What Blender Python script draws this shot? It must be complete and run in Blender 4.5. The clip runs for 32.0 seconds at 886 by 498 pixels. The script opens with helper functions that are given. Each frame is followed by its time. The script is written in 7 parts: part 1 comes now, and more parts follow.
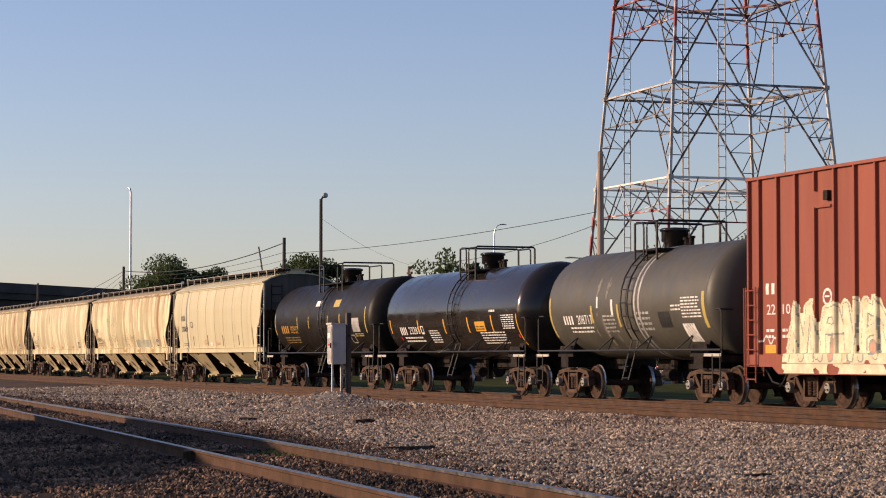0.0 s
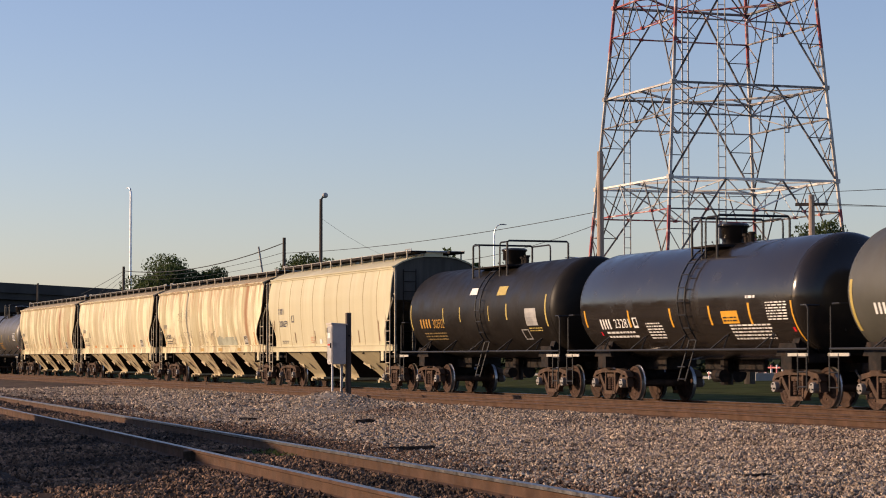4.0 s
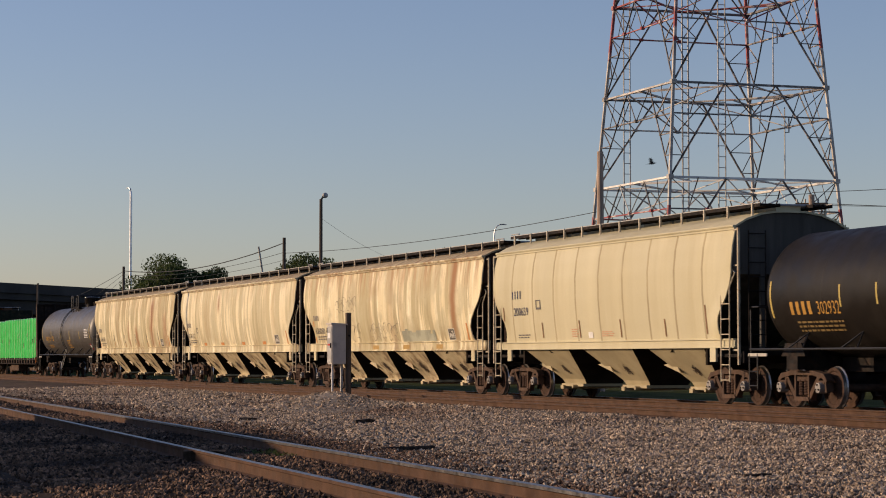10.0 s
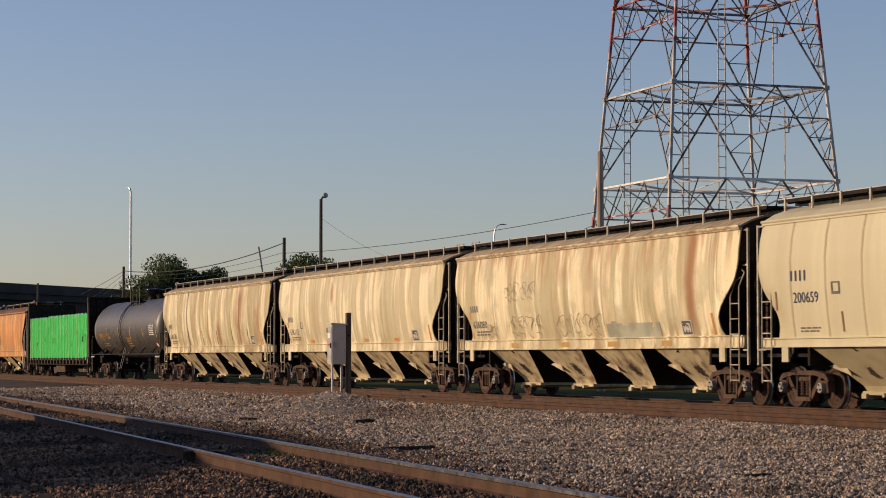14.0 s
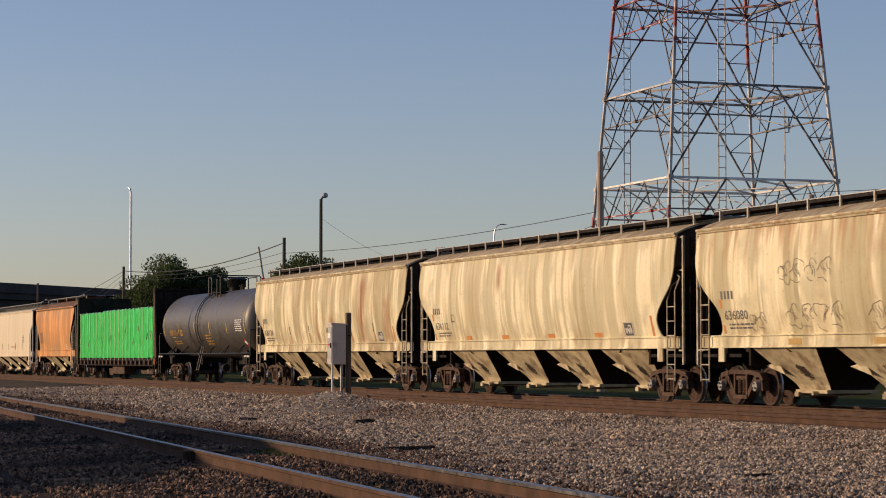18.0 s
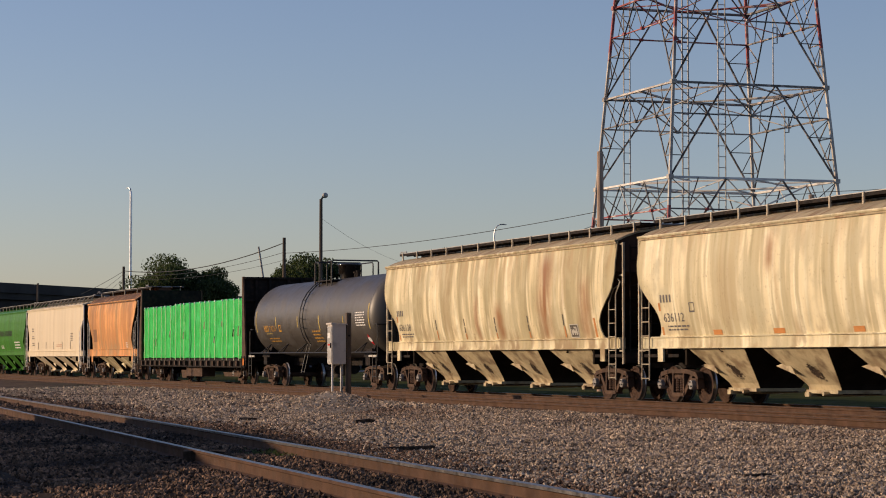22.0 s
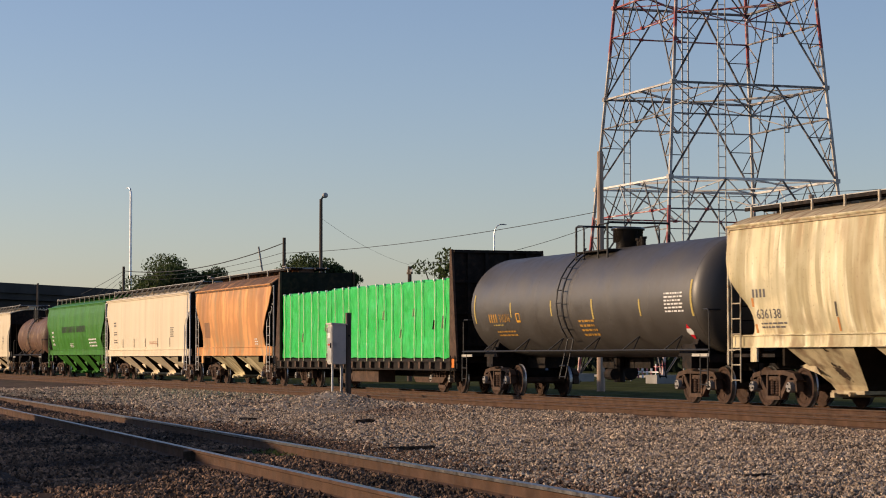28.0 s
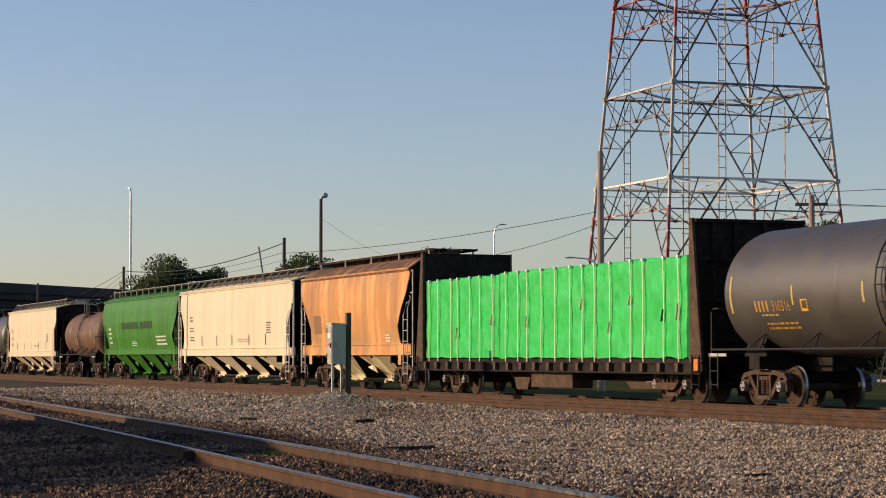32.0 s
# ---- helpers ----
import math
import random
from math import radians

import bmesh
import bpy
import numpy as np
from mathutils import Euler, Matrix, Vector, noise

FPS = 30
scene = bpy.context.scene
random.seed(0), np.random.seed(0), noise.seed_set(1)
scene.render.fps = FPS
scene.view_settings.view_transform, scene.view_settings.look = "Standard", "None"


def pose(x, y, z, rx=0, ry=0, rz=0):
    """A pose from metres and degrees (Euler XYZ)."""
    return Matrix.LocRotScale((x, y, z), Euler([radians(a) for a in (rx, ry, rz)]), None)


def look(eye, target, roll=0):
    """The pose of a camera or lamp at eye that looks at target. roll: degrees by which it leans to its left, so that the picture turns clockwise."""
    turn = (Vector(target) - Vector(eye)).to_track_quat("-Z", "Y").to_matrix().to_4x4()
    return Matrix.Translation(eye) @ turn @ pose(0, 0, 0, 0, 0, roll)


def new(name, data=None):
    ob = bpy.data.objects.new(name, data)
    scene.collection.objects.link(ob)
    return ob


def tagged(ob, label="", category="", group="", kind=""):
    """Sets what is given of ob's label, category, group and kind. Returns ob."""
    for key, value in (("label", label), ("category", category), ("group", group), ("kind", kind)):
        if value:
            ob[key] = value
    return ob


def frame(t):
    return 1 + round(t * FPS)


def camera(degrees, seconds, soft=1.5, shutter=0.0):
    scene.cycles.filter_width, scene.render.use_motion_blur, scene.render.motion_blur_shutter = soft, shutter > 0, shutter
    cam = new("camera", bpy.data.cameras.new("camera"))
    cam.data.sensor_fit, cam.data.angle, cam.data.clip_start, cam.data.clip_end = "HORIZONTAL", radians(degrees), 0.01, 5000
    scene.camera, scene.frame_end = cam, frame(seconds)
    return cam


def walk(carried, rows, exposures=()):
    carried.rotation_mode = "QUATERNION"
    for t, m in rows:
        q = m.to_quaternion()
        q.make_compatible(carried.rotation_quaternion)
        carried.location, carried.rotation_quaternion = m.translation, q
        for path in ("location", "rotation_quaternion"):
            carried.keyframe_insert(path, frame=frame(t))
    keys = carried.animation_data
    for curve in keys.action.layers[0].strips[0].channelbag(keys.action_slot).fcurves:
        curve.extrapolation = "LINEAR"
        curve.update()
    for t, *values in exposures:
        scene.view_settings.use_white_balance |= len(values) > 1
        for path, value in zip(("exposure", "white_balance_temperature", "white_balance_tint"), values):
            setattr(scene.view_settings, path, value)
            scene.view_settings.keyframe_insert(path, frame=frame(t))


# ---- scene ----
# camera: stands still beside the yard, 1.12 m above the rails
cam = camera(22.18, 32.0, soft=1.0, shutter=0.3)
EYE = (0.0, 0.0, 1.12)
AIM = look(EYE, (-93.902, 34.047, 1.12 + 4.819))
walk(cam, [(0.0, AIM), (32.0, AIM)], exposures=[
    (0.0, 0.10, 6800, 34), (3.0, 0.12, 6800, 32), (6.0, 0.03, 6800, 32), (7.0, -0.12, 6800, 32), (8.0, -0.19, 6800, 31), (9.0, -0.22, 6800, 31), (11.0, -0.34, 6800, 30), (13.0, -0.32, 6800, 30),
    (17.0, -0.30, 6800, 30), (21.0, -0.32, 6800, 30), (24.0, -0.24, 6800, 29), (25.0, -0.23, 6800, 29), (28.0, -0.08, 6800, 27), (32.0, -0.04, 6800, 26)])

# ---- light: low warm sun from beside the camera, clear sky ----
SUN_EL, SUN_AZ = radians(15.0), radians(207.0)  # azimuth from +y, clockwise
sun_way = Vector((math.sin(SUN_AZ) * math.cos(SUN_EL), math.cos(SUN_AZ) * math.cos(SUN_EL), math.sin(SUN_EL)))
sun_data = bpy.data.lights.new("sun", "SUN")
sun_data.energy, sun_data.angle, sun_data.color = 4.5, radians(0.6), (1.0, 0.82, 0.50)
sun = new("sun", sun_data)
sun.matrix_basis = look(sun_way * 200, (0, 0, 0))
world = bpy.data.worlds.new("sky")
scene.world = world
world.use_nodes = True
wn = world.node_tree
sky = wn.nodes.new("ShaderNodeTexSky")
sky.sky_type, sky.sun_disc = "NISHITA", False
sky.sun_elevation, sky.sun_rotation = SUN_EL, SUN_AZ
sky.air_density, sky.dust_density, sky.ozone_density = 1.0, 0.5, 3.2
wn.links.new(sky.outputs[0], wn.nodes["Background"].inputs[0])
wn.nodes["Background"].inputs[1].default_value = 0.14


# ---- materials ----
def mat(name, base, rough=0.7, metal=0.0, vary=0.25, size=1.5, stretch=(1, 1, 1), second=None, spread=(0.45, 0.65),
        grain=40.0, bump=0.15, amount=1.0, island=0.0, third=None, third_spread=(0.55, 0.7), third_size=None, spec=0.3, shift=False):
    """A surface with variation at two scales, an optional second colour in stretched stains and a third in patches."""
    m = bpy.data.materials.new(name)
    m.use_nodes = True
    nt = m.node_tree
    n, l = nt.nodes, nt.links
    b = n["Principled BSDF"]
    b.inputs["Roughness"].default_value, b.inputs["Metallic"].default_value = rough, metal
    tc, mp = n.new("ShaderNodeTexCoord"), n.new("ShaderNodeMapping")
    l.new(tc.outputs["Object"], mp.inputs[0])
    mp.inputs["Scale"].default_value = stretch
    b.inputs["Specular IOR Level"].default_value = spec
    if shift:  # each piece takes its own stretch of the pattern
        oi, mu = n.new("ShaderNodeObjectInfo"), n.new("ShaderNodeMath")
        mu.operation = "MULTIPLY"
        mu.inputs[1].default_value = 73.0
        l.new(oi.outputs["Random"], mu.inputs[0])
        l.new(mu.outputs[0], mp.inputs["Location"])

    def noise_of(scale, detail=5.0, vec=None):
        t = n.new("ShaderNodeTexNoise")
        t.inputs["Scale"].default_value, t.inputs["Detail"].default_value = scale, detail
        l.new(vec or mp.outputs[0], t.inputs["Vector"])
        return t.outputs["Fac"]

    def mix(a, c2, fac, kind="MIX"):
        x = n.new("ShaderNodeMix")
        x.data_type, x.blend_type = "RGBA", kind
        for s, v in ((6, a), (7, c2), (0, fac)):
            if isinstance(v, (tuple, float, int)):
                x.inputs[s].default_value = (*v, 1.0) if isinstance(v, tuple) else v
            else:
                l.new(v, x.inputs[s])
        return x.outputs[2]

    def ramp(f, lo, hi, a=0.0, c2=1.0):
        r = n.new("ShaderNodeMapRange")
        l.new(f, r.inputs[0])
        for i, v in enumerate((lo, hi, a, c2)):
            r.inputs[i + 1].default_value = v
        return r.outputs[0]

    col = mix(base, tuple(c * (1 - vary) for c in base), ramp(noise_of(size), 0.40, 0.60))
    if second:
        col = mix(col, second, ramp(noise_of(size * 1.7 + 0.31, 8.0), spread[0], spread[1], 0.0, amount))
    if third:
        col = mix(col, third, ramp(noise_of(third_size or size * 0.6, 4.0, tc.outputs["Object"]), third_spread[0], third_spread[1], 0.0, 0.8))
    fine = noise_of(grain, 3.0, tc.outputs["Object"])
    col = mix(col, (0.0, 0.0, 0.0), ramp(fine, 0.3, 0.8, 0.0, vary * 0.7))
    if island:
        g = n.new("ShaderNodeNewGeometry")
        col = mix(col, (0.0, 0.0, 0.0), ramp(g.outputs["Random Per Island"], 0.0, 1.0, 0.0, island))
    l.new(col, b.inputs["Base Color"])
    l.new(ramp(noise_of(size * 2.3), 0.3, 0.7, max(rough - 0.1, 0.02), min(rough + 0.12, 1.0)), b.inputs["Roughness"])
    if bump:
        bp = n.new("ShaderNodeBump")
        bp.inputs["Strength"].default_value, bp.inputs["Distance"].default_value = bump, 0.02
        l.new(fine, bp.inputs["Height"])
        l.new(bp.outputs[0], b.inputs["Normal"])
    return m


def hopper_paint(name, base, dirt, eave, streaks, seed):
    """Weathered paint on a hopper's side: soft upright wash marks, rust that runs from the eave, single rust streaks (x, half width, strength) and a dirty foot."""
    m = bpy.data.materials.new(name)
    m.use_nodes = True
    nt = m.node_tree
    n, l = nt.nodes, nt.links
    b = n["Principled BSDF"]
    b.inputs["Specular IOR Level"].default_value = 0.3
    tc, sep = n.new("ShaderNodeTexCoord"), n.new("ShaderNodeSeparateXYZ")
    l.new(tc.outputs["Object"], sep.inputs[0])

    def noise_of(stretch, detail=4.0):
        mp, t = n.new("ShaderNodeMapping"), n.new("ShaderNodeTexNoise")
        mp.inputs["Scale"].default_value = stretch
        mp.inputs["Location"].default_value = (seed * 3.7, 0, seed * 1.3)
        t.inputs["Scale"].default_value, t.inputs["Detail"].default_value = 1.0, detail
        l.new(tc.outputs["Object"], mp.inputs[0])
        l.new(mp.outputs[0], t.inputs["Vector"])
        return t.outputs["Fac"]

    def ramp(f, lo, hi, p=0.0, q=1.0):
        r = n.new("ShaderNodeMapRange")
        r.interpolation_type = "SMOOTHSTEP"
        l.new(f, r.inputs[0])
        for i, v in enumerate((lo, hi, p, q)):
            r.inputs[i + 1].default_value = v
        return r.outputs[0]

    def calc(kind, p, q):
        x = n.new("ShaderNodeMath")
        x.operation = kind
        for s, v in ((0, p), (1, q)):
            if isinstance(v, (float, int)):
                x.inputs[s].default_value = v
            else:
                l.new(v, x.inputs[s])
        return x.outputs[0]

    def mix(p, q, fac):
        x = n.new("ShaderNodeMix")
        x.data_type = "RGBA"
        for s, v in ((6, p), (7, q), (0, fac)):
            if isinstance(v, (tuple, float, int)):
                x.inputs[s].default_value = (*v, 1.0) if isinstance(v, tuple) else v
            else:
                l.new(v, x.inputs[s])
        return x.outputs[2]

    grime = (base[0] * 0.49, base[1] * 0.48, base[2] * 0.42)
    rust = (0.37, 0.20, 0.085)
    wide, fine = noise_of((1.1, 0.6, 0.16)), noise_of((4.6, 0.6, 0.30))
    col = mix(base, (0.86, 0.80, 0.58) if base[1] > 0.5 else tuple(min(c * 1.3, 0.8) for c in base), ramp(fine, 0.48, 0.66, 0.0, 0.8))
    col = mix(col, grime, ramp(wide, 0.47, 0.58, 0.0, dirt))
    col = mix(col, grime, ramp(noise_of((3.1, 0.6, 0.20)), 0.52, 0.62, 0.0, dirt))
    col = mix(col, (base[0] * 0.68, base[1] * 0.70, base[2] * 0.70), ramp(noise_of((0.9, 0.9, 0.9), 6.0), 0.48, 0.64, 0.0, 0.75))
    torn = noise_of((2.6, 0.6, 0.55), 6.0)
    high = calc("MULTIPLY", ramp(sep.outputs["Z"], 3.0, 4.2), ramp(torn, 0.44, 0.62, 0.0, eave))
    col = mix(col, rust, high)
    wander = calc("MULTIPLY", calc("SUBTRACT", noise_of((0.2, 0.2, 0.8)), 0.5), 0.7)
    x = calc("ADD", sep.outputs["X"], wander)
    patchy = ramp(noise_of((3.5, 0.5, 0.45), 6.0), 0.32, 0.52, 0.55, 1.0)
    for cx, w, much, z0, z1 in streaks:
        far = calc("ABSOLUTE", calc("SUBTRACT", x, cx), 0.0)
        span = calc("MULTIPLY", ramp(sep.outputs["Z"], z0, z0 + 0.5), ramp(sep.outputs["Z"], z1, z1 - 0.7))
        much_here = calc("MULTIPLY", calc("MULTIPLY", ramp(far, w * 1.3, 0.0, 0.0, much), patchy), span)
        col = mix(col, (0.30, 0.14, 0.055) if much > 0.65 else (0.32, 0.20, 0.09) if much > 0 else (0.30, 0.27, 0.20), much_here)
    low = calc("MULTIPLY", ramp(sep.outputs["Z"], 2.5, 1.4), ramp(noise_of((2.2, 0.8, 1.3), 7.0), 0.46, 0.66, 0.0, dirt + 0.2))
    col = mix(col, (0.33, 0.24, 0.13), low)
    speck = noise_of((22, 22, 14), 3.0)
    col = mix(col, (0.20, 0.13, 0.07), ramp(speck, 0.60, 0.80, 0.0, 0.6))
    l.new(col, b.inputs["Base Color"])
    l.new(ramp(wide, 0.3, 0.7, 0.5, 0.72), b.inputs["Roughness"])
    bp = n.new("ShaderNodeBump")
    bp.inputs["Strength"].default_value, bp.inputs["Distance"].default_value = 0.5, 0.10
    l.new(noise_of((1.5, 0.5, 0.16), 2.5), bp.inputs["Height"])
    l.new(bp.outputs[0], b.inputs["Normal"])
    return m


def plain(name, base, rough=0.6, metal=0.0):
    return mat(name, base, rough, metal, vary=0.12, size=6.0, bump=0.03)


RUST = (0.16, 0.065, 0.025)
M = {}
M["ballast"] = mat("ballast_bed", (0.15, 0.105, 0.072), 0.95, vary=0.5, size=0.9, grain=22, bump=1.0, second=(0.12, 0.08, 0.055), spread=(0.45, 0.7), spec=0.1)
M["ballast_dark"] = mat("oily_ballast_bed", (0.08, 0.05, 0.034), 0.95, vary=0.5, size=0.9, grain=22, bump=1.0, second=(0.045, 0.03, 0.022), spread=(0.45, 0.7), spec=0.1)
M["stones"] = mat("ballast_stone", (0.92, 0.70, 0.49), 0.85, vary=0.3, size=3.0, grain=60, bump=0.4, island=0.86, second=(0.38, 0.235, 0.15), spread=(0.5, 0.75), third=(0.34, 0.20, 0.13), third_size=0.20, third_spread=(0.54, 0.70), spec=0.3)
M["stones_dark"] = mat("brown_ballast_stone", (0.50, 0.295, 0.18), 0.75, vary=0.35, size=3.0, grain=60, bump=0.4, island=0.95, second=(0.10, 0.058, 0.038), spread=(0.46, 0.68), third=(0.06, 0.042, 0.032), third_size=0.25, third_spread=(0.5, 0.64), spec=0.2)
M["rail"] = mat("rusty_rail", (0.115, 0.058, 0.033), 0.8, 0.2, vary=0.4, size=2.5, grain=80, bump=0.2, second=(0.09, 0.045, 0.022))
M["railtop"] = mat("polished_rail", (0.30, 0.28, 0.27), 0.38, 0.9, vary=0.3, size=5.0, bump=0.05)
M["railtop_dull"] = mat("dull_rail_top", (0.13, 0.085, 0.06), 0.55, 0.5, vary=0.3, size=5.0, bump=0.05)
M["tie"] = mat("creosote_timber", (0.075, 0.055, 0.04), 0.95, vary=0.5, size=3.0, stretch=(6, 1, 1), bump=0.5)
M["grass"] = mat("mown_grass", (0.075, 0.085, 0.022), 0.95, vary=0.5, size=0.4, grain=14, bump=0.6, second=(0.13, 0.12, 0.05), spread=(0.5, 0.8), spec=0.02)
M["asphalt"] = mat("asphalt", (0.07, 0.066, 0.062), 0.95, vary=0.3, size=0.5, grain=60, spec=0.02)
M["concrete"] = mat("concrete", (0.36, 0.34, 0.31), 0.9, vary=0.25, size=0.7)
# car ends: rust and grime on tan cars, darkened further for shade
M["shaded_rust_end"] = mat("rust_brown_car_end", (0.085, 0.048, 0.032), 0.85, vary=0.4, size=1.5, stretch=(2, 2, 0.3), second=(0.045, 0.03, 0.024), spread=(0.45, 0.7), spec=0.15)
M["shaded_grey_end"] = mat("grimy_grey_car_end", (0.105, 0.098, 0.085), 0.75, vary=0.3, size=1.2, stretch=(2, 2, 0.3), second=(0.06, 0.055, 0.048), spread=(0.45, 0.7), spec=0.2)
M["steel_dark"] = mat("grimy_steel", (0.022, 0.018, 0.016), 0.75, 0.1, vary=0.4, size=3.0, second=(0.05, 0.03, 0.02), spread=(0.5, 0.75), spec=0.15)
M["truck"] = mat("rusty_cast_steel", (0.125, 0.072, 0.046), 0.85, 0.1, vary=0.4, size=4.0, second=(0.08, 0.05, 0.035), spread=(0.45, 0.7), grain=50, bump=0.3)
M["wheel"] = mat("rusty_wheel", (0.080, 0.042, 0.027), 0.8, 0.2, vary=0.4, size=5.0, grain=60, bump=0.2)
M["tread"] = mat("polished_tread", (0.45, 0.43, 0.41), 0.35, 0.9, vary=0.2, size=5.0, bump=0.02)
M["bearing"] = mat("grey_bearing_cap", (0.33, 0.31, 0.29), 0.6, 0.2, vary=0.3, size=8.0)
M["ladder"] = mat("dusty_pale_ladder_paint", (0.60, 0.52, 0.37), 0.65, vary=0.35, size=3.0, second=(0.34, 0.22, 0.12), spread=(0.54, 0.7))
M["bracket"] = mat("sunlit_bracket_paint", (0.70, 0.63, 0.49), 0.65, vary=0.25, size=3.0, second=(0.45, 0.33, 0.2), spread=(0.55, 0.7))
M["galv"] = mat("galvanised_steel", (0.46, 0.45, 0.43), 0.55, 0.4, vary=0.25, size=3.0)
M["white"] = plain("white_paint", (0.8, 0.78, 0.74))
M["black"] = plain("black_paint", (0.025, 0.025, 0.026), 0.5)
M["yellow"] = plain("yellow_paint", (0.75, 0.36, 0.03), 0.5)
M["paleyellow"] = plain("faded_yellow_paint", (0.50, 0.37, 0.10), 0.6)
M["dim_yellow"] = plain("dirty_yellow_lettering", (0.24, 0.16, 0.06), 0.6)
M["gold"] = plain("dull_gold_lettering", (0.46, 0.235, 0.04), 0.6)
M["tag_grey"] = plain("pale_grey_tag", (0.50, 0.47, 0.40), 0.6)
M["redmark"] = plain("red_paint", (0.6, 0.05, 0.03), 0.5)
M["pale_red"] = plain("faded_pink_red_paint", (0.62, 0.20, 0.20), 0.6)
M["glow_red"] = plain("red_reflector", (0.75, 0.02, 0.03), 0.3)
M["orange"] = plain("orange_paint", (0.75, 0.2, 0.02), 0.6)
M["navy"] = plain("dark_blue_paint", (0.03, 0.035, 0.09), 0.6)
M["tan"] = hopper_paint("weathered_tan_paint", (0.72, 0.62, 0.385), 0.75, 0.85, [(6.95, 0.40, 0.95, 1.5, 4.7), (-1.35, 0.16, 0.4, 2.0, 4.6), (-1.0, 0.7, 0.6, 3.0, 4.1), (0.9, 0.5, 0.45, 1.4, 4.6), (1.9, 0.3, 0.35, 1.4, 4.6), (-3.4, 0.25, 0.3, 1.4, 4.6)], 3)
M["tan_pale"] = hopper_paint("pale_weathered_tan_paint", (0.745, 0.65, 0.42), 0.6, 0.25, [(-2.5, 0.28, 0.8, 2.9, 4.3), (-2.2, 0.10, 0.5, 1.5, 3.4), (2.9, 0.08, 0.45, 2.0, 3.6), (6.3, 0.3, 0.3, 1.4, 4.6), (-4.6, 0.8, 0.3, 1.8, 3.8)], 17)
M["tan_rusty"] = hopper_paint("rust_streaked_tan_paint", (0.715, 0.61, 0.375), 0.8, 0.4, [(4.65, 0.6, 1.0, 1.4, 4.3), (1.15, 0.42, 0.95, 1.4, 3.0), (-0.7, 0.24, 0.85, 1.4, 3.3), (7.5, 0.5, 0.8, 1.4, 3.6), (6.0, 0.25, 0.4, 2.2, 4.4), (-1.8, 0.15, 0.66, 1.5, 2.2), (-3.4, 0.5, 0.35, 1.6, 3.8), (3.5, 0.3, 0.4, 1.4, 2.2)], 29)
M["tan_roof"] = mat("dusty_tan_roof_paint", (0.52, 0.42, 0.26), 0.75, vary=0.3, size=1.0, stretch=(2.4, 0.5, 0.8), second=(0.26, 0.14, 0.07), spread=(0.50, 0.64), amount=0.8, bump=0.05, shift=True)
M["rust_roof"] = mat("rust_brown_roof_paint", (0.16, 0.085, 0.05), 0.8, vary=0.35, size=0.9, stretch=(2.4, 0.5, 0.8), second=(0.50, 0.24, 0.10), spread=(0.52, 0.62), amount=0.8, bump=0.05)
M["tan_bay"] = mat("grimy_tan_chute_paint", (0.60, 0.50, 0.31), 0.65, vary=0.25, size=1.1, second=(0.17, 0.11, 0.065), spread=(0.50, 0.66), amount=0.85, third=(0.34, 0.24, 0.14), third_size=2.6, third_spread=(0.5, 0.68), grain=20, bump=0.08, shift=True)
# darker tan that shades the clean car's chutes by colour; its brown seams share it
M["bay_clean"] = mat("dusty_tan_chute_paint", (0.44, 0.37, 0.225), 0.7, vary=0.15, size=1.0, second=(0.34, 0.27, 0.16), spread=(0.5, 0.75), amount=0.7, bump=0.03, shift=True)
M["tan_clean"] = mat("clean_tan_paint", (0.585, 0.53, 0.345), 0.55, vary=0.10, size=0.35, stretch=(1.6, 1.6, 0.14), second=(0.46, 0.40, 0.24), spread=(0.46, 0.72), amount=0.7, grain=30, bump=0.02)
M["cream"] = mat("cream_paint", (0.74, 0.63, 0.45), 0.6, vary=0.10, size=0.5, stretch=(2, 2, 0.12), second=(0.52, 0.40, 0.27), spread=(0.55, 0.85), amount=0.5, bump=0.03)
M["rustorange"] = hopper_paint("rust_stained_orange_paint", (0.76, 0.335, 0.115), 0.5, 0.9, [(-4.8, 1.0, 0.75, 1.4, 4.4), (4.9, 0.8, 0.7, 1.4, 4.4), (-2.6, 0.4, 0.55, 1.4, 4.4), (1.6, 0.4, 0.6, 1.4, 4.4), (0.6, 1.6, 0.5, 1.3, 2.3)], 41)
M["green_car"] = mat("green_hopper_paint", (0.04, 0.215, 0.018), 0.5, vary=0.2, size=0.6, stretch=(2, 2, 0.15), second=(0.07, 0.20, 0.03), spread=(0.5, 0.8), amount=0.5)
M["tank_black"] = mat("black_tank_paint", (0.015, 0.012, 0.0095), 0.46, vary=0.2, size=0.8, second=(0.021, 0.017, 0.0135), spread=(0.5, 0.75), bump=0.01, spec=0.15)
M["tank_gloss"] = mat("glossy_black_tank_paint", (0.024, 0.019, 0.0155), 0.17, vary=0.05, size=0.8, second=(0.028, 0.023, 0.019), spread=(0.45, 0.7), bump=0.0, spec=0.45)
M["tank_grey"] = mat("weathered_grey_tank_paint", (0.080, 0.076, 0.061), 0.48, vary=0.12, size=0.7, second=(0.105, 0.096, 0.075), spread=(0.48, 0.8), amount=0.6, bump=0.01, spec=0.3)
M["tank_dull"] = mat("dull_black_tank_paint", (0.052, 0.044, 0.036), 0.50, vary=0.08, size=0.6, second=(0.052, 0.046, 0.039), spread=(0.5, 0.8), amount=0.6, bump=0.0, spec=0.6)
M["tank_dull"].node_tree.nodes["Principled BSDF"].inputs["Coat Weight"].default_value = 0.3
M["tank_dull"].node_tree.nodes["Principled BSDF"].inputs["Coat Roughness"].default_value = 0.5
M["tank_scuff"] = mat("scuffed_pale_grey_paint", (0.20, 0.185, 0.15), 0.65, vary=0.3, size=3.0)
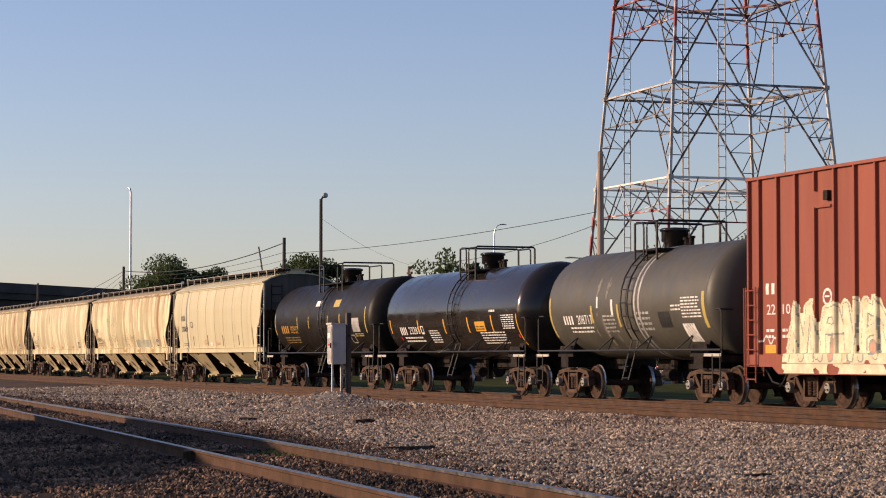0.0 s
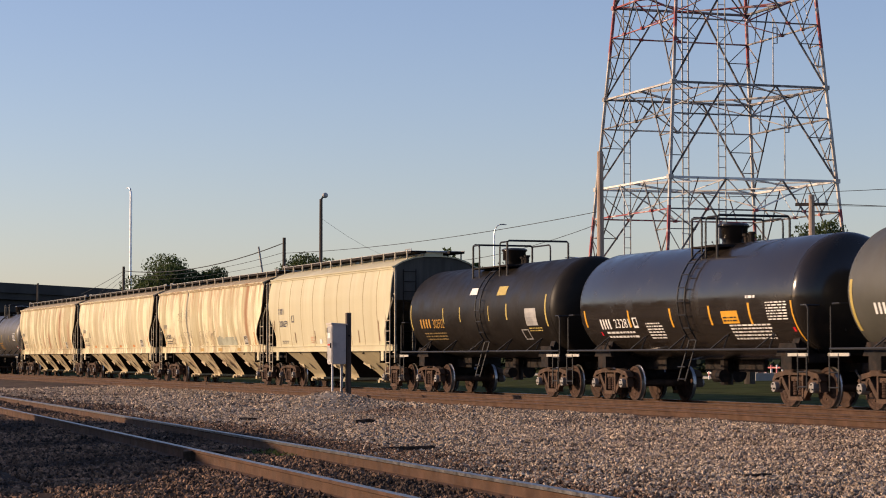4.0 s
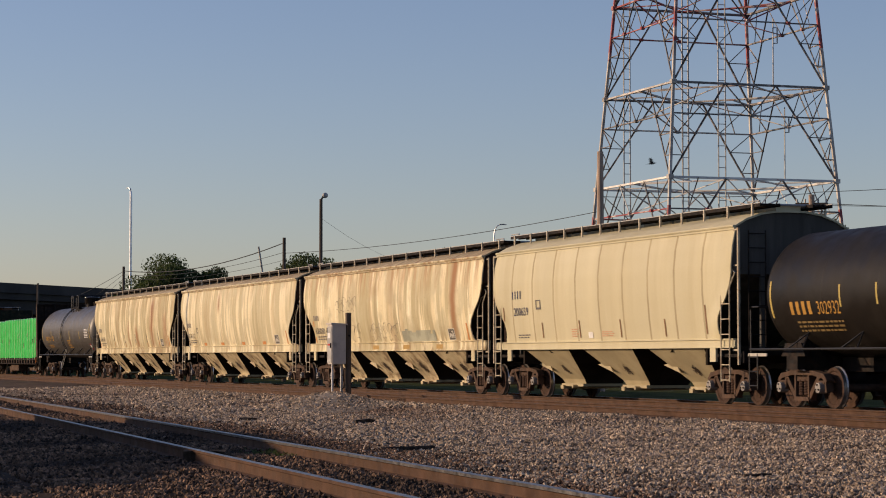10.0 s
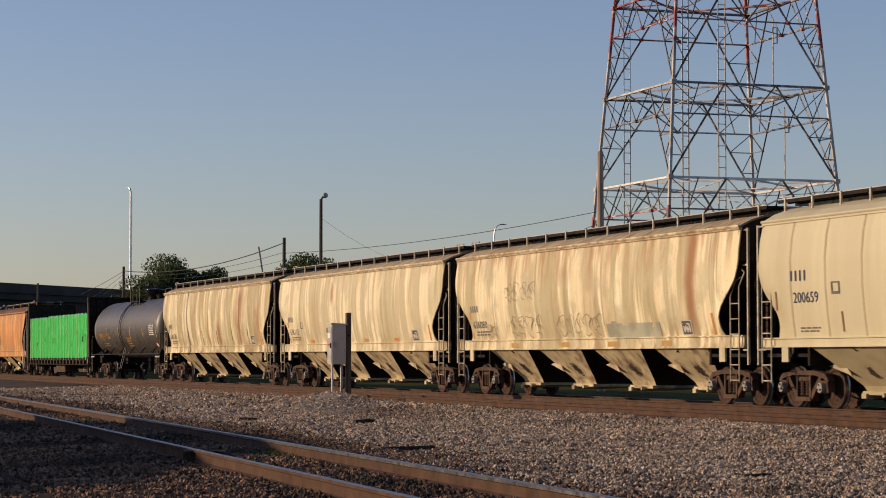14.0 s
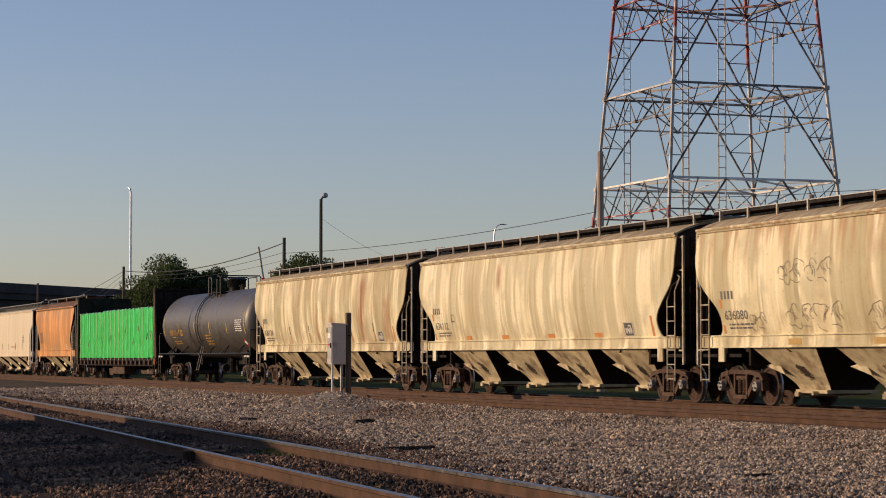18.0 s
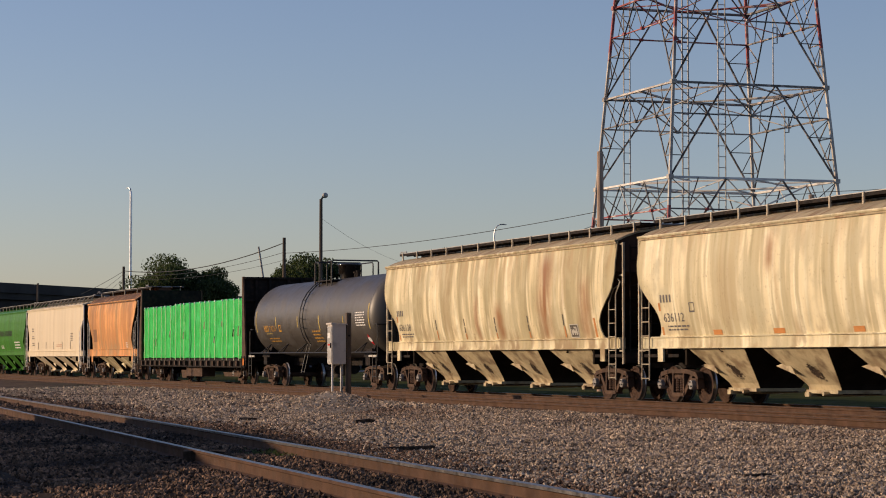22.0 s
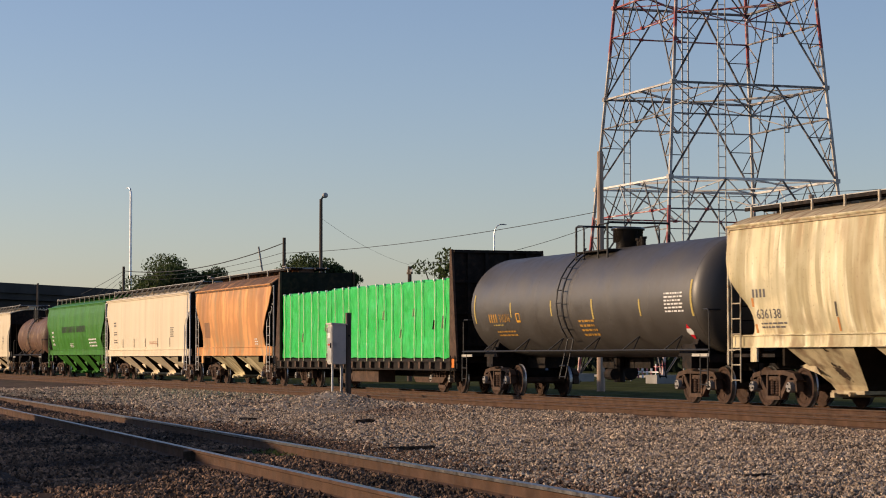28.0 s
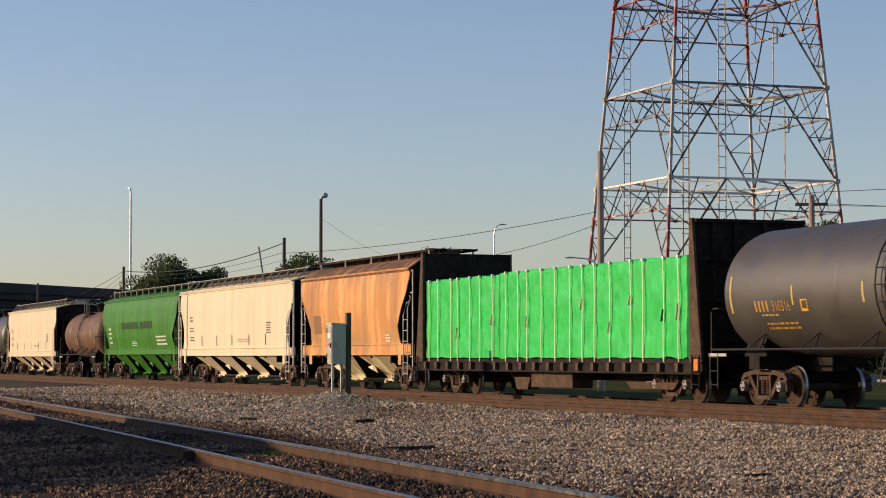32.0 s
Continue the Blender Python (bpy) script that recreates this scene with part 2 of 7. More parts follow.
M["tank_rust"] = mat("rubbed_brown_tank_paint", (0.16, 0.115, 0.06), 0.7, vary=0.3, size=3.0)
M["tank_brown"] = mat("rusty_brown_tank_paint", (0.16, 0.085, 0.055), 0.6, vary=0.3, size=0.8, second=(0.28, 0.17, 0.10), spread=(0.5, 0.7), bump=0.04)
M["boxred"] = mat("boxcar_red_paint", (0.30, 0.073, 0.042), 0.62, vary=0.18, size=0.5, stretch=(2, 2, 0.2), second=(0.38, 0.12, 0.07), spread=(0.52, 0.8), amount=0.6)
M["tarp"] = mat("green_wrap", (0.003, 0.52, 0.085), 0.42, vary=0.12, size=1.2, second=(0.003, 0.60, 0.12), spread=(0.45, 0.7), grain=9, bump=0.3, spec=0.3)
M["strap"] = plain("pale_strap", (0.72, 0.74, 0.46), 0.5)
M["red_steel"] = mat("faded_red_tower_paint", (0.40, 0.085, 0.085), 0.6, vary=0.3, size=0.6, second=(0.62, 0.50, 0.45), spread=(0.5, 0.62))
M["white_steel"] = mat("faded_white_tower_paint", (0.70, 0.65, 0.58), 0.6, vary=0.35, size=0.6, second=(0.48, 0.24, 0.20), spread=(0.60, 0.72), third=(0.26, 0.24, 0.23), third_size=0.9, third_spread=(0.52, 0.64))
M["belt_steel"] = mat("chalky_white_tower_paint", (0.80, 0.76, 0.69), 0.6, vary=0.2, size=0.8, second=(0.55, 0.30, 0.25), spread=(0.62, 0.7))
# grey for tower members in shade; the shade is in the colour
M["grey_steel"] = mat("bare_grey_tower_steel", (0.21, 0.19, 0.175), 0.6, 0.3, vary=0.35, size=0.8, second=(0.50, 0.42, 0.38), spread=(0.52, 0.66))
M["wood_pole"] = mat("weathered_pole_timber", (0.14, 0.105, 0.08), 0.95, vary=0.4, size=2.0, stretch=(4, 4, 0.3), bump=0.4)
M["leaf"] = mat("broad_leaves", (0.075, 0.115, 0.04), 0.6, vary=0.3, size=0.6, island=0.45, bump=0.0, second=(0.055, 0.085, 0.025))
lt = M["leaf"].node_tree
thru, blend = lt.nodes.new("ShaderNodeBsdfTranslucent"), lt.nodes.new("ShaderNodeMixShader")
thru.inputs[0].default_value, blend.inputs[0].default_value = (0.09, 0.13, 0.035, 1.0), 0.35
lt.links.new(lt.nodes["Principled BSDF"].outputs[0], blend.inputs[1])
lt.links.new(thru.outputs[0], blend.inputs[2])
lt.links.new(blend.outputs[0], lt.nodes["Material Output"].inputs[0])
M["bark"] = mat("bark", (0.09, 0.07, 0.05), 0.95, vary=0.4, size=3.0, stretch=(4, 4, 1), bump=0.6)
M["bridge"] = mat("dark_bridge_steel", (0.05, 0.045, 0.042), 0.8, vary=0.3, size=0.2)
M["cabinet"] = mat("grey_cabinet_paint", (0.60, 0.54, 0.48), 0.75, 0.0, spec=0.1, vary=0.15, size=2.0, second=(0.32, 0.28, 0.24), spread=(0.55, 0.8))
M["pole_white"] = mat("bright_steel_pole", (0.86, 0.86, 0.85), 0.36, 0.55, vary=0.06, size=2.0, bump=0.0, spec=0.6)
M["cable"] = plain("black_cable", (0.02, 0.02, 0.02), 0.6)
# dark colour that puts shade on chute ends, undersides and bolster webs
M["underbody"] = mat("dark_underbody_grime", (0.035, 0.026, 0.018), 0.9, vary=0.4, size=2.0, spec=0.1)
M["pole_pale"] = mat("sunbleached_pole_timber", (0.56, 0.40, 0.30), 0.9, vary=0.35, size=2.0, stretch=(4, 4, 0.3), bump=0.3)
M["wall_plain"] = mat("shed_cladding", (0.30, 0.27, 0.24), 0.8)


# ---- building helpers ----
def part(name, bm, material, parent=None, label="", smooth=False):
    """Links a bmesh as one mesh object under a thing or a part."""
    me = bpy.data.meshes.new(name)
    bm.to_mesh(me)
    bm.free()
    for m in material if isinstance(material, (list, tuple)) else (material,):
        me.materials.append(m)
    if smooth:
        me.polygons.foreach_set("use_smooth", [True] * len(me.polygons))
    ob = new(name, me)
    ob.parent = parent
    return tagged(ob, label) if label else ob


def again(ob, parent, m=None, name=None):
    """A further part on the same mesh."""
    o = new(name or ob.name.split(".")[0], ob.data)
    o.parent = parent
    if m is not None:
        o.matrix_basis = m
    if "label" in ob:
        o["label"] = ob["label"]
    return o


def box(bm, x0, x1, y0, y1, z0, z1, mi=0):
    v = [bm.verts.new(p) for p in ((x0, y0, z0), (x1, y0, z0), (x1, y1, z0), (x0, y1, z0), (x0, y0, z1), (x1, y0, z1), (x1, y1, z1), (x0, y1, z1))]
    for f in ((3, 2, 1, 0), (4, 5, 6, 7), (0, 1, 5, 4), (1, 2, 6, 5), (2, 3, 7, 6), (3, 0, 4, 7)):
        bm.faces.new([v[i] for i in f]).material_index = mi
    return bm


def bar(bm, a, b, w, h=None, mi=0):
    """A straight bar of w by h from a to b."""
    a, b = Vector(a), Vector(b)
    d = (b - a).normalized()
    side = d.cross(Vector((0, 0, 1)) if abs(d.z) < 0.95 else Vector((1, 0, 0))).normalized()
    up = side.cross(d)
    s, u = side * w / 2, up * (h or w) / 2
    v = [bm.verts.new(p + q) for p in (a, b) for q in (-s - u, s - u, s + u, -s + u)]
    for f in ((3, 2, 1, 0), (4, 5, 6, 7), (0, 1, 5, 4), (1, 2, 6, 5), (2, 3, 7, 6), (3, 0, 4, 7)):
        bm.faces.new([v[i] for i in f]).material_index = mi
    return bm


def rod(bm, pts, r, n=8, r2=None, mi=0, caps=True):
    """A round rod along points."""
    pts = [Vector(p) for p in pts]
    rings = []
    for i, p in enumerate(pts):
        d = (pts[min(i + 1, len(pts) - 1)] - pts[max(i - 1, 0)]).normalized()
        s = d.cross(Vector((0, 0, 1)) if abs(d.z) < 0.95 else Vector((1, 0, 0))).normalized()
        u = s.cross(d)
        rr = r if r2 is None else r + (r2 - r) * i / (len(pts) - 1)
        rings.append([bm.verts.new(p + (s * math.cos(2 * math.pi * k / n) + u * math.sin(2 * math.pi * k / n)) * rr) for k in range(n)])
    for a, b in zip(rings, rings[1:]):
        for k in range(n):
            bm.faces.new((a[k], a[(k + 1) % n], b[(k + 1) % n], b[k])).material_index = mi
    if caps:
        bm.faces.new(rings[0][::-1]).material_index = mi
        bm.faces.new(rings[-1]).material_index = mi
    return bm


def prism(bm, outline, x0, x1, mi=0, axis="x"):
    """An outline in the plane across the axis, drawn out from x0 to x1."""
    def at(x, p):
        return (x, p[0], p[1]) if axis == "x" else (p[0], x, p[1]) if axis == "y" else (p[0], p[1], x)
    a = [bm.verts.new(at(x0, p)) for p in outline]
    b = [bm.verts.new(at(x1, p)) for p in outline]
    k = len(outline)
    for i in range(k):
        bm.faces.new((a[i], a[(i + 1) % k], b[(i + 1) % k], b[i])).material_index = mi
    bm.faces.new(a[::-1]).material_index = mi
    bm.faces.new(b).material_index = mi
    return bm


def lathe(bm, prof, axis_y, n=24, mi=None, centre=(0.0, 0.0)):
    """A profile of (y, r) turned about the y axis (axis_y) or the x axis."""
    rings = []
    for a, r in prof:
        ring = []
        for k in range(n):
            c, s = math.cos(2 * math.pi * k / n) * r, math.sin(2 * math.pi * k / n) * r
            ring.append(bm.verts.new((c + centre[0], a, s + centre[1]) if axis_y else (a, c + centre[0], s + centre[1])))
        rings.append(ring)
    for i, (a, b) in enumerate(zip(rings, rings[1:])):
        for k in range(n):
            f = bm.faces.new((a[k], a[(k + 1) % n], b[(k + 1) % n], b[k]))
            if mi:
                f.material_index = mi[i]
    bm.faces.new(rings[0][::-1])
    bm.faces.new(rings[-1])
    return bm


def ribbon(bm, pts, w, t, mi=0):
    """A flat strip of width w (along x) and thickness t (along y) through points."""
    rings = [[bm.verts.new((x + dx, y + dy, z)) for dx, dy in ((-w / 2, 0), (w / 2, 0), (w / 2, t), (-w / 2, t))] for x, y, z in pts]
    for a, b in zip(rings, rings[1:]):
        for k in range(4):
            bm.faces.new((a[k], a[(k + 1) % 4], b[(k + 1) % 4], b[k])).material_index = mi
    bm.faces.new(rings[0][::-1])
    bm.faces.new(rings[-1])
    return bm


def fixed(bm):
    bmesh.ops.recalc_face_normals(bm, faces=bm.faces)
    return bm


def B():
    return bmesh.new()


def thing(name, label, category, m=None, group="", kind=""):
    group = group or GROUPS.get(category, "")
    ob = new(name)
    ob.empty_display_size = 0.3
    if m is not None:
        ob.matrix_basis = m
    return tagged(ob, label, category, group, kind)


GROUPS = {"freight car": "cars of the freight train", "utility pole": "utility poles along the railway", "tree": "trees beyond the railway", "street lamp": "street lamps beyond the railway", "bird": "two birds in the air", "cargo": "stacks on the flat car"}
MOVERS = []      # (car, x at the start)
WHEELS = []      # wheelsets, keyed in motions()
TRACK_Y, NEAR_Y = 26.1, 22.1
SPEED = 4.155


def travelled(t):
    return SPEED * t + 0.0019 * t * t



# ---- ground, ballast and tracks ----
bm = B()
for i in range(-14, 14):
    for j in range(-14, 14):
        s = 180.0
        v = [bm.verts.new((x * s, y * s, -0.42)) for x, y in ((i, j), (i + 1, j), (i + 1, j + 1), (i, j + 1))]
        bm.faces.new(v)
bmesh.ops.remove_doubles(bm, verts=bm.verts, dist=0.01)
tagged(part("ground", bm, M["grass"]), "flat mown grass field around the railway yard", "ground", kind="structure")


def ballast_height(x, y):
    """Height of the ballast bed across the yard."""
    base = -0.21
    # shoulder in front of the running lines, a shallow dip, and the siding's own bed
    if y > 19.2:
        h = -0.16
    elif y > 17.0:
        h = -0.16 - 0.10 * (19.2 - y) / 2.2
    else:
        h = -0.26
    yf = siding_y(x)
    d = abs(y - yf)
    if d < 3.0:
        h = max(h, -0.125 - 0.05 * max(0.0, d - 1.2))
    u, v = y * 0.2946 - x * 0.9557, x * 0.2946 + y * 0.9557
    h += 0.27 * math.exp(-((u - 64.5) / 5.0) ** 2 - ((v + 0.1) / 1.0) ** 2)
    h += 0.03 * noise.noise((x * 0.5, y * 0.8, 3.0)) + 0.02 * noise.noise((x * 1.7, y * 1.7, 9.0))
    if y > 28.6:
        h = -0.2 - 0.22 * min(1.0, (y - 28.6) / 1.6)
    return h


def siding_y(x):
    """Centre line of the siding that curves away in front of the running lines."""
    return 6.82 - 0.064 * (x + 20.0) - 0.00013 * (x + 20.0) ** 2


def sheet(name, xs, ys, label, lift=0.0):
    verts = [(x, y, ballast_height(x, y) + lift) for x in xs for y in ys]
    k = len(ys)
    faces = [(i * k + j, (i + 1) * k + j, (i + 1) * k + j + 1, i * k + j + 1) for i in range(len(xs) - 1) for j in range(k - 1)]
    me = bpy.data.meshes.new(name)
    me.from_pydata(verts, [], faces)
    me.materials.append(M["ballast"])
    me.materials.append(M["ballast_dark"])
    mi = []
    for i in range(len(xs) - 1):
        for j in range(k - 1):
            mi.append(1 if ys[j] < siding_y(xs[i]) + 2.6 + 0.7 * noise.noise((xs[i] * 0.4, ys[j] * 0.4, 1.0)) else 0)
    me.polygons.foreach_set("material_index", mi)
    me.polygons.foreach_set("use_smooth", [True] * len(faces))
    return tagged(new(name, me), label, "ballast", kind="structure")


xs = list(np.concatenate([np.linspace(-620, -130, 50), np.linspace(-125, -12, 230), np.linspace(-11, 60, 30)]))
ys = list(np.concatenate([np.linspace(-30, 2, 10), np.linspace(2.5, 21, 75), np.linspace(21.5, 30.5, 20)]))
sheet("ballast_bed", xs, ys, "brown crushed-stone ballast bed between the railway tracks")

# loose stones, denser close to the camera
rs = np.random.RandomState(5)
base_v = np.array([(1, 0, 0), (-1, 0, 0), (0, 1, 0), (0, -1, 0), (0, 0, 1), (0, 0, -1)], float)
base_f = np.array([(0, 2, 4), (2, 1, 4), (1, 3, 4), (3, 0, 4), (2, 0, 5), (1, 2, 5), (3, 1, 5), (0, 3, 5)])
heaps = {"ballast_stones": [[], [], M["stones"], "loose angular tan and grey ballast stones"], "siding_stones": [[], [], M["stones_dark"], "loose dark brown ballast stones round the siding"]}
for (x0, x1, y0, y1, n, s0, s1) in ((-34, -14, 2.0, 20.8, 95000, 0.014, 0.036), (-55, -34, 4.0, 20.8, 66000, 0.020, 0.048), (-100, -55, 6.0, 20.8, 46000, 0.034, 0.075)):
    for _ in range(n):
        x, y = rs.uniform(x0, x1), rs.uniform(y0, y1)
        if y < -0.155 * x - 1.6:
            continue
        if abs(abs(y - siding_y(x)) - 0.75) < 0.12:
            continue
        s = rs.uniform(s0, s1)
        v = (base_v * (s * rs.uniform(0.55, 1.25, (6, 1)))) @ np.array(Euler(rs.uniform(0, 6.28, 3)).to_matrix()).T
        edge = siding_y(x) + 3.0 + 2.4 * noise.noise((x * 0.11, y * 0.35, 1.0)) + rs.normal() * 0.8
        heap = heaps["siding_stones" if y < edge else "ballast_stones"]
        heap[1].append(base_f + len(heap[0]) * 6)
        heap[0].append(v + (x, y, ballast_height(x, y) + s * 0.25))
for heap_name, (pv, pf, heap_mat, heap_label) in heaps.items():
    me = bpy.data.meshes.new(heap_name)
    me.from_pydata(np.concatenate(pv).tolist(), [], np.concatenate(pf).tolist())
    me.materials.append(heap_mat)
    tagged(new(heap_name, me), heap_label, "stones", kind="stuff")

RAIL = [(-0.07, -0.17), (0.07, -0.17), (0.07, -0.155), (0.012, -0.135), (0.012, -0.045), (0.036, -0.035), (0.036, -0.006), (0.026, 0.0), (-0.026, 0.0), (-0.036, -0.006), (-0.036, -0.035), (-0.012, -0.045), (-0.012, -0.135), (-0.07, -0.155)]


def rail_along(name, pts, parent, top, z=0.0, worn=(6, 7, 8)):
    """A rail of full section along points (x, y)."""
    bm = B()
    rings = []
    for i, (x, y) in enumerate(pts):
        a, b = pts[max(i - 1, 0)], pts[min(i + 1, len(pts) - 1)]
        d = Vector((b[0] - a[0], b[1] - a[1], 0)).normalized()
        s = Vector((-d.y, d.x, 0))
        rings.append([bm.verts.new(Vector((x, y, z + p[1])) + s * p[0]) for p in RAIL])
    k = len(RAIL)
    for a, b in zip(rings, rings[1:]):
        for j in range(k):
            f = bm.faces.new((a[j], a[(j + 1) % k], b[(j + 1) % k], b[j]))
            f.material_index = 1 if j in worn else 0
    bm.faces.new(rings[0])
    bm.faces.new(rings[-1][::-1])
    return part(name, fixed(bm), [M["rail"], top], parent)


def straight_track(name, y, label, top):
    t = thing(name, label, "railway track", pose(0, y, 0), kind="structure")
    line = [(x, 0.0) for x in range(-600, 70, 12)]
    for s in (-1, 1):
        rail_along("rail", [(x, s * 0.753) for x, _ in line], t, top)
    bm = B()
    box(bm, -0.115, 0.115, -1.3, 1.3, -0.33, -0.155)
    tie = part("tie", bm, M["tie"], t)
    tie.matrix_basis = pose(-160, 0, 0)
    for i in range(1, 255):
        again(tie, t, pose(-160 + i * 0.61, rs.uniform(-0.05, 0.05), rs.uniform(-0.015, 0.0)))
    return t


main_track = straight_track("main_track", TRACK_Y, "rusty railway track under the freight train", M["railtop"])
near_track = straight_track("near_track", NEAR_Y, "empty rusty railway track beside the train", M["railtop_dull"])
for x in (-62.4,):
    bm = B()
    box(bm, -0.35, 0.35, -0.03, -0.008, -0.125, -0.05)
    for k in range(4):
        box(bm, -0.27 + k * 0.18 - 0.02, -0.27 + k * 0.18 + 0.02, -0.045, -0.03, -0.105, -0.07)
    part("joint_bar", bm, M["wheel"], near_track, "dark bolted joint bar").matrix_basis = pose(x, -0.753, 0)

siding = thing("siding_track", "rust-brown siding track curving across the foreground ballast", "railway track", kind="structure")
line = [-160 + i * 2.0 for i in range(80)] + [0.0, 2.0, 4.0]
for s in (-1, 1):
    rail_along("rail", [(x, siding_y(x) + s * 0.753) for x in line], siding, M["railtop"], 0.03, (6, 7, 8, 9) if s > 0 else (6, 7, 8))
tie_bm = B()
box(tie_bm, -0.115, 0.115, -1.3, 1.3, -0.30, -0.13)
tie0 = part("tie", tie_bm, M["tie"], siding)
tie0.matrix_basis = pose(-8, siding_y(-8), 0)
for i in range(1, 150):
    x = -8 - i * 0.58
    again(tie0, siding, pose(x, siding_y(x) + rs.uniform(-0.06, 0.06), rs.uniform(-0.02, 0.0), 0, 0, -2.0 + rs.uniform(-1.5, 1.5)))

# ---- running gear shared by the cars ----
def truck_meshes():
    g = {}
    bm = B()
    box(bm, -0.2, 0.2, -0.95, 0.95, 0.42, 0.74)
    box(bm, -0.32, 0.32, -0.35, 0.35, 0.62, 0.86)
    for s in (-1, 1):
        box(bm, s * 0.36 - 0.05, s * 0.36 + 0.05, -0.85, 0.85, 0.38, 0.5)
    g["truck"] = part("truck", bm, M["steel_dark"])
    bm = B()
    t0, t1 = -0.09, 0.09
    prism(bm, [(-1.13, 0.62), (-0.98, 0.77), (-0.5, 0.84), (0.5, 0.84), (0.98, 0.77), (1.13, 0.62), (1.06, 0.56), (0.94, 0.66), (0.5, 0.735), (-0.5, 0.735), (-0.94, 0.66), (-1.06, 0.56)], t0, t1, axis="y")
    for s in (-1, 1):
        prism(bm, [(s * 0.66, 0.70), (s * 0.80, 0.68), (s * 0.33, 0.17), (s * 0.22, 0.22)], t0 * 0.8, t1 * 0.8, axis="y")
        prism(bm, [(s * 0.27, 0.20), (s * 0.335, 0.20), (s * 0.335, 0.75), (s * 0.27, 0.75)], t0, t1, axis="y")
        prism(bm, [(s * 1.13, 0.36), (s * 1.08, 0.60), (s * 1.03, 0.60), (s * 1.06, 0.36)], t0, t1, axis="y")
        prism(bm, [(s * 0.74, 0.42), (s * 0.70, 0.66), (s * 0.78, 0.66), (s * 0.78, 0.42)], t0, t1, axis="y")
        box(bm, s * 0.889 - 0.12, s * 0.889 + 0.12, t0, t1, 0.54, 0.62)
    prism(bm, [(-0.36, 0.16), (0.36, 0.16), (0.30, 0.25), (-0.30, 0.25)], t0 * 1.2, t1 * 1.2, axis="y")
    prism(bm, [(-0.27, 0.60), (0.27, 0.60), (0.27, 0.70), (-0.27, 0.70)], t0 * 0.7, t1 * 0.7, axis="y")
    g["side_frame"] = part("side_frame", fixed(bm), M["truck"])
    bm = B()
    n = 10
    rings = []
    for k in range(13):
        rr = 0.088 if k % 2 else 0.074
        rings.append([bm.verts.new((rr * math.cos(2 * math.pi * q / n), rr * math.sin(2 * math.pi * q / n), 0.28 + k * 0.03)) for q in range(n)])
    for ra, rb in zip(rings, rings[1:]):
        for q in range(n):
            bm.faces.new((ra[q], ra[(q + 1) % n], rb[(q + 1) % n], rb[q]))
    g["spring"] = part("spring", fixed(bm), M["wheel"])
    bm = B()
    prof = [(-1.05, 0.075), (-0.82, 0.085), (-0.815, 0.14), (-0.80, 0.16), (-0.775, 0.36), (-0.80, 0.39), (-0.80, 0.455), (-0.72, 0.46), (-0.695, 0.487), (-0.67, 0.487), (-0.665, 0.39), (-0.71, 0.33), (-0.70, 0.15), (-0.65, 0.09)]
    full = prof + [(-a, r) for a, r in prof[::-1]]
    mi = [0] * (len(full) - 1)
    mi[6] = mi[7] = 1
    mi[-7] = mi[-8] = 1
    lathe(bm, full, True, 28, mi)
    for k in range(4):
        a = k * math.pi / 2
        for y in (-0.79, 0.79):
            box(bm, math.cos(a) * 0.25 - 0.03, math.cos(a) * 0.25 + 0.03, y - 0.01, y + 0.01, math.sin(a) * 0.25 - 0.03, math.sin(a) * 0.25 + 0.03)
    g["wheelset"] = part("wheelset", fixed(bm), [M["wheel"], M["tread"]])
    bm = B()
    lathe(bm, [(-0.09, 0.05), (-0.075, 0.115), (-0.02, 0.125), (0.12, 0.13)], True, 14)
    for k in range(3):
        a = math.radians(90 + 120 * k)
        box(bm, math.cos(a) * 0.07 - 0.018, math.cos(a) * 0.07 + 0.018, -0.105, -0.08, math.sin(a) * 0.07 - 0.018, math.sin(a) * 0.07 + 0.018, 1)
    g["bearing_cap"] = part("bearing_cap", fixed(bm), [M["bearing"], M["steel_dark"]])
    return g


GEAR = truck_meshes()
for ob in GEAR.values():
    scene.collection.objects.unlink(ob)


def add_truck(car, x, phase=0.0):
    t = again(GEAR["truck"], car, pose(x, 0, 0))
    for s in (-1, 1):
        again(GEAR["side_frame"], t, pose(0, s * 1.02, 0))
        for x2 in (-0.115, 0.115):
            again(GEAR["spring"], t, pose(x2, s * 1.02, 0))
        for e in (-1, 1):
            again(GEAR["bearing_cap"], t, pose(e * 0.889, s * 1.13, 0.457, 0, 0, 0 if s < 0 else 180))
    for e in (-1, 1):
        w = again(GEAR["wheelset"], t, pose(e * 0.889, 0, 0.457))
        WHEELS.append((w, (e * 0.889, 0, 0.457), phase + 40 * e))
    return t


def coupler(car, x, s):
    bm = B()
    box(bm, min(x, x + s * 0.75), max(x, x + s * 0.75), -0.08, 0.08, 0.80, 0.98)
    box(bm, min(x + s * 0.6, x + s * 0.95), max(x + s * 0.6, x + s * 0.95), -0.17, 0.17, 0.72, 1.06)
    part("coupler", bm, M["steel_dark"], car)
    bm = B()
    rod(bm, [(x + s * 0.1, -0.35, 0.85), (x + s * 0.4, -0.33, 0.55), (x + s * 0.8, -0.2, 0.45)], 0.025, 6)
    part("brake_hose", bm, M["black"], car)


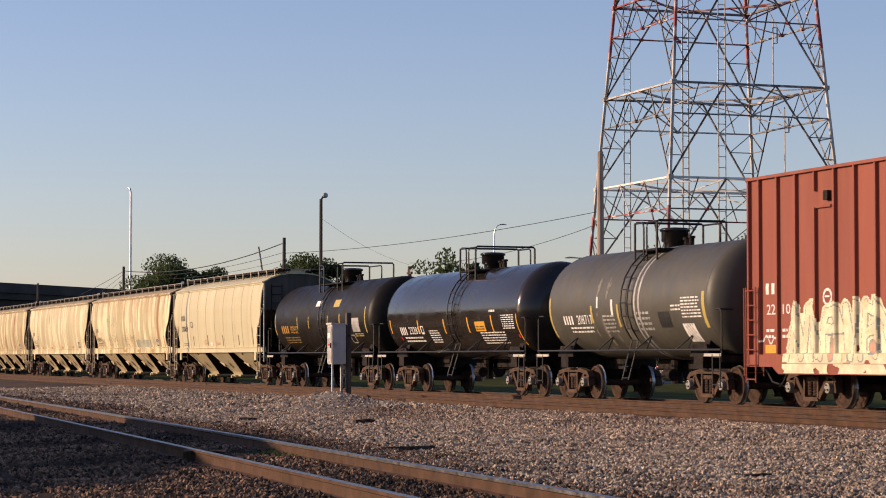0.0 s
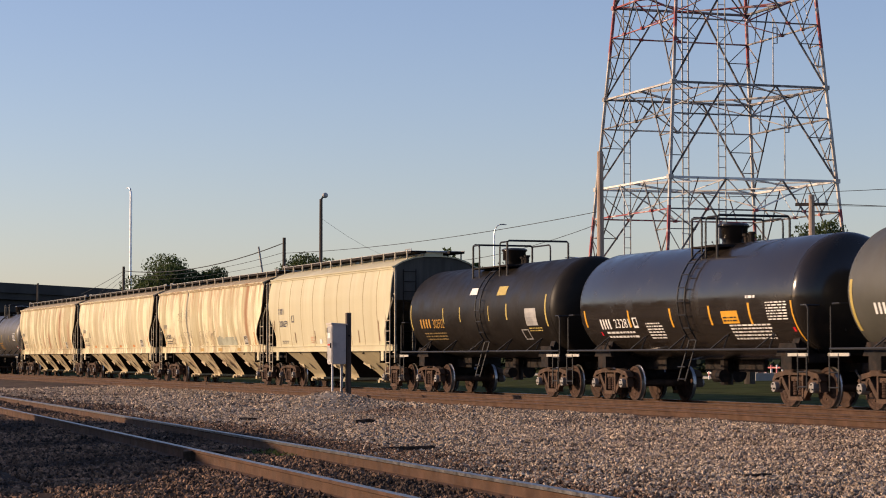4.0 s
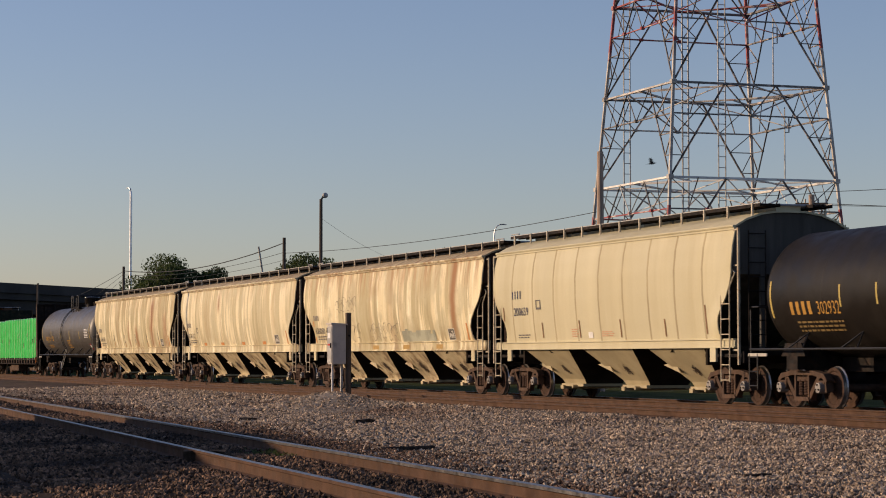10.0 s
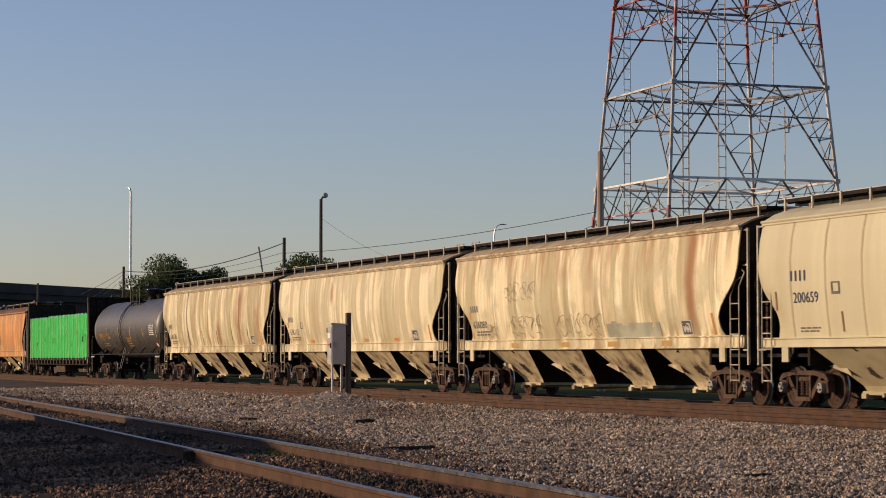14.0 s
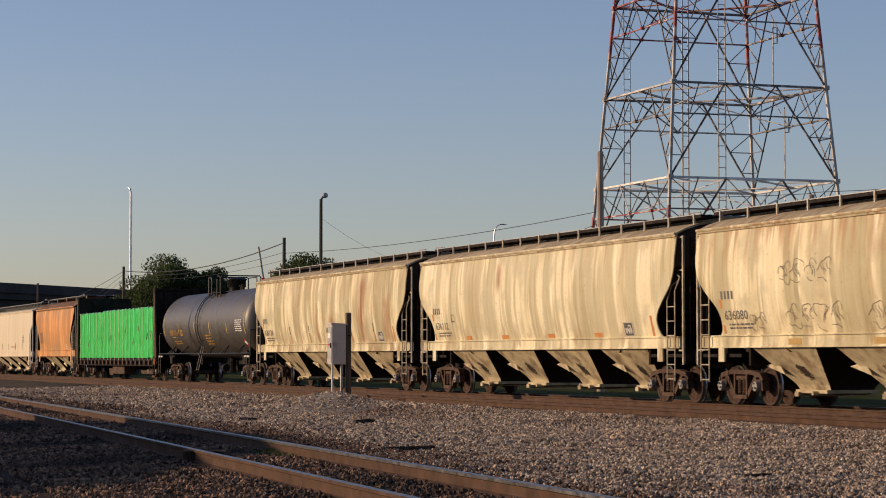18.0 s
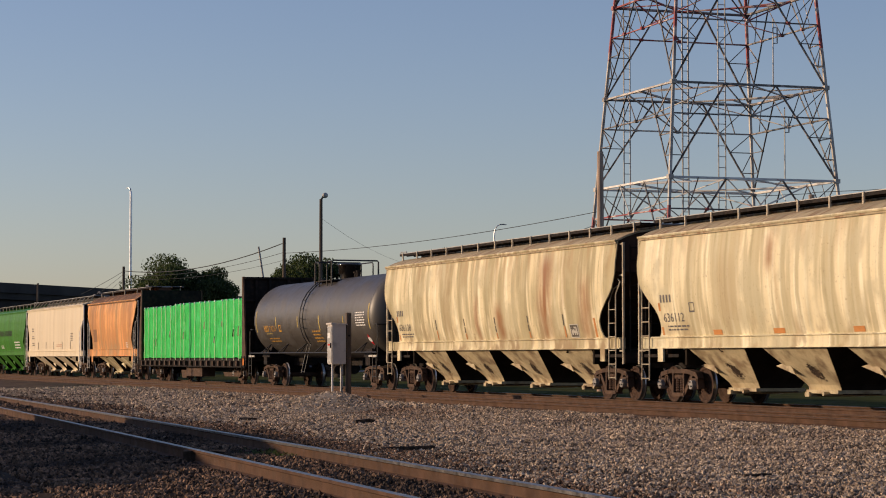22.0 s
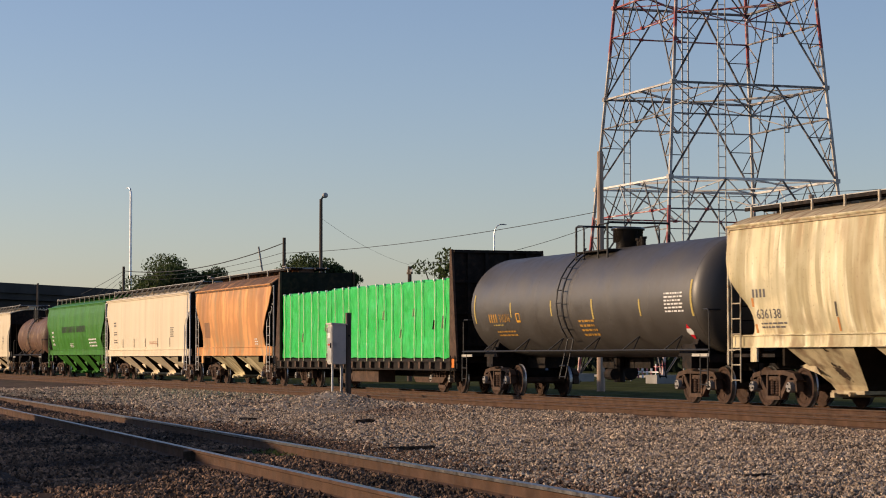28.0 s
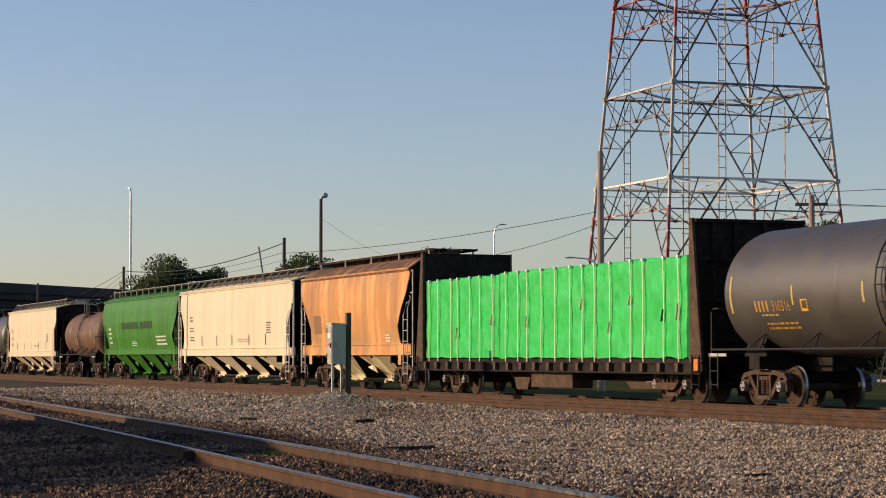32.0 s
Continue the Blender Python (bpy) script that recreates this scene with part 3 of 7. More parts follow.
def ladder(car, x, y, z0, z1, w, mt, rungs, along="x", name="ladder", r=0.022):
    bm = B()
    a = [(x - w / 2, y), (x + w / 2, y)] if along == "x" else [(x, y - w / 2), (x, y + w / 2)]
    for px, py in a:
        rod(bm, [(px, py, z0), (px, py, z1)], r, 6)
    for k in range(rungs):
        z = z0 + 0.08 + (z1 - z0 - 0.16) * k / max(rungs - 1, 1)
        rod(bm, [(*a[0], z), (*a[1], z)], r * 0.75, 5)
    return part(name, bm, mt, car)


def letters(car, text, rect, mt, y=None, curve=None, name="number"):
    """Characters that fill rect (x0, x1, z0, z1) on the side that faces -y; curve: (radius, axis height) of a tank."""
    fc = bpy.data.curves.new(name, "FONT")
    fc.body, fc.size, fc.resolution_u = text, 1.0, 2
    tmp = new(name, fc)
    me = bpy.data.meshes.new_from_object(tmp.evaluated_get(bpy.context.evaluated_depsgraph_get()))
    bpy.data.objects.remove(tmp)
    co = np.empty(len(me.vertices) * 3)
    me.vertices.foreach_get("co", co)
    co = co.reshape(-1, 3)
    lo, hi = co.min(0), co.max(0)
    x0, x1, z0, z1 = rect
    out = np.empty_like(co)
    out[:, 0] = x0 + (co[:, 0] - lo[0]) / (hi[0] - lo[0]) * (x1 - x0)
    out[:, 2] = z0 + (co[:, 1] - lo[1]) / (hi[1] - lo[1]) * (z1 - z0)
    for k in range(len(out)):
        z = out[k, 2]
        out[k, 1] = -math.sqrt(max((curve[0] + 0.007) ** 2 - (z - curve[1]) ** 2, 0.01)) if curve else y(z)
    me.vertices.foreach_set("co", out.ravel())
    me.materials.append(mt)
    ob = new(name, me)
    ob.parent = car
    return ob


def bars(car, rects, mt, y=None, curve=None, name="marking", label=""):
    """Thin plates on the side: each (x0, x1, z0, z1); slices follow a tank's round."""
    bm = B()
    for x0, x1, z0, z1 in rects:
        n = max(1, int((z1 - z0) / 0.12)) if curve else 1
        row = []
        for i in range(n + 1):
            z = z0 + (z1 - z0) * i / n
            yy = -math.sqrt(max((curve[0] + 0.007) ** 2 - (z - curve[1]) ** 2, 0.01)) if curve else y(z) if callable(y) else y
            row.append((bm.verts.new((x0, yy, z)), bm.verts.new((x1, yy, z))))
        for a, b in zip(row, row[1:]):
            bm.faces.new((a[0], a[1], b[1], b[0]))
    return part(name, bm, mt, car, label)


# ---- covered hoppers ----
def body_y(prof, z):
    for (za, ya), (zb, yb) in zip(prof, prof[1:]):
        if za <= z <= zb:
            return ya + (yb - ya) * (z - za) / (zb - za)
    return prof[-1][1] if z > prof[-1][0] else prof[0][1]


def hopper(name, label, x0, length, prof, cut, mt, roof_mt, roof, bays, bay_w, trucks, sill=(1.36, 1.66), seams=(), sill_mt=None, board=None, closed_end=False, chute_bottom=0.30, bay_mt=None, dark_end=None, ladder_mt=None, platform=0.55, diag_board=False, post_out=0.2, seam_mt=None):
    """x0: middle of the car at the start. prof: (z, half width) up the side. cut: (z, inset) of the side sheet's ends.
    roof: (half width, z) from the eave to the middle. bays: x of each hopper bay. dark_end: colour that puts shade on
    the car's ends."""
    car = thing(name, label, "freight car")
    MOVERS.append((car, x0))
    h = length / 2
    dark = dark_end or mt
    zs = [prof[0][0]]
    for (za, _), (zb, _) in zip(prof, prof[1:]):
        zs += [za + (zb - za) * k / 4 for k in (1, 2, 3, 4)]
    nx = int(length / 0.6)

    def inset(z):
        return body_y(cut, z)

    for s in (-1, 1):
        bm = B()
        rows = []
        for z in zs:
            xe = h - inset(z)
            y = body_y(prof, z)
            rows.append([bm.verts.new((-xe + 2 * xe * i / nx, s * y, z)) for i in range(nx + 1)])
        inner = [[bm.verts.new((v.co.x, v.co.y - s * 0.03, v.co.z)) for v in r] for r in rows]
        for R_, flip in ((rows, s > 0), (inner, s < 0)):
            for a, b in zip(R_, R_[1:]):
                for i in range(nx):
                    q = (a[i], a[i + 1], b[i + 1], b[i])
                    bm.faces.new(q[::-1] if flip else q)
        for k in range(len(rows) - 1):
            for i in (0, nx):
                bm.faces.new((rows[k][i], rows[k + 1][i], inner[k + 1][i], inner[k][i]))
        side = part("side_sheet", bm, mt, car, smooth=True)
        if seams and s < 0:
            for x in seams:
                bm = B()
                pts = [(z, body_y(prof, z)) for z in zs if abs(x) < h - inset(z) - 0.05]
                v = [(bm.verts.new((x - 0.05, -y - 0.001, z)), bm.verts.new((x, -y - 0.007, z)), bm.verts.new((x + 0.05, -y - 0.001, z))) for z, y in pts]
                for a, b in zip(v, v[1:]):
                    bm.faces.new((a[0], a[1], b[1], b[0]))
                    bm.faces.new((a[1], a[2], b[2], b[1]))
                part("weld_seam", bm, seam_mt or mt, side)
        # side sill and its end knees
        bm = B()
        ys = prof[0][1]
        y0, y1 = s * (ys - 0.12), s * (ys + 0.03)
        box(bm, -h, h, min(y0, y1), max(y0, y1), sill[0], sill[1])
        sl = part("side_sill", bm, sill_mt or mt, car)
        for za, out in ((sill[1] - 0.03, 0.07), (sill[0], 0.06)):
            bm = B()
            box(bm, -h, h, min(s * (ys + 0.03), s * (ys + out)), max(s * (ys + 0.03), s * (ys + out)), za, za + 0.03)
            part("sill_flange", bm, sill_mt or mt, sl)
        for e in (-1, 1):
            bm = B()
            xa = e * (h - 0.95)
            box(bm, min(xa, xa - e * 0.3), max(xa, xa - e * 0.3), min(s * ys, s * (ys + 0.05)), max(s * ys, s * (ys + 0.05)), sill[0] - 0.33, sill[0] + 0.02)
            part("jacking_pad", bm, sill_mt or mt, car)
    # roof
    eave = prof[-1]
    bm = B()
    ro = [(-(eave[1] + 0.05), eave[0] - 0.04)] + [(-a, b) for a, b in roof] + [(a, b) for a, b in roof[::-1]] + [(eave[1] + 0.05, eave[0] - 0.04)]
    low = [(y, z - 0.05) for y, z in ro]
    a0 = [bm.verts.new((-h, y, z)) for y, z in ro]
    a1 = [bm.verts.new((h, y, z)) for y, z in ro]
    b0 = [bm.verts.new((-h, y, z)) for y, z in low]
    b1 = [bm.verts.new((h, y, z)) for y, z in low]
    for i in range(len(ro) - 1):
        bm.faces.new((a0[i], a1[i], a1[i + 1], a0[i + 1]))
        bm.faces.new((b0[i + 1], b1[i + 1], b1[i], b0[i]))
        bm.faces.new((a0[i + 1], b0[i + 1], b0[i], a0[i]))
        bm.faces.new((a1[i], b1[i], b1[i + 1], a1[i + 1]))
    bm.faces.new((a0[0], b0[0], b1[0], a1[0]))
    bm.faces.new((a1[-1], b1[-1], b0[-1], a0[-1]))
    part("roof", fixed(bm), roof_mt, car)
    bm = B()
    for s in (-1, 1):
        rod(bm, [(-h, s * (eave[1] + 0.05), eave[0] - 0.01), (h, s * (eave[1] + 0.05), eave[0] - 0.01)], 0.035, 6)
    part("eave_bead", bm, mt, car)
    # ends, coloured darker for shade: upright sheet, then the slope sheet into the first bay
    zt = min(z for z, c in cut if c == 0.0)
    for e in (-1, 1):
        bm = B()
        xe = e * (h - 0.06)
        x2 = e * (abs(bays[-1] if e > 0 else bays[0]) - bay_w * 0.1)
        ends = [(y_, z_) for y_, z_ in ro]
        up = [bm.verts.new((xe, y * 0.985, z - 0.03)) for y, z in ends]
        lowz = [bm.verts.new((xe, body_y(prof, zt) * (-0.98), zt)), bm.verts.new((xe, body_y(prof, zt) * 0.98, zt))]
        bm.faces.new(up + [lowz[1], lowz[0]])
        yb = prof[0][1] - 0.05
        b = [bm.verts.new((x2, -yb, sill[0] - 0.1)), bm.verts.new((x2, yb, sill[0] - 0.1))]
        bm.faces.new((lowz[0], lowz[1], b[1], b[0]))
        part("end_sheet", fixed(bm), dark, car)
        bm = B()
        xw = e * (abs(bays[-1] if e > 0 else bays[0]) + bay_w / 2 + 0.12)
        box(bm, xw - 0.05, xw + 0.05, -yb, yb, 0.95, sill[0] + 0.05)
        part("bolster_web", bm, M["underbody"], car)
        for y in (-0.75, 0.75):
            bm = B()
            bar(bm, (e * (h - 0.1), y, zt), (e * (h - 0.1), y, 1.1), 0.1, 0.1)
            part("end_post", bm, dark, car)
        for y in (-prof[0][1] - 0.02, prof[0][1] + 0.02):
            bm = B()
            bar(bm, (e * (h + post_out), y, eave[0] - 0.06), (e * (h + post_out), y, sill[0] - 0.4), 0.05, 0.06)
            for z in (eave[0] - 0.1, 3.3, sill[0] - 0.05):
                bar(bm, (e * (h - 0.1), y * 0.985, z), (e * (h + post_out), y, z), 0.04, 0.04)
            part("corner_post", bm, ladder_mt or dark, car)
        bm = B()
        xa, xb = sorted((e * (h - 1.9), e * (h + platform - 0.3)))
        box(bm, xa, xb, -1.35, 1.35, 1.14, 1.22)
        box(bm, *sorted((e * (h + platform - 0.36), e * (h + platform - 0.24))), -1.45, 1.45, 1.0, 1.28)
        part("end_platform", bm, M["steel_dark"], car)
        lm = ladder_mt or sill_mt or mt
        lt = min(zt, 3.05)
        for s in (-1, 1):
            ys = prof[0][1] + 0.10
            bm = B()
            for dx in (0.12, 0.56):
                rod(bm, [(e * (h - dx), s * ys, 0.55), (e * (h - dx), s * ys, lt - 0.2 - dx * 0.5), (e * (h - dx + 0.22), s * (ys - 0.03), lt + 0.12 - dx * 0.4), (e * (h - 0.10), s * (ys - 0.06), lt + 0.2 - dx * 0.4)], 0.021, 6)
            for k in range(7):
                z = 0.6 + k * 0.36
                if z < lt - 0.35:
                    rod(bm, [(e * (h - 0.12), s * ys, z), (e * (h - 0.56), s * ys, z)], 0.016, 5)
            part("ladder", bm, lm, car)
        ladder(car, e * (h + 0.05), -0.95, 1.25, eave[0] - 0.1, 0.45, M["steel_dark"], 9, along="y", name="end_ladder", r=0.018)
        bm = B()
        lathe(bm, [(e * (h + 0.10), 0.24), (e * (h + 0.12), 0.28), (e * (h + 0.14), 0.28), (e * (h + 0.16), 0.24)] if e > 0 else [(e * (h + 0.16), 0.24), (e * (h + 0.14), 0.28), (e * (h + 0.12), 0.28), (e * (h + 0.10), 0.24)], False, 16, centre=(0.55, 2.3))
        part("brake_wheel", bm, M["steel_dark"], car)
        coupler(car, e * (h + platform - 0.3), e)
    # centre sill
    bm = B()
    box(bm, -h - platform + 0.3, h + platform - 0.3, -0.17, 0.17, 0.86, 1.12)
    part("centre_sill", bm, M["steel_dark"], car)
    # bays
    bmt = bay_mt or mt
    for x in bays:
        bm = B()
        w, yt = bay_w / 2, prof[0][1] - 0.02
        top = [(-w, -yt), (w, -yt), (w, yt), (-w, yt)]
        mid = [(-w * 0.50, -0.62), (w * 0.50, -0.62), (w * 0.50, 0.62), (-w * 0.50, 0.62)]
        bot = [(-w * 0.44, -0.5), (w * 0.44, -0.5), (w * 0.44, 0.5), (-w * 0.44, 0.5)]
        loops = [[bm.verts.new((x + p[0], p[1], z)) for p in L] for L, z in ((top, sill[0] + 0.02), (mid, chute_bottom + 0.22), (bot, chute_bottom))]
        # end and bottom faces are coloured dark, as the shade between the bays
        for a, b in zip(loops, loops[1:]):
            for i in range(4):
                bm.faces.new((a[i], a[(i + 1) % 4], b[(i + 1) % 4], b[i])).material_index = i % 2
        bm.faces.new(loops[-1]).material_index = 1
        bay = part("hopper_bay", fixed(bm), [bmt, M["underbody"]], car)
        bm = B()
        box(bm, x - w * 0.48, x + w * 0.48, -0.66, 0.66, chute_bottom + 0.02, chute_bottom + 0.10)
        box(bm, x - w * 0.45, x - w * 0.33, -0.72, 0.72, chute_bottom - 0.06, chute_bottom + 0.05)
        rod(bm, [(x + w * 0.2, -0.8, chute_bottom + 0.02), (x + w * 0.2, 0.8, chute_bottom + 0.02)], 0.05, 8)
        part("outlet_gate", bm, bmt, bay)
        bm = B()
        prism(bm, [(x - w * 1.02, sill[0] - 0.42), (x - w * 0.62, sill[0] - 0.32), (x - w * 0.40, sill[0] - 0.62)], -1.0, -0.97, axis="y")
        part("gusset", bm, bmt, bay)
    # running board along the roof
    top_z = max(z for y, z in roof)
    if board:
        by0, by1, bz, step = board
        for s in (-1, 1):
            bm = B()
            box(bm, -h - 0.25, h + 0.25, min(s * by0, s * by1), max(s * by0, s * by1), bz - 0.02, bz + 0.02)
            for k in range(3):
                yy = by0 + (by1 - by0) * k / 2
                box(bm, -h - 0.25, h + 0.25, s * yy - 0.02, s * yy + 0.02, bz - 0.05, bz + 0.03)
            rb = part("running_board", bm, M["steel_dark"], car)
            bm = B()
            box(bm, -h - 0.25, h + 0.25, min(s * by1, s * (by1 + 0.02)), max(s * by1, s * (by1 + 0.02)), bz + 0.025, bz + 0.05)
            part("board_edge", bm, M["galv"], rb, "pale grating edge")
            n = int(length / step)
            zr = np.interp(by1, [y for y, z in roof[::-1]], [z for y, z in roof[::-1]])
            first = None
            for k in range(n + 1):
                x = -h + 0.12 + (length - 0.24) * k / n
                if first is None:
                    bm = B()
                    if diag_board:
                        bar(bm, (0, s * (by1 + 0.35), zr - 0.10), (0.10, s * by1, bz), 0.05, 0.05)
                    else:
                        bar(bm, (0, s * (by1 + 0.03), zr - 0.10), (0, s * (by1 + 0.03), bz + 0.05), 0.042, 0.05)
                    first = part("board_bracket", bm, M["bracket"], rb)
                    first.matrix_basis = pose(x, 0, 0)
                else:
                    again(first, rb, pose(x, 0, 0))
        bm = B()
        n = int(length / 3.2)
        for k in range(n):
            xm = -h + length * (k + 0.5) / n
            box(bm, xm - length / n * 0.46, xm + length / n * 0.46, -0.33, 0.33, top_z - 0.02, bz + 0.02)
            for d in (-0.8, 0.0, 0.8):
                box(bm, xm + d - 0.06, xm + d + 0.06, -0.38, 0.38, top_z, bz + 0.05)
        part("hatch_cover", bm, roof_mt, car)
        for e in (-1, 1):
            bm = B()
            rod(bm, [(e * (h - 0.4), -0.95, bz), (e * (h - 0.4), -0.95, bz + 0.09), (e * (h + 0.2), -0.95, bz + 0.09), (e * (h + 0.2), -0.95, bz)], 0.018, 5)
            rod(bm, [(e * (h - 0.1), -0.95, bz + 0.02), (e * (h - 0.1), 0.95, bz + 0.02)], 0.03, 5)
            part("roof_grab_rail", bm, M["galv"], car)
    for i, x in enumerate(trucks):
        add_truck(car, x, i * 25.0 + x0)
    return car


SIDE_A = [(1.64, 1.42), (2.1, 1.53), (2.6, 1.60), (3.1, 1.62), (3.6, 1.60), (4.22, 1.52)]
CUT_A = [(1.64, 0.98), (1.75, 1.12), (1.92, 1.20), (2.12, 1.18), (2.32, 1.03), (2.55, 0.72), (2.78, 0.40), (2.95, 0.20), (3.15, 0.08), (3.4, 0.0), (4.22, 0.0)]
ROOF_A = [(1.52, 4.24), (1.25, 4.37), (0.9, 4.48), (0.45, 4.55), (0.0, 4.57)]
BOARD_A = (0.45, 0.95, 4.66, 1.38)

TILX = []
for x0, paint, words in ((-115.41, M["tan"], "tan four-bay covered hopper car with rust stains and scrawled graffiti"), (-135.71, M["tan_pale"], "pale tan four-bay covered hopper car with grey streaks"),
                         (-156.2, M["tan_rusty"], "tan four-bay covered hopper car with brown rust streaks")):
    c = hopper("covered_hopper_car", words, x0, 19.1, SIDE_A, CUT_A, paint, M["tan_roof"], ROOF_A,
               [-5.57, -1.71, 2.15, 6.01], 3.0, (-8.18, 8.18), bay_mt=M["tan_bay"], board=BOARD_A, seams=[-8.54 + 1.22 * k for k in range(15)], dark_end=M["shaded_rust_end"], ladder_mt=M["ladder"])
    TILX.append(c)
SIDE_M = [(1.56, 1.50), (2.1, 1.57), (2.7, 1.62), (3.3, 1.63), (3.8, 1.58), (4.24, 1.48)]
CUT_M = [(1.56, 0.75), (1.8, 0.86), (2.05, 0.84), (2.3, 0.62), (2.55, 0.32), (2.8, 0.12), (3.1, 0.0), (4.24, 0.0)]
MULX = hopper("covered_hopper_car", "clean tan three-bay covered hopper car with dark blue lettering", -97.1, 15.42, SIDE_M, CUT_M, M["tan_clean"], M["tan_clean"],
              [(1.48, 4.26), (1.2, 4.42), (0.8, 4.56), (0.4, 4.62), (0.0, 4.63)], [-3.98, 0.22, 4.36], 3.2, (-6.58, 6.58), sill=(1.36, 1.58), board=(0.45, 0.95, 4.74, 1.25),
              seams=[-6.2 + 1.55 * k for k in range(9)], dark_end=M["shaded_grey_end"], ladder_mt=M["ladder"], bay_mt=M["bay_clean"], seam_mt=M["bay_clean"])
WHITE_PROF = [(1.50, 1.58), (2.4, 1.59), (3.4, 1.59), (4.16, 1.56)]
WHITE_CUT = [(1.50, 0.55), (1.95, 0.75), (2.5, 0.75), (3.1, 0.25), (3.4, 0.0), (4.16, 0.0)]
WHITE_ROOF = [(1.56, 4.18), (1.1, 4.30), (0.6, 4.40), (0.0, 4.42)]
WHITE = hopper("covered_hopper_car", "cream four-bay covered hopper car with flat ribbed sides", -229.13, 18.83, WHITE_PROF, WHITE_CUT, M["cream"], M["cream"], WHITE_ROOF,
               [-5.4, -1.8, 1.8, 5.4], 2.9, (-7.2, 7.2), sill=(1.22, 1.55), board=(0.5, 1.0, 4.62, 1.2), seams=[-7.6 + 1.9 * k for k in range(9)], dark_end=M["steel_dark"], ladder_mt=M["white"], diag_board=True)
ORANGE = hopper("covered_hopper_car", "orange rust-stained two-bay covered hopper car", -212.29, 12.68, [(1.50, 1.45), (2.2, 1.53), (2.9, 1.58), (3.6, 1.57), (4.12, 1.50)], [(1.50, 0.95), (1.65, 1.15), (2.2, 1.25), (2.7, 0.85), (3.3, 0.25), (3.75, 0.0), (4.12, 0.0)], M["rustorange"], M["rust_roof"],
                [(1.50, 4.14), (1.2, 4.36), (0.8, 4.52), (0.4, 4.58), (0.0, 4.60)], [-2.1, 2.1], 3.6, (-4.6, 4.6), sill=(1.22, 1.60), board=(0.3, 0.75, 4.74, 3.0), seams=[-4.5, -1.5, 1.5, 4.5], dark_end=M["steel_dark"], ladder_mt=M["galv"], bay_mt=M["tan"])
GREEN = hopper("covered_hopper_car", "bright green four-bay covered hopper car with curved sides", -248.03, 17.37, [(1.60, 1.42), (2.2, 1.56), (2.9, 1.62), (3.6, 1.58), (4.15, 1.48)], [(1.60, 1.0), (2.2, 1.1), (3.0, 0.1), (3.2, 0.0), (4.15, 0.0)], M["green_car"], M["green_car"],
               [(1.48, 4.17), (1.1, 4.32), (0.5, 4.46), (0.0, 4.48)], [-5.1, -1.7, 1.7, 5.1], 2.9, (-6.8, 6.8), sill=(1.30, 1.62), board=(0.45, 0.95, 4.62, 1.4), dark_end=M["steel_dark"])
WHITE2 = hopper("covered_hopper_car", "cream four-bay covered hopper car with flat sides", -279.8, 17.9, WHITE_PROF, WHITE_CUT, M["cream"], M["cream"], WHITE_ROOF,
                [-5.4, -1.8, 1.8, 5.4], 2.9, (-7.0, 7.0), sill=(1.22, 1.55), board=(0.5, 1.0, 4.62, 1.2), dark_end=M["steel_dark"], diag_board=True)


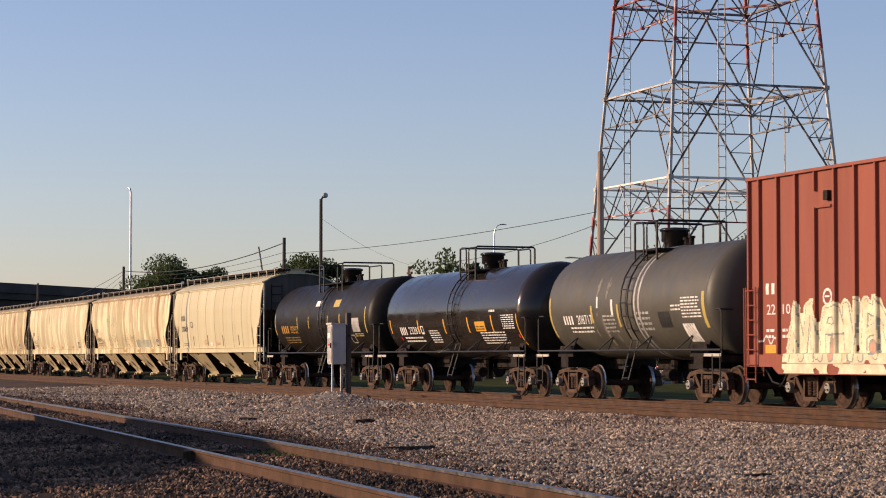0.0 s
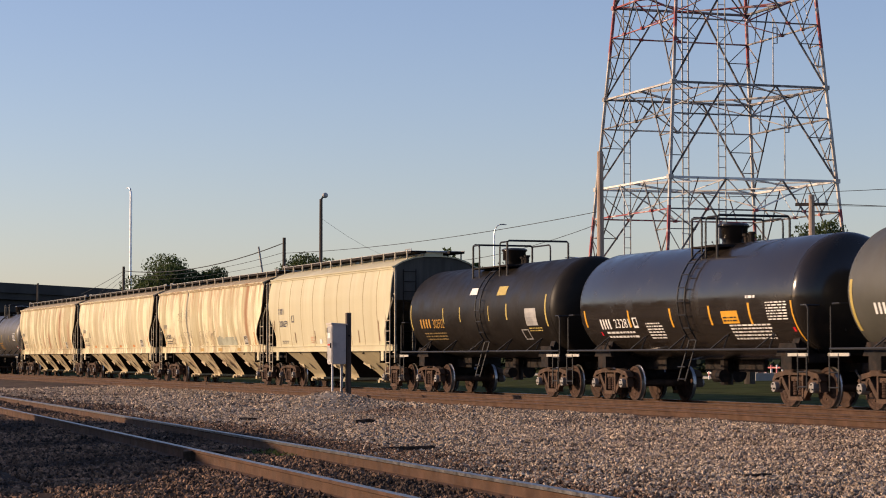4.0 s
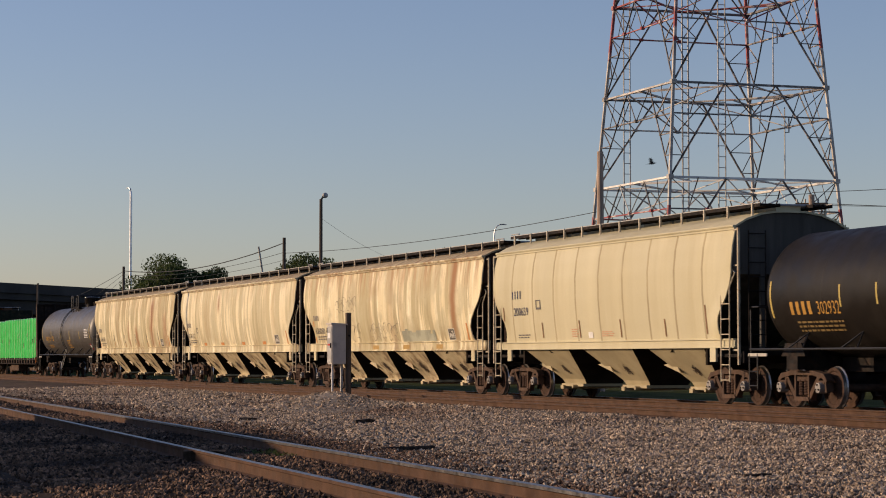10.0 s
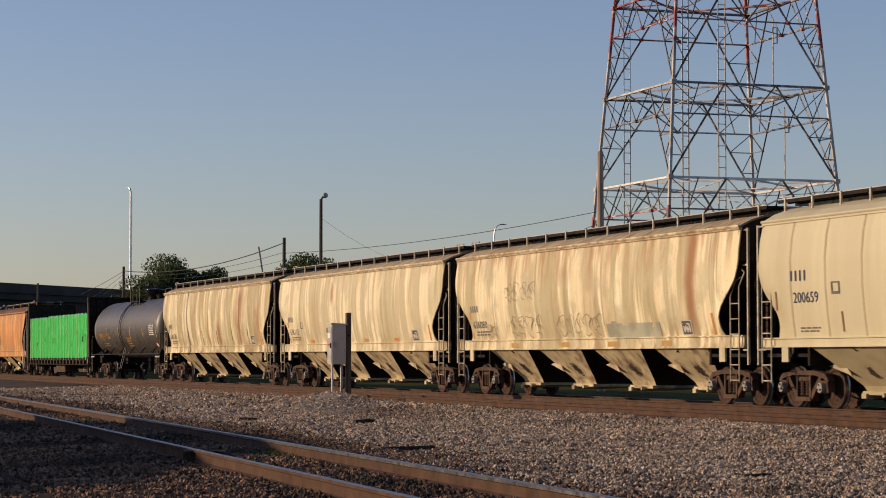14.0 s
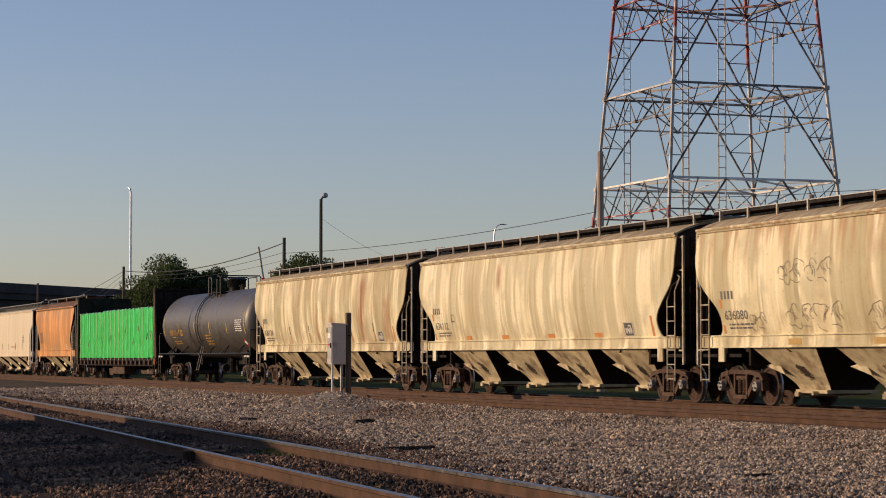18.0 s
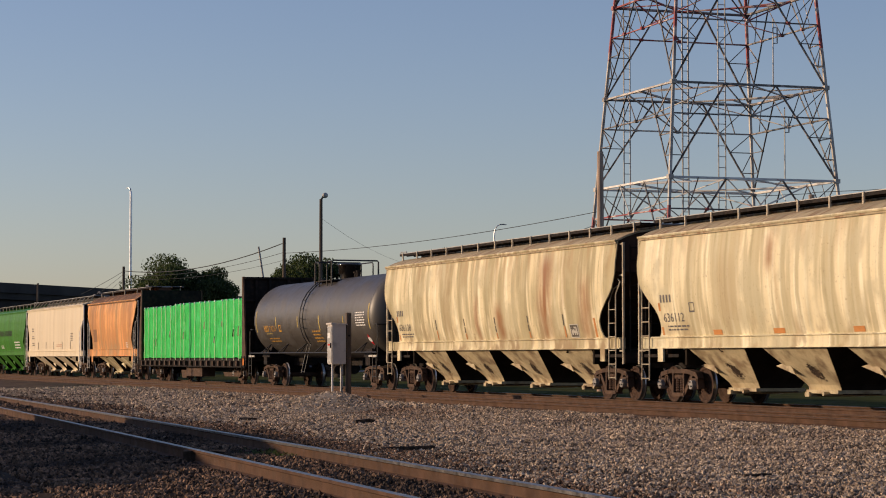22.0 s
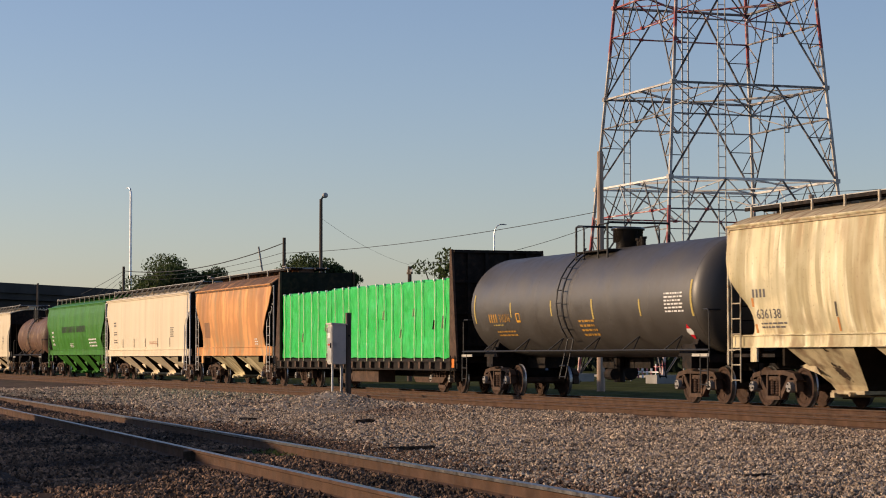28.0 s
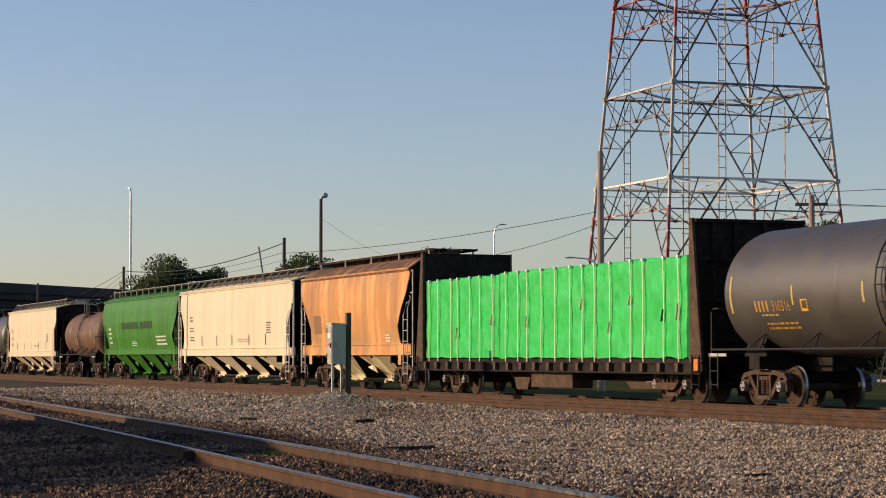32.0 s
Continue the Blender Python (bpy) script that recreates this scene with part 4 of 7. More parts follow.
# ---- tank cars ----
def tank_car(label, x0, barrel, r, zc, mt, trucks, deck, ladder_x, dome_x, dome=0.5, rail_mt=None, plate_z=1.22, dome_r=0.36):
    """barrel: x of the barrel's two ends, with a dished head beyond each. trucks: x of both. deck: (x, x, half width) of the railed platform on top."""
    car = thing("tank_car", label, "freight car")
    MOVERS.append((car, x0))
    bm = B()
    hd = r * 0.46
    b0, b1 = barrel
    blen = b1 - b0
    head = []
    for k in range(11):
        a = math.pi / 2 * (k / 10) ** 0.8
        head.append((hd * math.cos(a), max(r * math.sin(a), 0.02)))
    n = max(4, int(blen / 2.2))
    prof = [(b0 - a, rr) for a, rr in head] + [(b0 + blen * k / n, r) for k in range(1, n)] + [(b1 + a, rr) for a, rr in head[::-1]]
    lathe(bm, prof, False, 64, centre=(0.0, zc))
    tank = part("tank", fixed(bm), mt, car, smooth=True)
    for k in range(n + 1):
        bm = B()
        x = b0 + blen * k / n
        lathe(bm, [(x - 0.02, r + 0.001), (x, r + 0.0035), (x + 0.02, r + 0.001)], False, 56, centre=(0.0, zc))
        part("weld_seam", bm, mt, tank)
    rm = rail_mt or M["black"]
    ends = {-1: b0 - hd - 0.2, 1: b1 + hd + 0.2}
    # underframe stubs, end platforms and handrails
    for e in (-1, 1):
        xe, xt = ends[e], trucks[0] if e < 0 else trucks[1]
        bm = B()
        xa, xb = sorted((xt - e * 1.6, xe))
        box(bm, xa, xb, -0.2, 0.2, 0.82, 1.14)
        xa, xb = xt - 0.25, xt + 0.25
        box(bm, xa, xb, -1.35, 1.35, 0.86, 1.16)
        prism(bm, [(-1.25, 1.1), (1.25, 1.1), (1.05, zc - r * 0.62), (0.6, zc - r * 0.9), (0.0, zc - r * 1.01), (-0.6, zc - r * 0.9), (-1.05, zc - r * 0.62)], xa + 0.1, xb - 0.1)
        part("bolster", fixed(bm), M["steel_dark"], car)
        for s in (-1, 1):  # saddle plate that carries the barrel over the truck
            bm = B()
            prism(bm, [(xt - 0.55, 1.16), (xt + 0.55, 1.16), (xt + 0.36, 1.16 + 0.30), (xt - 0.36, 1.16 + 0.30)], min(s * 1.24, s * 1.32), max(s * 1.24, s * 1.32), axis="y")
            part("saddle", fixed(bm), M["steel_dark"], car)
        bm = B()
        xa, xb = sorted((xe - e * 0.9, xe))
        box(bm, xa, xb, -1.5, 1.5, plate_z - 0.04, plate_z)
        box(bm, *sorted((xe - e * 0.06, xe)), -1.5, 1.5, plate_z - 0.2, plate_z)
        part("end_platform", bm, M["steel_dark"], car)
        bm = B()
        box(bm, xa, xb, -1.53, -1.505, plate_z - 0.06, plate_z + 0.01)
        part("platform_edge", bm, M["tag_grey"], car, "pale edge of the end platform")
        for s in (-1, 1):
            bm = B()
            xm = xe - e * 0.05
            rod(bm, [(xm, s * 1.48, plate_z), (xm, s * 1.48, plate_z + 1.0), (xm - e * 0.08, s * 1.48, plate_z + 1.08), (xm - e * 0.35, s * 1.46, plate_z + 1.08)], 0.022, 6)
            rod(bm, [(xm - e * 0.35, s * 1.46, plate_z + 1.08), (xm - e * 0.35, s * 1.0, plate_z + 1.08)], 0.022, 6)
            part("end_handrail", bm, rm, car)
            ladder(car, xm - e * 0.2, s * 1.52, 0.4, plate_z, 0.4, rm, 3, name="stirrup_step")
        coupler(car, xe - e * 0.05, e)
    for s in (-1, 1):
        bm = B()
        yy = s * 1.5
        rod(bm, [(ends[-1] + 0.05, yy, plate_z + 0.10), (ends[1] - 0.05, yy, plate_z + 0.10)], 0.028, 6)
        part("side_rail", bm, rm, car)
        m = max(3, int(blen / 2.3))
        for k in range(m):
            x = b0 + 1.3 + (blen - 2.6) * k / (m - 1)
            bm = B()
            zz = plate_z + 0.45
            yt = s * math.sqrt(max(r * r - (zz - zc) ** 2, 0.1))
            rod(bm, [(x - 0.35, yy, plate_z + 0.10), (x, yt, zz + 0.02), (x + 0.35, yy, plate_z + 0.10)], 0.02, 5)
            part("rail_brace", bm, rm, car)
    # railed platform on top: a hoop across each end, a short rail back along the near side and a long one along the far side
    pa, pb, pw = deck
    zt = zc + r
    zr = zt + 0.64
    bm = B()
    for s in (-1, 1):
        box(bm, pa, pb, *sorted((s * pw, s * (pw - 0.42))), zt - 0.13, zt - 0.09)
    for x in (pa, pb):
        bar(bm, (x, -pw, zt - 0.11), (x, pw, zt - 0.11), 0.07, 0.06)
    part("top_platform", bm, M["steel_dark"], car)
    for x in (pa, pb):
        bm = B()
        rod(bm, [(x, -pw, zt - 0.62), (x, -pw, zr - 0.05), (x, -pw + 0.05, zr), (x, pw - 0.05, zr), (x, pw, zr - 0.05), (x, pw, zt - 0.62)], 0.034, 6)
        part("top_railing", bm, rm, car)
    for xa, xb, y in ((pb, pb - 0.62, -pw), (pa, pa + min(1.5, (pb - pa) * 0.75), pw), (pa, pa + 0.55, -pw)):
        d = 1 if xb > xa else -1
        bm = B()
        rod(bm, [(xa, y, zr - 0.03), (xb - d * 0.12, y, zr - 0.03), (xb - d * 0.03, y, zr - 0.07), (xb, y, zr - 0.18), (xb, y, zt - 0.45)], 0.027, 6)
        part("top_railing", bm, rm, car)
    bm = B()
    rr = dome_r
    rings = [(zt - 0.15, rr * 0.8), (zt + 0.12, rr * 0.8), (zt + 0.14, rr), (zt + dome - 0.1, rr), (zt + dome - 0.08, rr * 1.12), (zt + dome - 0.03, rr * 1.12), (zt + dome, rr * 0.95), (zt + dome + 0.02, 0.05)]
    prev = None
    for z, q in rings:
        ring = [bm.verts.new((dome_x + q * math.cos(k * math.pi / 10), q * math.sin(k * math.pi / 10), z)) for k in range(20)]
        if prev:
            for k in range(20):
                bm.faces.new((prev[k], prev[(k + 1) % 20], ring[(k + 1) % 20], ring[k]))
        prev = ring
    bm.faces.new(prev)
    part("manway_dome", fixed(bm), M["tank_gloss"], car, smooth=True)
    for dx, vr, hh in ((0.58, 0.10, 0.16), (-0.58, 0.10, 0.14), (0.80, 0.07, 0.20), (0.70, 0.06, 0.12)):
        bm = B()
        x = dome_x + dx
        rod(bm, [(x, 0.1, zt - 0.1), (x, 0.1, zt + hh)], vr, 10)
        rod(bm, [(x, 0.1, zt + hh), (x, 0.1, zt + hh + 0.06)], vr * 1.4, 10)
        part("valve", bm, M["steel_dark"], car)
    # side ladder that follows the tank's round
    for s in (-1, 1):
        bm = B()
        for dx in (-0.2, 0.2):
            pts = [(ladder_x + dx, s * 1.55, 0.55)]
            for k in range(9):
                a = radians(-38 + 100 * k / 8)
                pts.append((ladder_x + dx, s * (r + 0.12) * math.cos(a), zc + (r + 0.12) * math.sin(a)))
            pts.append((ladder_x + dx, s * (pw - 0.2), zt + 0.02))
            rod(bm, pts, 0.022, 6)
        for k in range(9):
            a = radians(-38 + 100 * k / 8)
            y, z = s * (r + 0.12) * math.cos(a), zc + (r + 0.12) * math.sin(a)
            rod(bm, [(ladder_x - 0.2, y, z), (ladder_x + 0.2, y, z)], 0.016, 5)
        for z in (0.6, 0.9):
            rod(bm, [(ladder_x - 0.2, s * 1.55, z), (ladder_x + 0.2, s * 1.55, z)], 0.016, 5)
        part("side_ladder", bm, rm, car)
    # brake gear below
    bm = B()
    rod(bm, [(-1.1, 0.5, 0.72), (-0.3, 0.5, 0.72)], 0.22, 12)
    rod(bm, [(0.5, -0.55, 0.68), (0.95, -0.55, 0.68)], 0.16, 12)
    box(bm, -1.6, 1.6, 0.2, 0.3, zc - r - 0.3, zc - r + 0.15)
    rod(bm, [(0, 0, zc - r + 0.1), (0, 0, 0.45)], 0.16, 10)
    part("brake_gear", bm, M["steel_dark"], car)
    for i, x in enumerate(trucks):
        add_truck(car, x, i * 31.0 + x0)
    return car


GATX2 = tank_car("weathered grey tank car with white lettering", -53.9, (-5.15, 4.65), 1.48, 2.57, M["tank_grey"], (-4.38, 3.97), (-0.44, 0.91, 1.0), 0.12, -0.1)
GATX1 = tank_car("glossy black tank car with orange marks and white lettering", -67.7, (-5.85, 6.0), 1.45, 2.53, M["tank_gloss"], (-4.68, 5.57), (0.1, 1.48, 1.0), 0.6, 0.4)
UTLX = tank_car("black tank car with yellow lettering", -81.8, (-6.05, 6.0), 1.45, 2.58, M["tank_black"], (-5.15, 5.40), (-1.28, 1.63, 1.0), 0.55, -0.3)
NATX = tank_car("dull black long tank car with yellow lettering", -175.4, (-7.6, 7.65), 1.52, 2.66, M["tank_dull"], (-6.52, 7.01), (-0.85, 1.3, 0.93), -0.42, 0.6, 0.55, dome_r=0.42)
BROWN = tank_car("rust-brown short tank car", -264.6, (-4.6, 4.6), 1.35, 2.45, M["tank_brown"], (-3.8, 3.8), (-0.7, 0.7, 0.93), 0.1, 0.1)
GREYT = tank_car("dull grey tank car", -299.5, (-7.2, 7.2), 1.5, 2.62, M["tank_dull"], (-6.4, 6.4), (-0.8, 1.1, 0.93), 0.0, 0.15)


# ---- red boxcar ----
def boxcar(x0, length):
    car = thing("boxcar", "red ribbed boxcar with cream graffiti on its side", "freight car")
    MOVERS.append((car, x0))
    h = length / 2
    bm = B()
    box(bm, -h, h, -1.52, 1.52, 1.05, 5.24)
    part("body", bm, M["boxred"], car)
    bm = B()
    prism(bm, [(-1.6, 5.22), (1.6, 5.22), (1.6, 5.29), (0.0, 5.41), (-1.6, 5.29)], -h - 0.02, h + 0.02)
    part("roof", fixed(bm), M["boxred"], car)
    bm = B()
    prism(bm, [(-0.06, -1.52), (0.06, -1.52), (0.035, -1.60), (-0.035, -1.60)], 1.08, 5.21, axis="z")
    rib = part("rib", fixed(bm), M["boxred"], car)
    rib.matrix_basis = pose(-h + 0.06, 0, 0)
    for k in range(18):
        if k != 3:
            again(rib, car, pose(-h + 0.575 + 0.859 * k, 0, 0))
        again(rib, car, pose(-h + 0.575 + 0.859 * k, 0, 0, 0, 0, 180))
    for z0, z1 in ((1.08, 4.42), (4.78, 5.21)):
        bm = B()
        prism(bm, [(-0.06, -1.52), (0.06, -1.52), (0.035, -1.60), (-0.035, -1.60)], z0, z1, axis="z")
        part("rib", fixed(bm), M["boxred"], car).matrix_basis = pose(-h + 0.575 + 0.859 * 3, 0, 0)
    bm = B()
    box(bm, -h + 3.1, -h + 3.86, -1.58, -1.52, 4.40, 4.45)
    part("ledge", bm, M["boxred"], car)
    bm = B()
    box(bm, -h, h, -1.61, -1.5, 0.92, 1.2)
    box(bm, -h, h, 1.5, 1.61, 0.92, 1.2)
    prism(bm, [(-h + 1.2, 0.93), (h - 1.2, 0.93), (h - 1.5, 0.76), (-h + 1.5, 0.76)], -1.60, -1.52, axis="y")
    part("side_sill", bm, M["boxred"], car)
    bm = B()
    box(bm, -h - 0.4, h + 0.4, -0.2, 0.2, 0.8, 1.05)
    part("centre_sill", bm, M["steel_dark"], car)
    for e in (-1, 1):
        for s in (-1, 1):
            ladder(car, e * (h + 0.12), s * 1.35, 0.7, 2.75, 0.5, M["boxred"], 7, along="y")
            ladder(car, e * (h - 0.32), s * 1.66, 0.55, 2.75, 0.46, M["boxred"], 7)
        coupler(car, e * (h + 0.2), e)
        bm = B()
        for k in range(9):
            z = 1.3 + k * 0.42
            box(bm, *sorted((e * h, e * (h + 0.05))), -1.4, 1.4, z, z + 0.14)
        part("end_ribs", bm, M["boxred"], car)
    for i, x in enumerate((-h + 2.1, h - 2.1)):
        add_truck(car, x, i * 17.0)
    return car


BOXCAR = boxcar(-46.9 + 8.2, 16.4)


# ---- bulkhead flat car ----
def bulkhead_flat(x0, length):
    car = thing("bulkhead_flat_car", "dark brown bulkhead flat car with steel end walls", "freight car")
    MOVERS.append((car, x0))
    h = length / 2
    bm = B()
    box(bm, -h, h, -1.45, 1.45, 0.98, 1.10)
    part("deck", bm, M["steel_dark"], car)
    for s in (-1, 1):
        bm = B()
        box(bm, -h, h, min(s * 1.42, s * 1.56), max(s * 1.42, s * 1.56), 0.74, 1.0)
        box(bm, -h, h, min(s * 1.42, s * 1.6), max(s * 1.42, s * 1.6), 0.98, 1.02)
        box(bm, -h, h, min(s * 1.42, s * 1.6), max(s * 1.42, s * 1.6), 0.72, 0.76)
        part("side_sill", bm, M["steel_dark"], car)
        bm = B()
        prism(bm, [(-0.07, 0.78), (0.07, 0.78), (0.10, 1.0), (-0.10, 1.0)], min(s * 1.55, s * 1.68), max(s * 1.55, s * 1.68), axis="y")
        pocket = part("stake_pocket", fixed(bm), M["truck"], car)
        pocket.matrix_basis = pose(-h + 1.2, 0, 0)
        for k in range(1, 19):
            again(pocket, car, pose(-h + 1.2 + (length - 2.4) * k / 18, 0, 0))
    bm = B()
    box(bm, -h - 0.3, h + 0.3, -0.3, 0.3, 0.62, 1.0)
    prism(bm, [(-h + 4.2, 0.98), (h - 4.2, 0.98), (h - 5.6, 0.5), (-h + 5.6, 0.5)], -0.35, 0.35, axis="y")
    part("centre_sill", fixed(bm), M["steel_dark"], car)
    bm = B()
    box(bm, -0.9, 2.1, -1.38, -0.75, 0.28, 0.76)
    bmesh.ops.bevel(bm, geom=bm.edges[:], offset=0.02, segments=1, affect="EDGES")
    part("tool_box", bm, M["truck"], car, "rust-brown steel box under the deck")
    for xa, xb, za, zb in ((5.3, 8.4, 0.32, 0.50), (-2.7, -1.4, 0.2, 0.56)):
        bm = B()
        prism(bm, [(xa, zb), (xb, zb), (xb - 0.25, za), (xa + 0.25, za)], -1.2, -0.85, axis="y")
        part("brake_tank", fixed(bm), M["truck"], car)
    for e in (-1, 1):
        bm = B()
        xa, xb = sorted((e * (h - 0.62), e * (h - 0.52)))
        box(bm, xa, xb, -1.5, 1.5, 1.1, 4.54)
        bulk = part("bulkhead", bm, M["steel_dark"], car)
        for y in (-1.0, -0.4, 0.4, 1.0):
            bm = B()
            bar(bm, (e * (h - 0.47), y, 1.1), (e * (h - 0.47), y, 4.5), 0.1, 0.1)
            part("stiffener", bm, M["steel_dark"], bulk)
        for z in (1.5, 2.5, 3.5, 4.45):
            bm = B()
            box(bm, *sorted((e * (h - 0.52), e * (h - 0.40))), -1.5, 1.5, z, z + 0.08)
            part("stiffener", bm, M["steel_dark"], bulk)
        for s in (-1, 1):
            bm = B()
            ya, yb = sorted((s * 1.50, s * 1.57))
            prism(bm, [(e * (h - 0.68), 1.0), (e * (h - 0.68), 4.55), (e * (h - 0.52), 4.55), (e * (h - 0.02), 1.0)], ya, yb, axis="y")
            part("gusset", fixed(bm), M["truck"], bulk)
        coupler(car, e * (h + 0.1), e)
        ladder(car, e * (h - 0.2), -1.64, 0.4, 1.2, 0.4, M["steel_dark"], 3, name="stirrup_step")
    for i, x in enumerate((-h + 2.6, h - 2.6)):
        add_truck(car, x, i * 11.0 + 5)
    return car


FLAT = bulkhead_flat(-194.7, 21.0)

# ---- added block beside the siding, out of view, shaped to shade the foreground ----
shed = thing("trackside_shed", "unseen flat-topped block that casts the foreground shade", "shed", kind="structure")
PLAN = [(-53.5, -9.5), (-28.2, -9.5), (-28.4, -5.6), (-30.3, -4.5), (-35.6, -1.3), (-41.5, -0.6), (-47.0, -1.2), (-49.5, -3.2), (-53.5, -4.0)]
bm = B()
prism(bm, PLAN, -0.3, 2.88, axis="z")
part("wall", fixed(bm), M["wall_plain"], shed)
bm = B()
prism(bm, [(x + (0.12 if x > -40 else -0.12), y + (0.12 if y > -6 else -0.12)) for x, y in PLAN], 2.88, 3.0, axis="z")
part("roof", fixed(bm), M["wall_plain"], shed)

# ---- signal cabinet on the gravel mound ----
cab = thing("signal_cabinet", "grey steel trackside cabinet on two posts in gravel", "cabinet", pose(-65.8, 20.42, 0.0))
bm = B()
box(bm, -0.24, 0.24, -0.22, 0.22, 0.93, 2.13)
bmesh.ops.bevel(bm, geom=bm.edges[:], offset=0.012, segments=2, affect="EDGES")
body = part("body", bm, M["cabinet"], cab)
bm = B()
prism(bm, [(-0.26, 2.13), (0.26, 2.13), (0.26, 2.16), (-0.26, 2.19)], -0.28, 0.28)
part("rain_hood", fixed(bm), M["cabinet"], cab)
bm = B()
box(bm, -0.22, 0.22, -0.235, -0.222, 0.98, 2.08)
door = part("door", bm, M["galv"], cab, "pale grey cabinet door")
for z, m in ((1.72, M["white"]), (1.5, M["redmark"])):
    bm = B()
    box(bm, -0.16, 0.10, -0.241, -0.236, z, z + (0.16 if m is M["white"] else 0.05))
    part("notice", bm, m, door)
bm = B()
box(bm, 0.14, 0.18, -0.262, -0.236, 1.42, 1.58)
part("handle", bm, M["steel_dark"], door)
for z in (1.12, 1.9):
    bm = B()
    rod(bm, [(-0.225, -0.24, z), (-0.225, -0.24, z + 0.14)], 0.018, 6)
    part("hinge", bm, M["steel_dark"], door)
bm = B()
rod(bm, [(0.0, -0.14, -0.3), (0.0, -0.14, 0.95)], 0.034, 12)
part("post", bm, M["white"], cab, "white pipe post")
bm = B()
box(bm, -0.04, 0.04, 0.12, 0.19, -0.3, 0.95)
part("post", bm, M["galv"], cab, "grey square post")
for z in (0.2, 0.6):
    bm = B()
    rod(bm, [(0.06, 0.17, z), (0.085, 0.17, z)], 0.02, 6)
    part("bolt", bm, M["steel_dark"], cab)
post = thing("timber_post", "dark square timber post beside the signal cabinet", "post", pose(-65.75, 20.77, 0.0))
bm = B()
box(bm, -0.075, 0.075, -0.075, 0.075, -0.4, 2.5)
bmesh.ops.bevel(bm, geom=bm.edges[:], offset=0.012, segments=1, affect="EDGES")
part("shaft", bm, M["wood_pole"], post)
bm = B()
rod(bm, [(0.08, 0.0, 1.8), (0.10, 0.0, 1.8)], 0.03, 8)
part("bolt", bm, M["steel_dark"], post)

# grey gravel pile under the cabinet: a smooth heap and the small stones that lie on it
rs2 = np.random.RandomState(11)


def pile_at(u, v):
    return v * 0.2946 - u * 0.9557, u * 0.2946 + v * 0.9557


pv, pf = [], []
for i in range(34000):
    a, q = rs2.uniform(0, 6.283), rs2.uniform(0, 1) ** 0.62
    x, y = pile_at(63.5 + 8.0 * q * math.cos(a), 1.6 * q * math.sin(a))
    if y > 20.95:
        continue
    s = rs2.uniform(0.008, 0.02)
    v = (base_v * (s * rs2.uniform(0.6, 1.2, (6, 1)))) @ np.array(Euler(rs2.uniform(0, 6.28, 3)).to_matrix()).T
    pf.append(base_f + len(pv) * 6)
    pv.append(v + (x, y, ballast_height(x, y) + 0.03))
pile_v, pile_f = np.concatenate(pv).tolist(), np.concatenate(pf).tolist()
n0, rings, spokes = len(pile_v), 14, 40
for i in range(rings):
    for k in range(spokes):
        q, a = i / (rings - 1), 2 * math.pi * k / spokes
        x, y = pile_at(63.5 + 7.2 * q * math.cos(a), (1.35 + 0.12 * noise.noise((k * 0.9, 0, 0))) * q * math.sin(a))
        y = min(y, 20.97)
        pile_v.append((x, y, ballast_height(x, y) + 0.045 - 0.06 * q * q))
for i in range(rings - 1):
    for k in range(spokes):
        k2 = (k + 1) % spokes
        pile_f.append((n0 + i * spokes + k, n0 + (i + 1) * spokes + k, n0 + (i + 1) * spokes + k2, n0 + i * spokes + k2))
me = bpy.data.meshes.new("gravel_pile")
me.from_pydata(pile_v, [], pile_f)
M["gravel"] = mat("grey_gravel", (0.50, 0.42, 0.335), 0.95, vary=0.25, size=2.0, island=0.4, grain=45, bump=0.6)
me.materials.append(M["gravel"])
tagged(new("gravel_pile", me), "low pile of fine grey gravel", "gravel", kind="stuff")


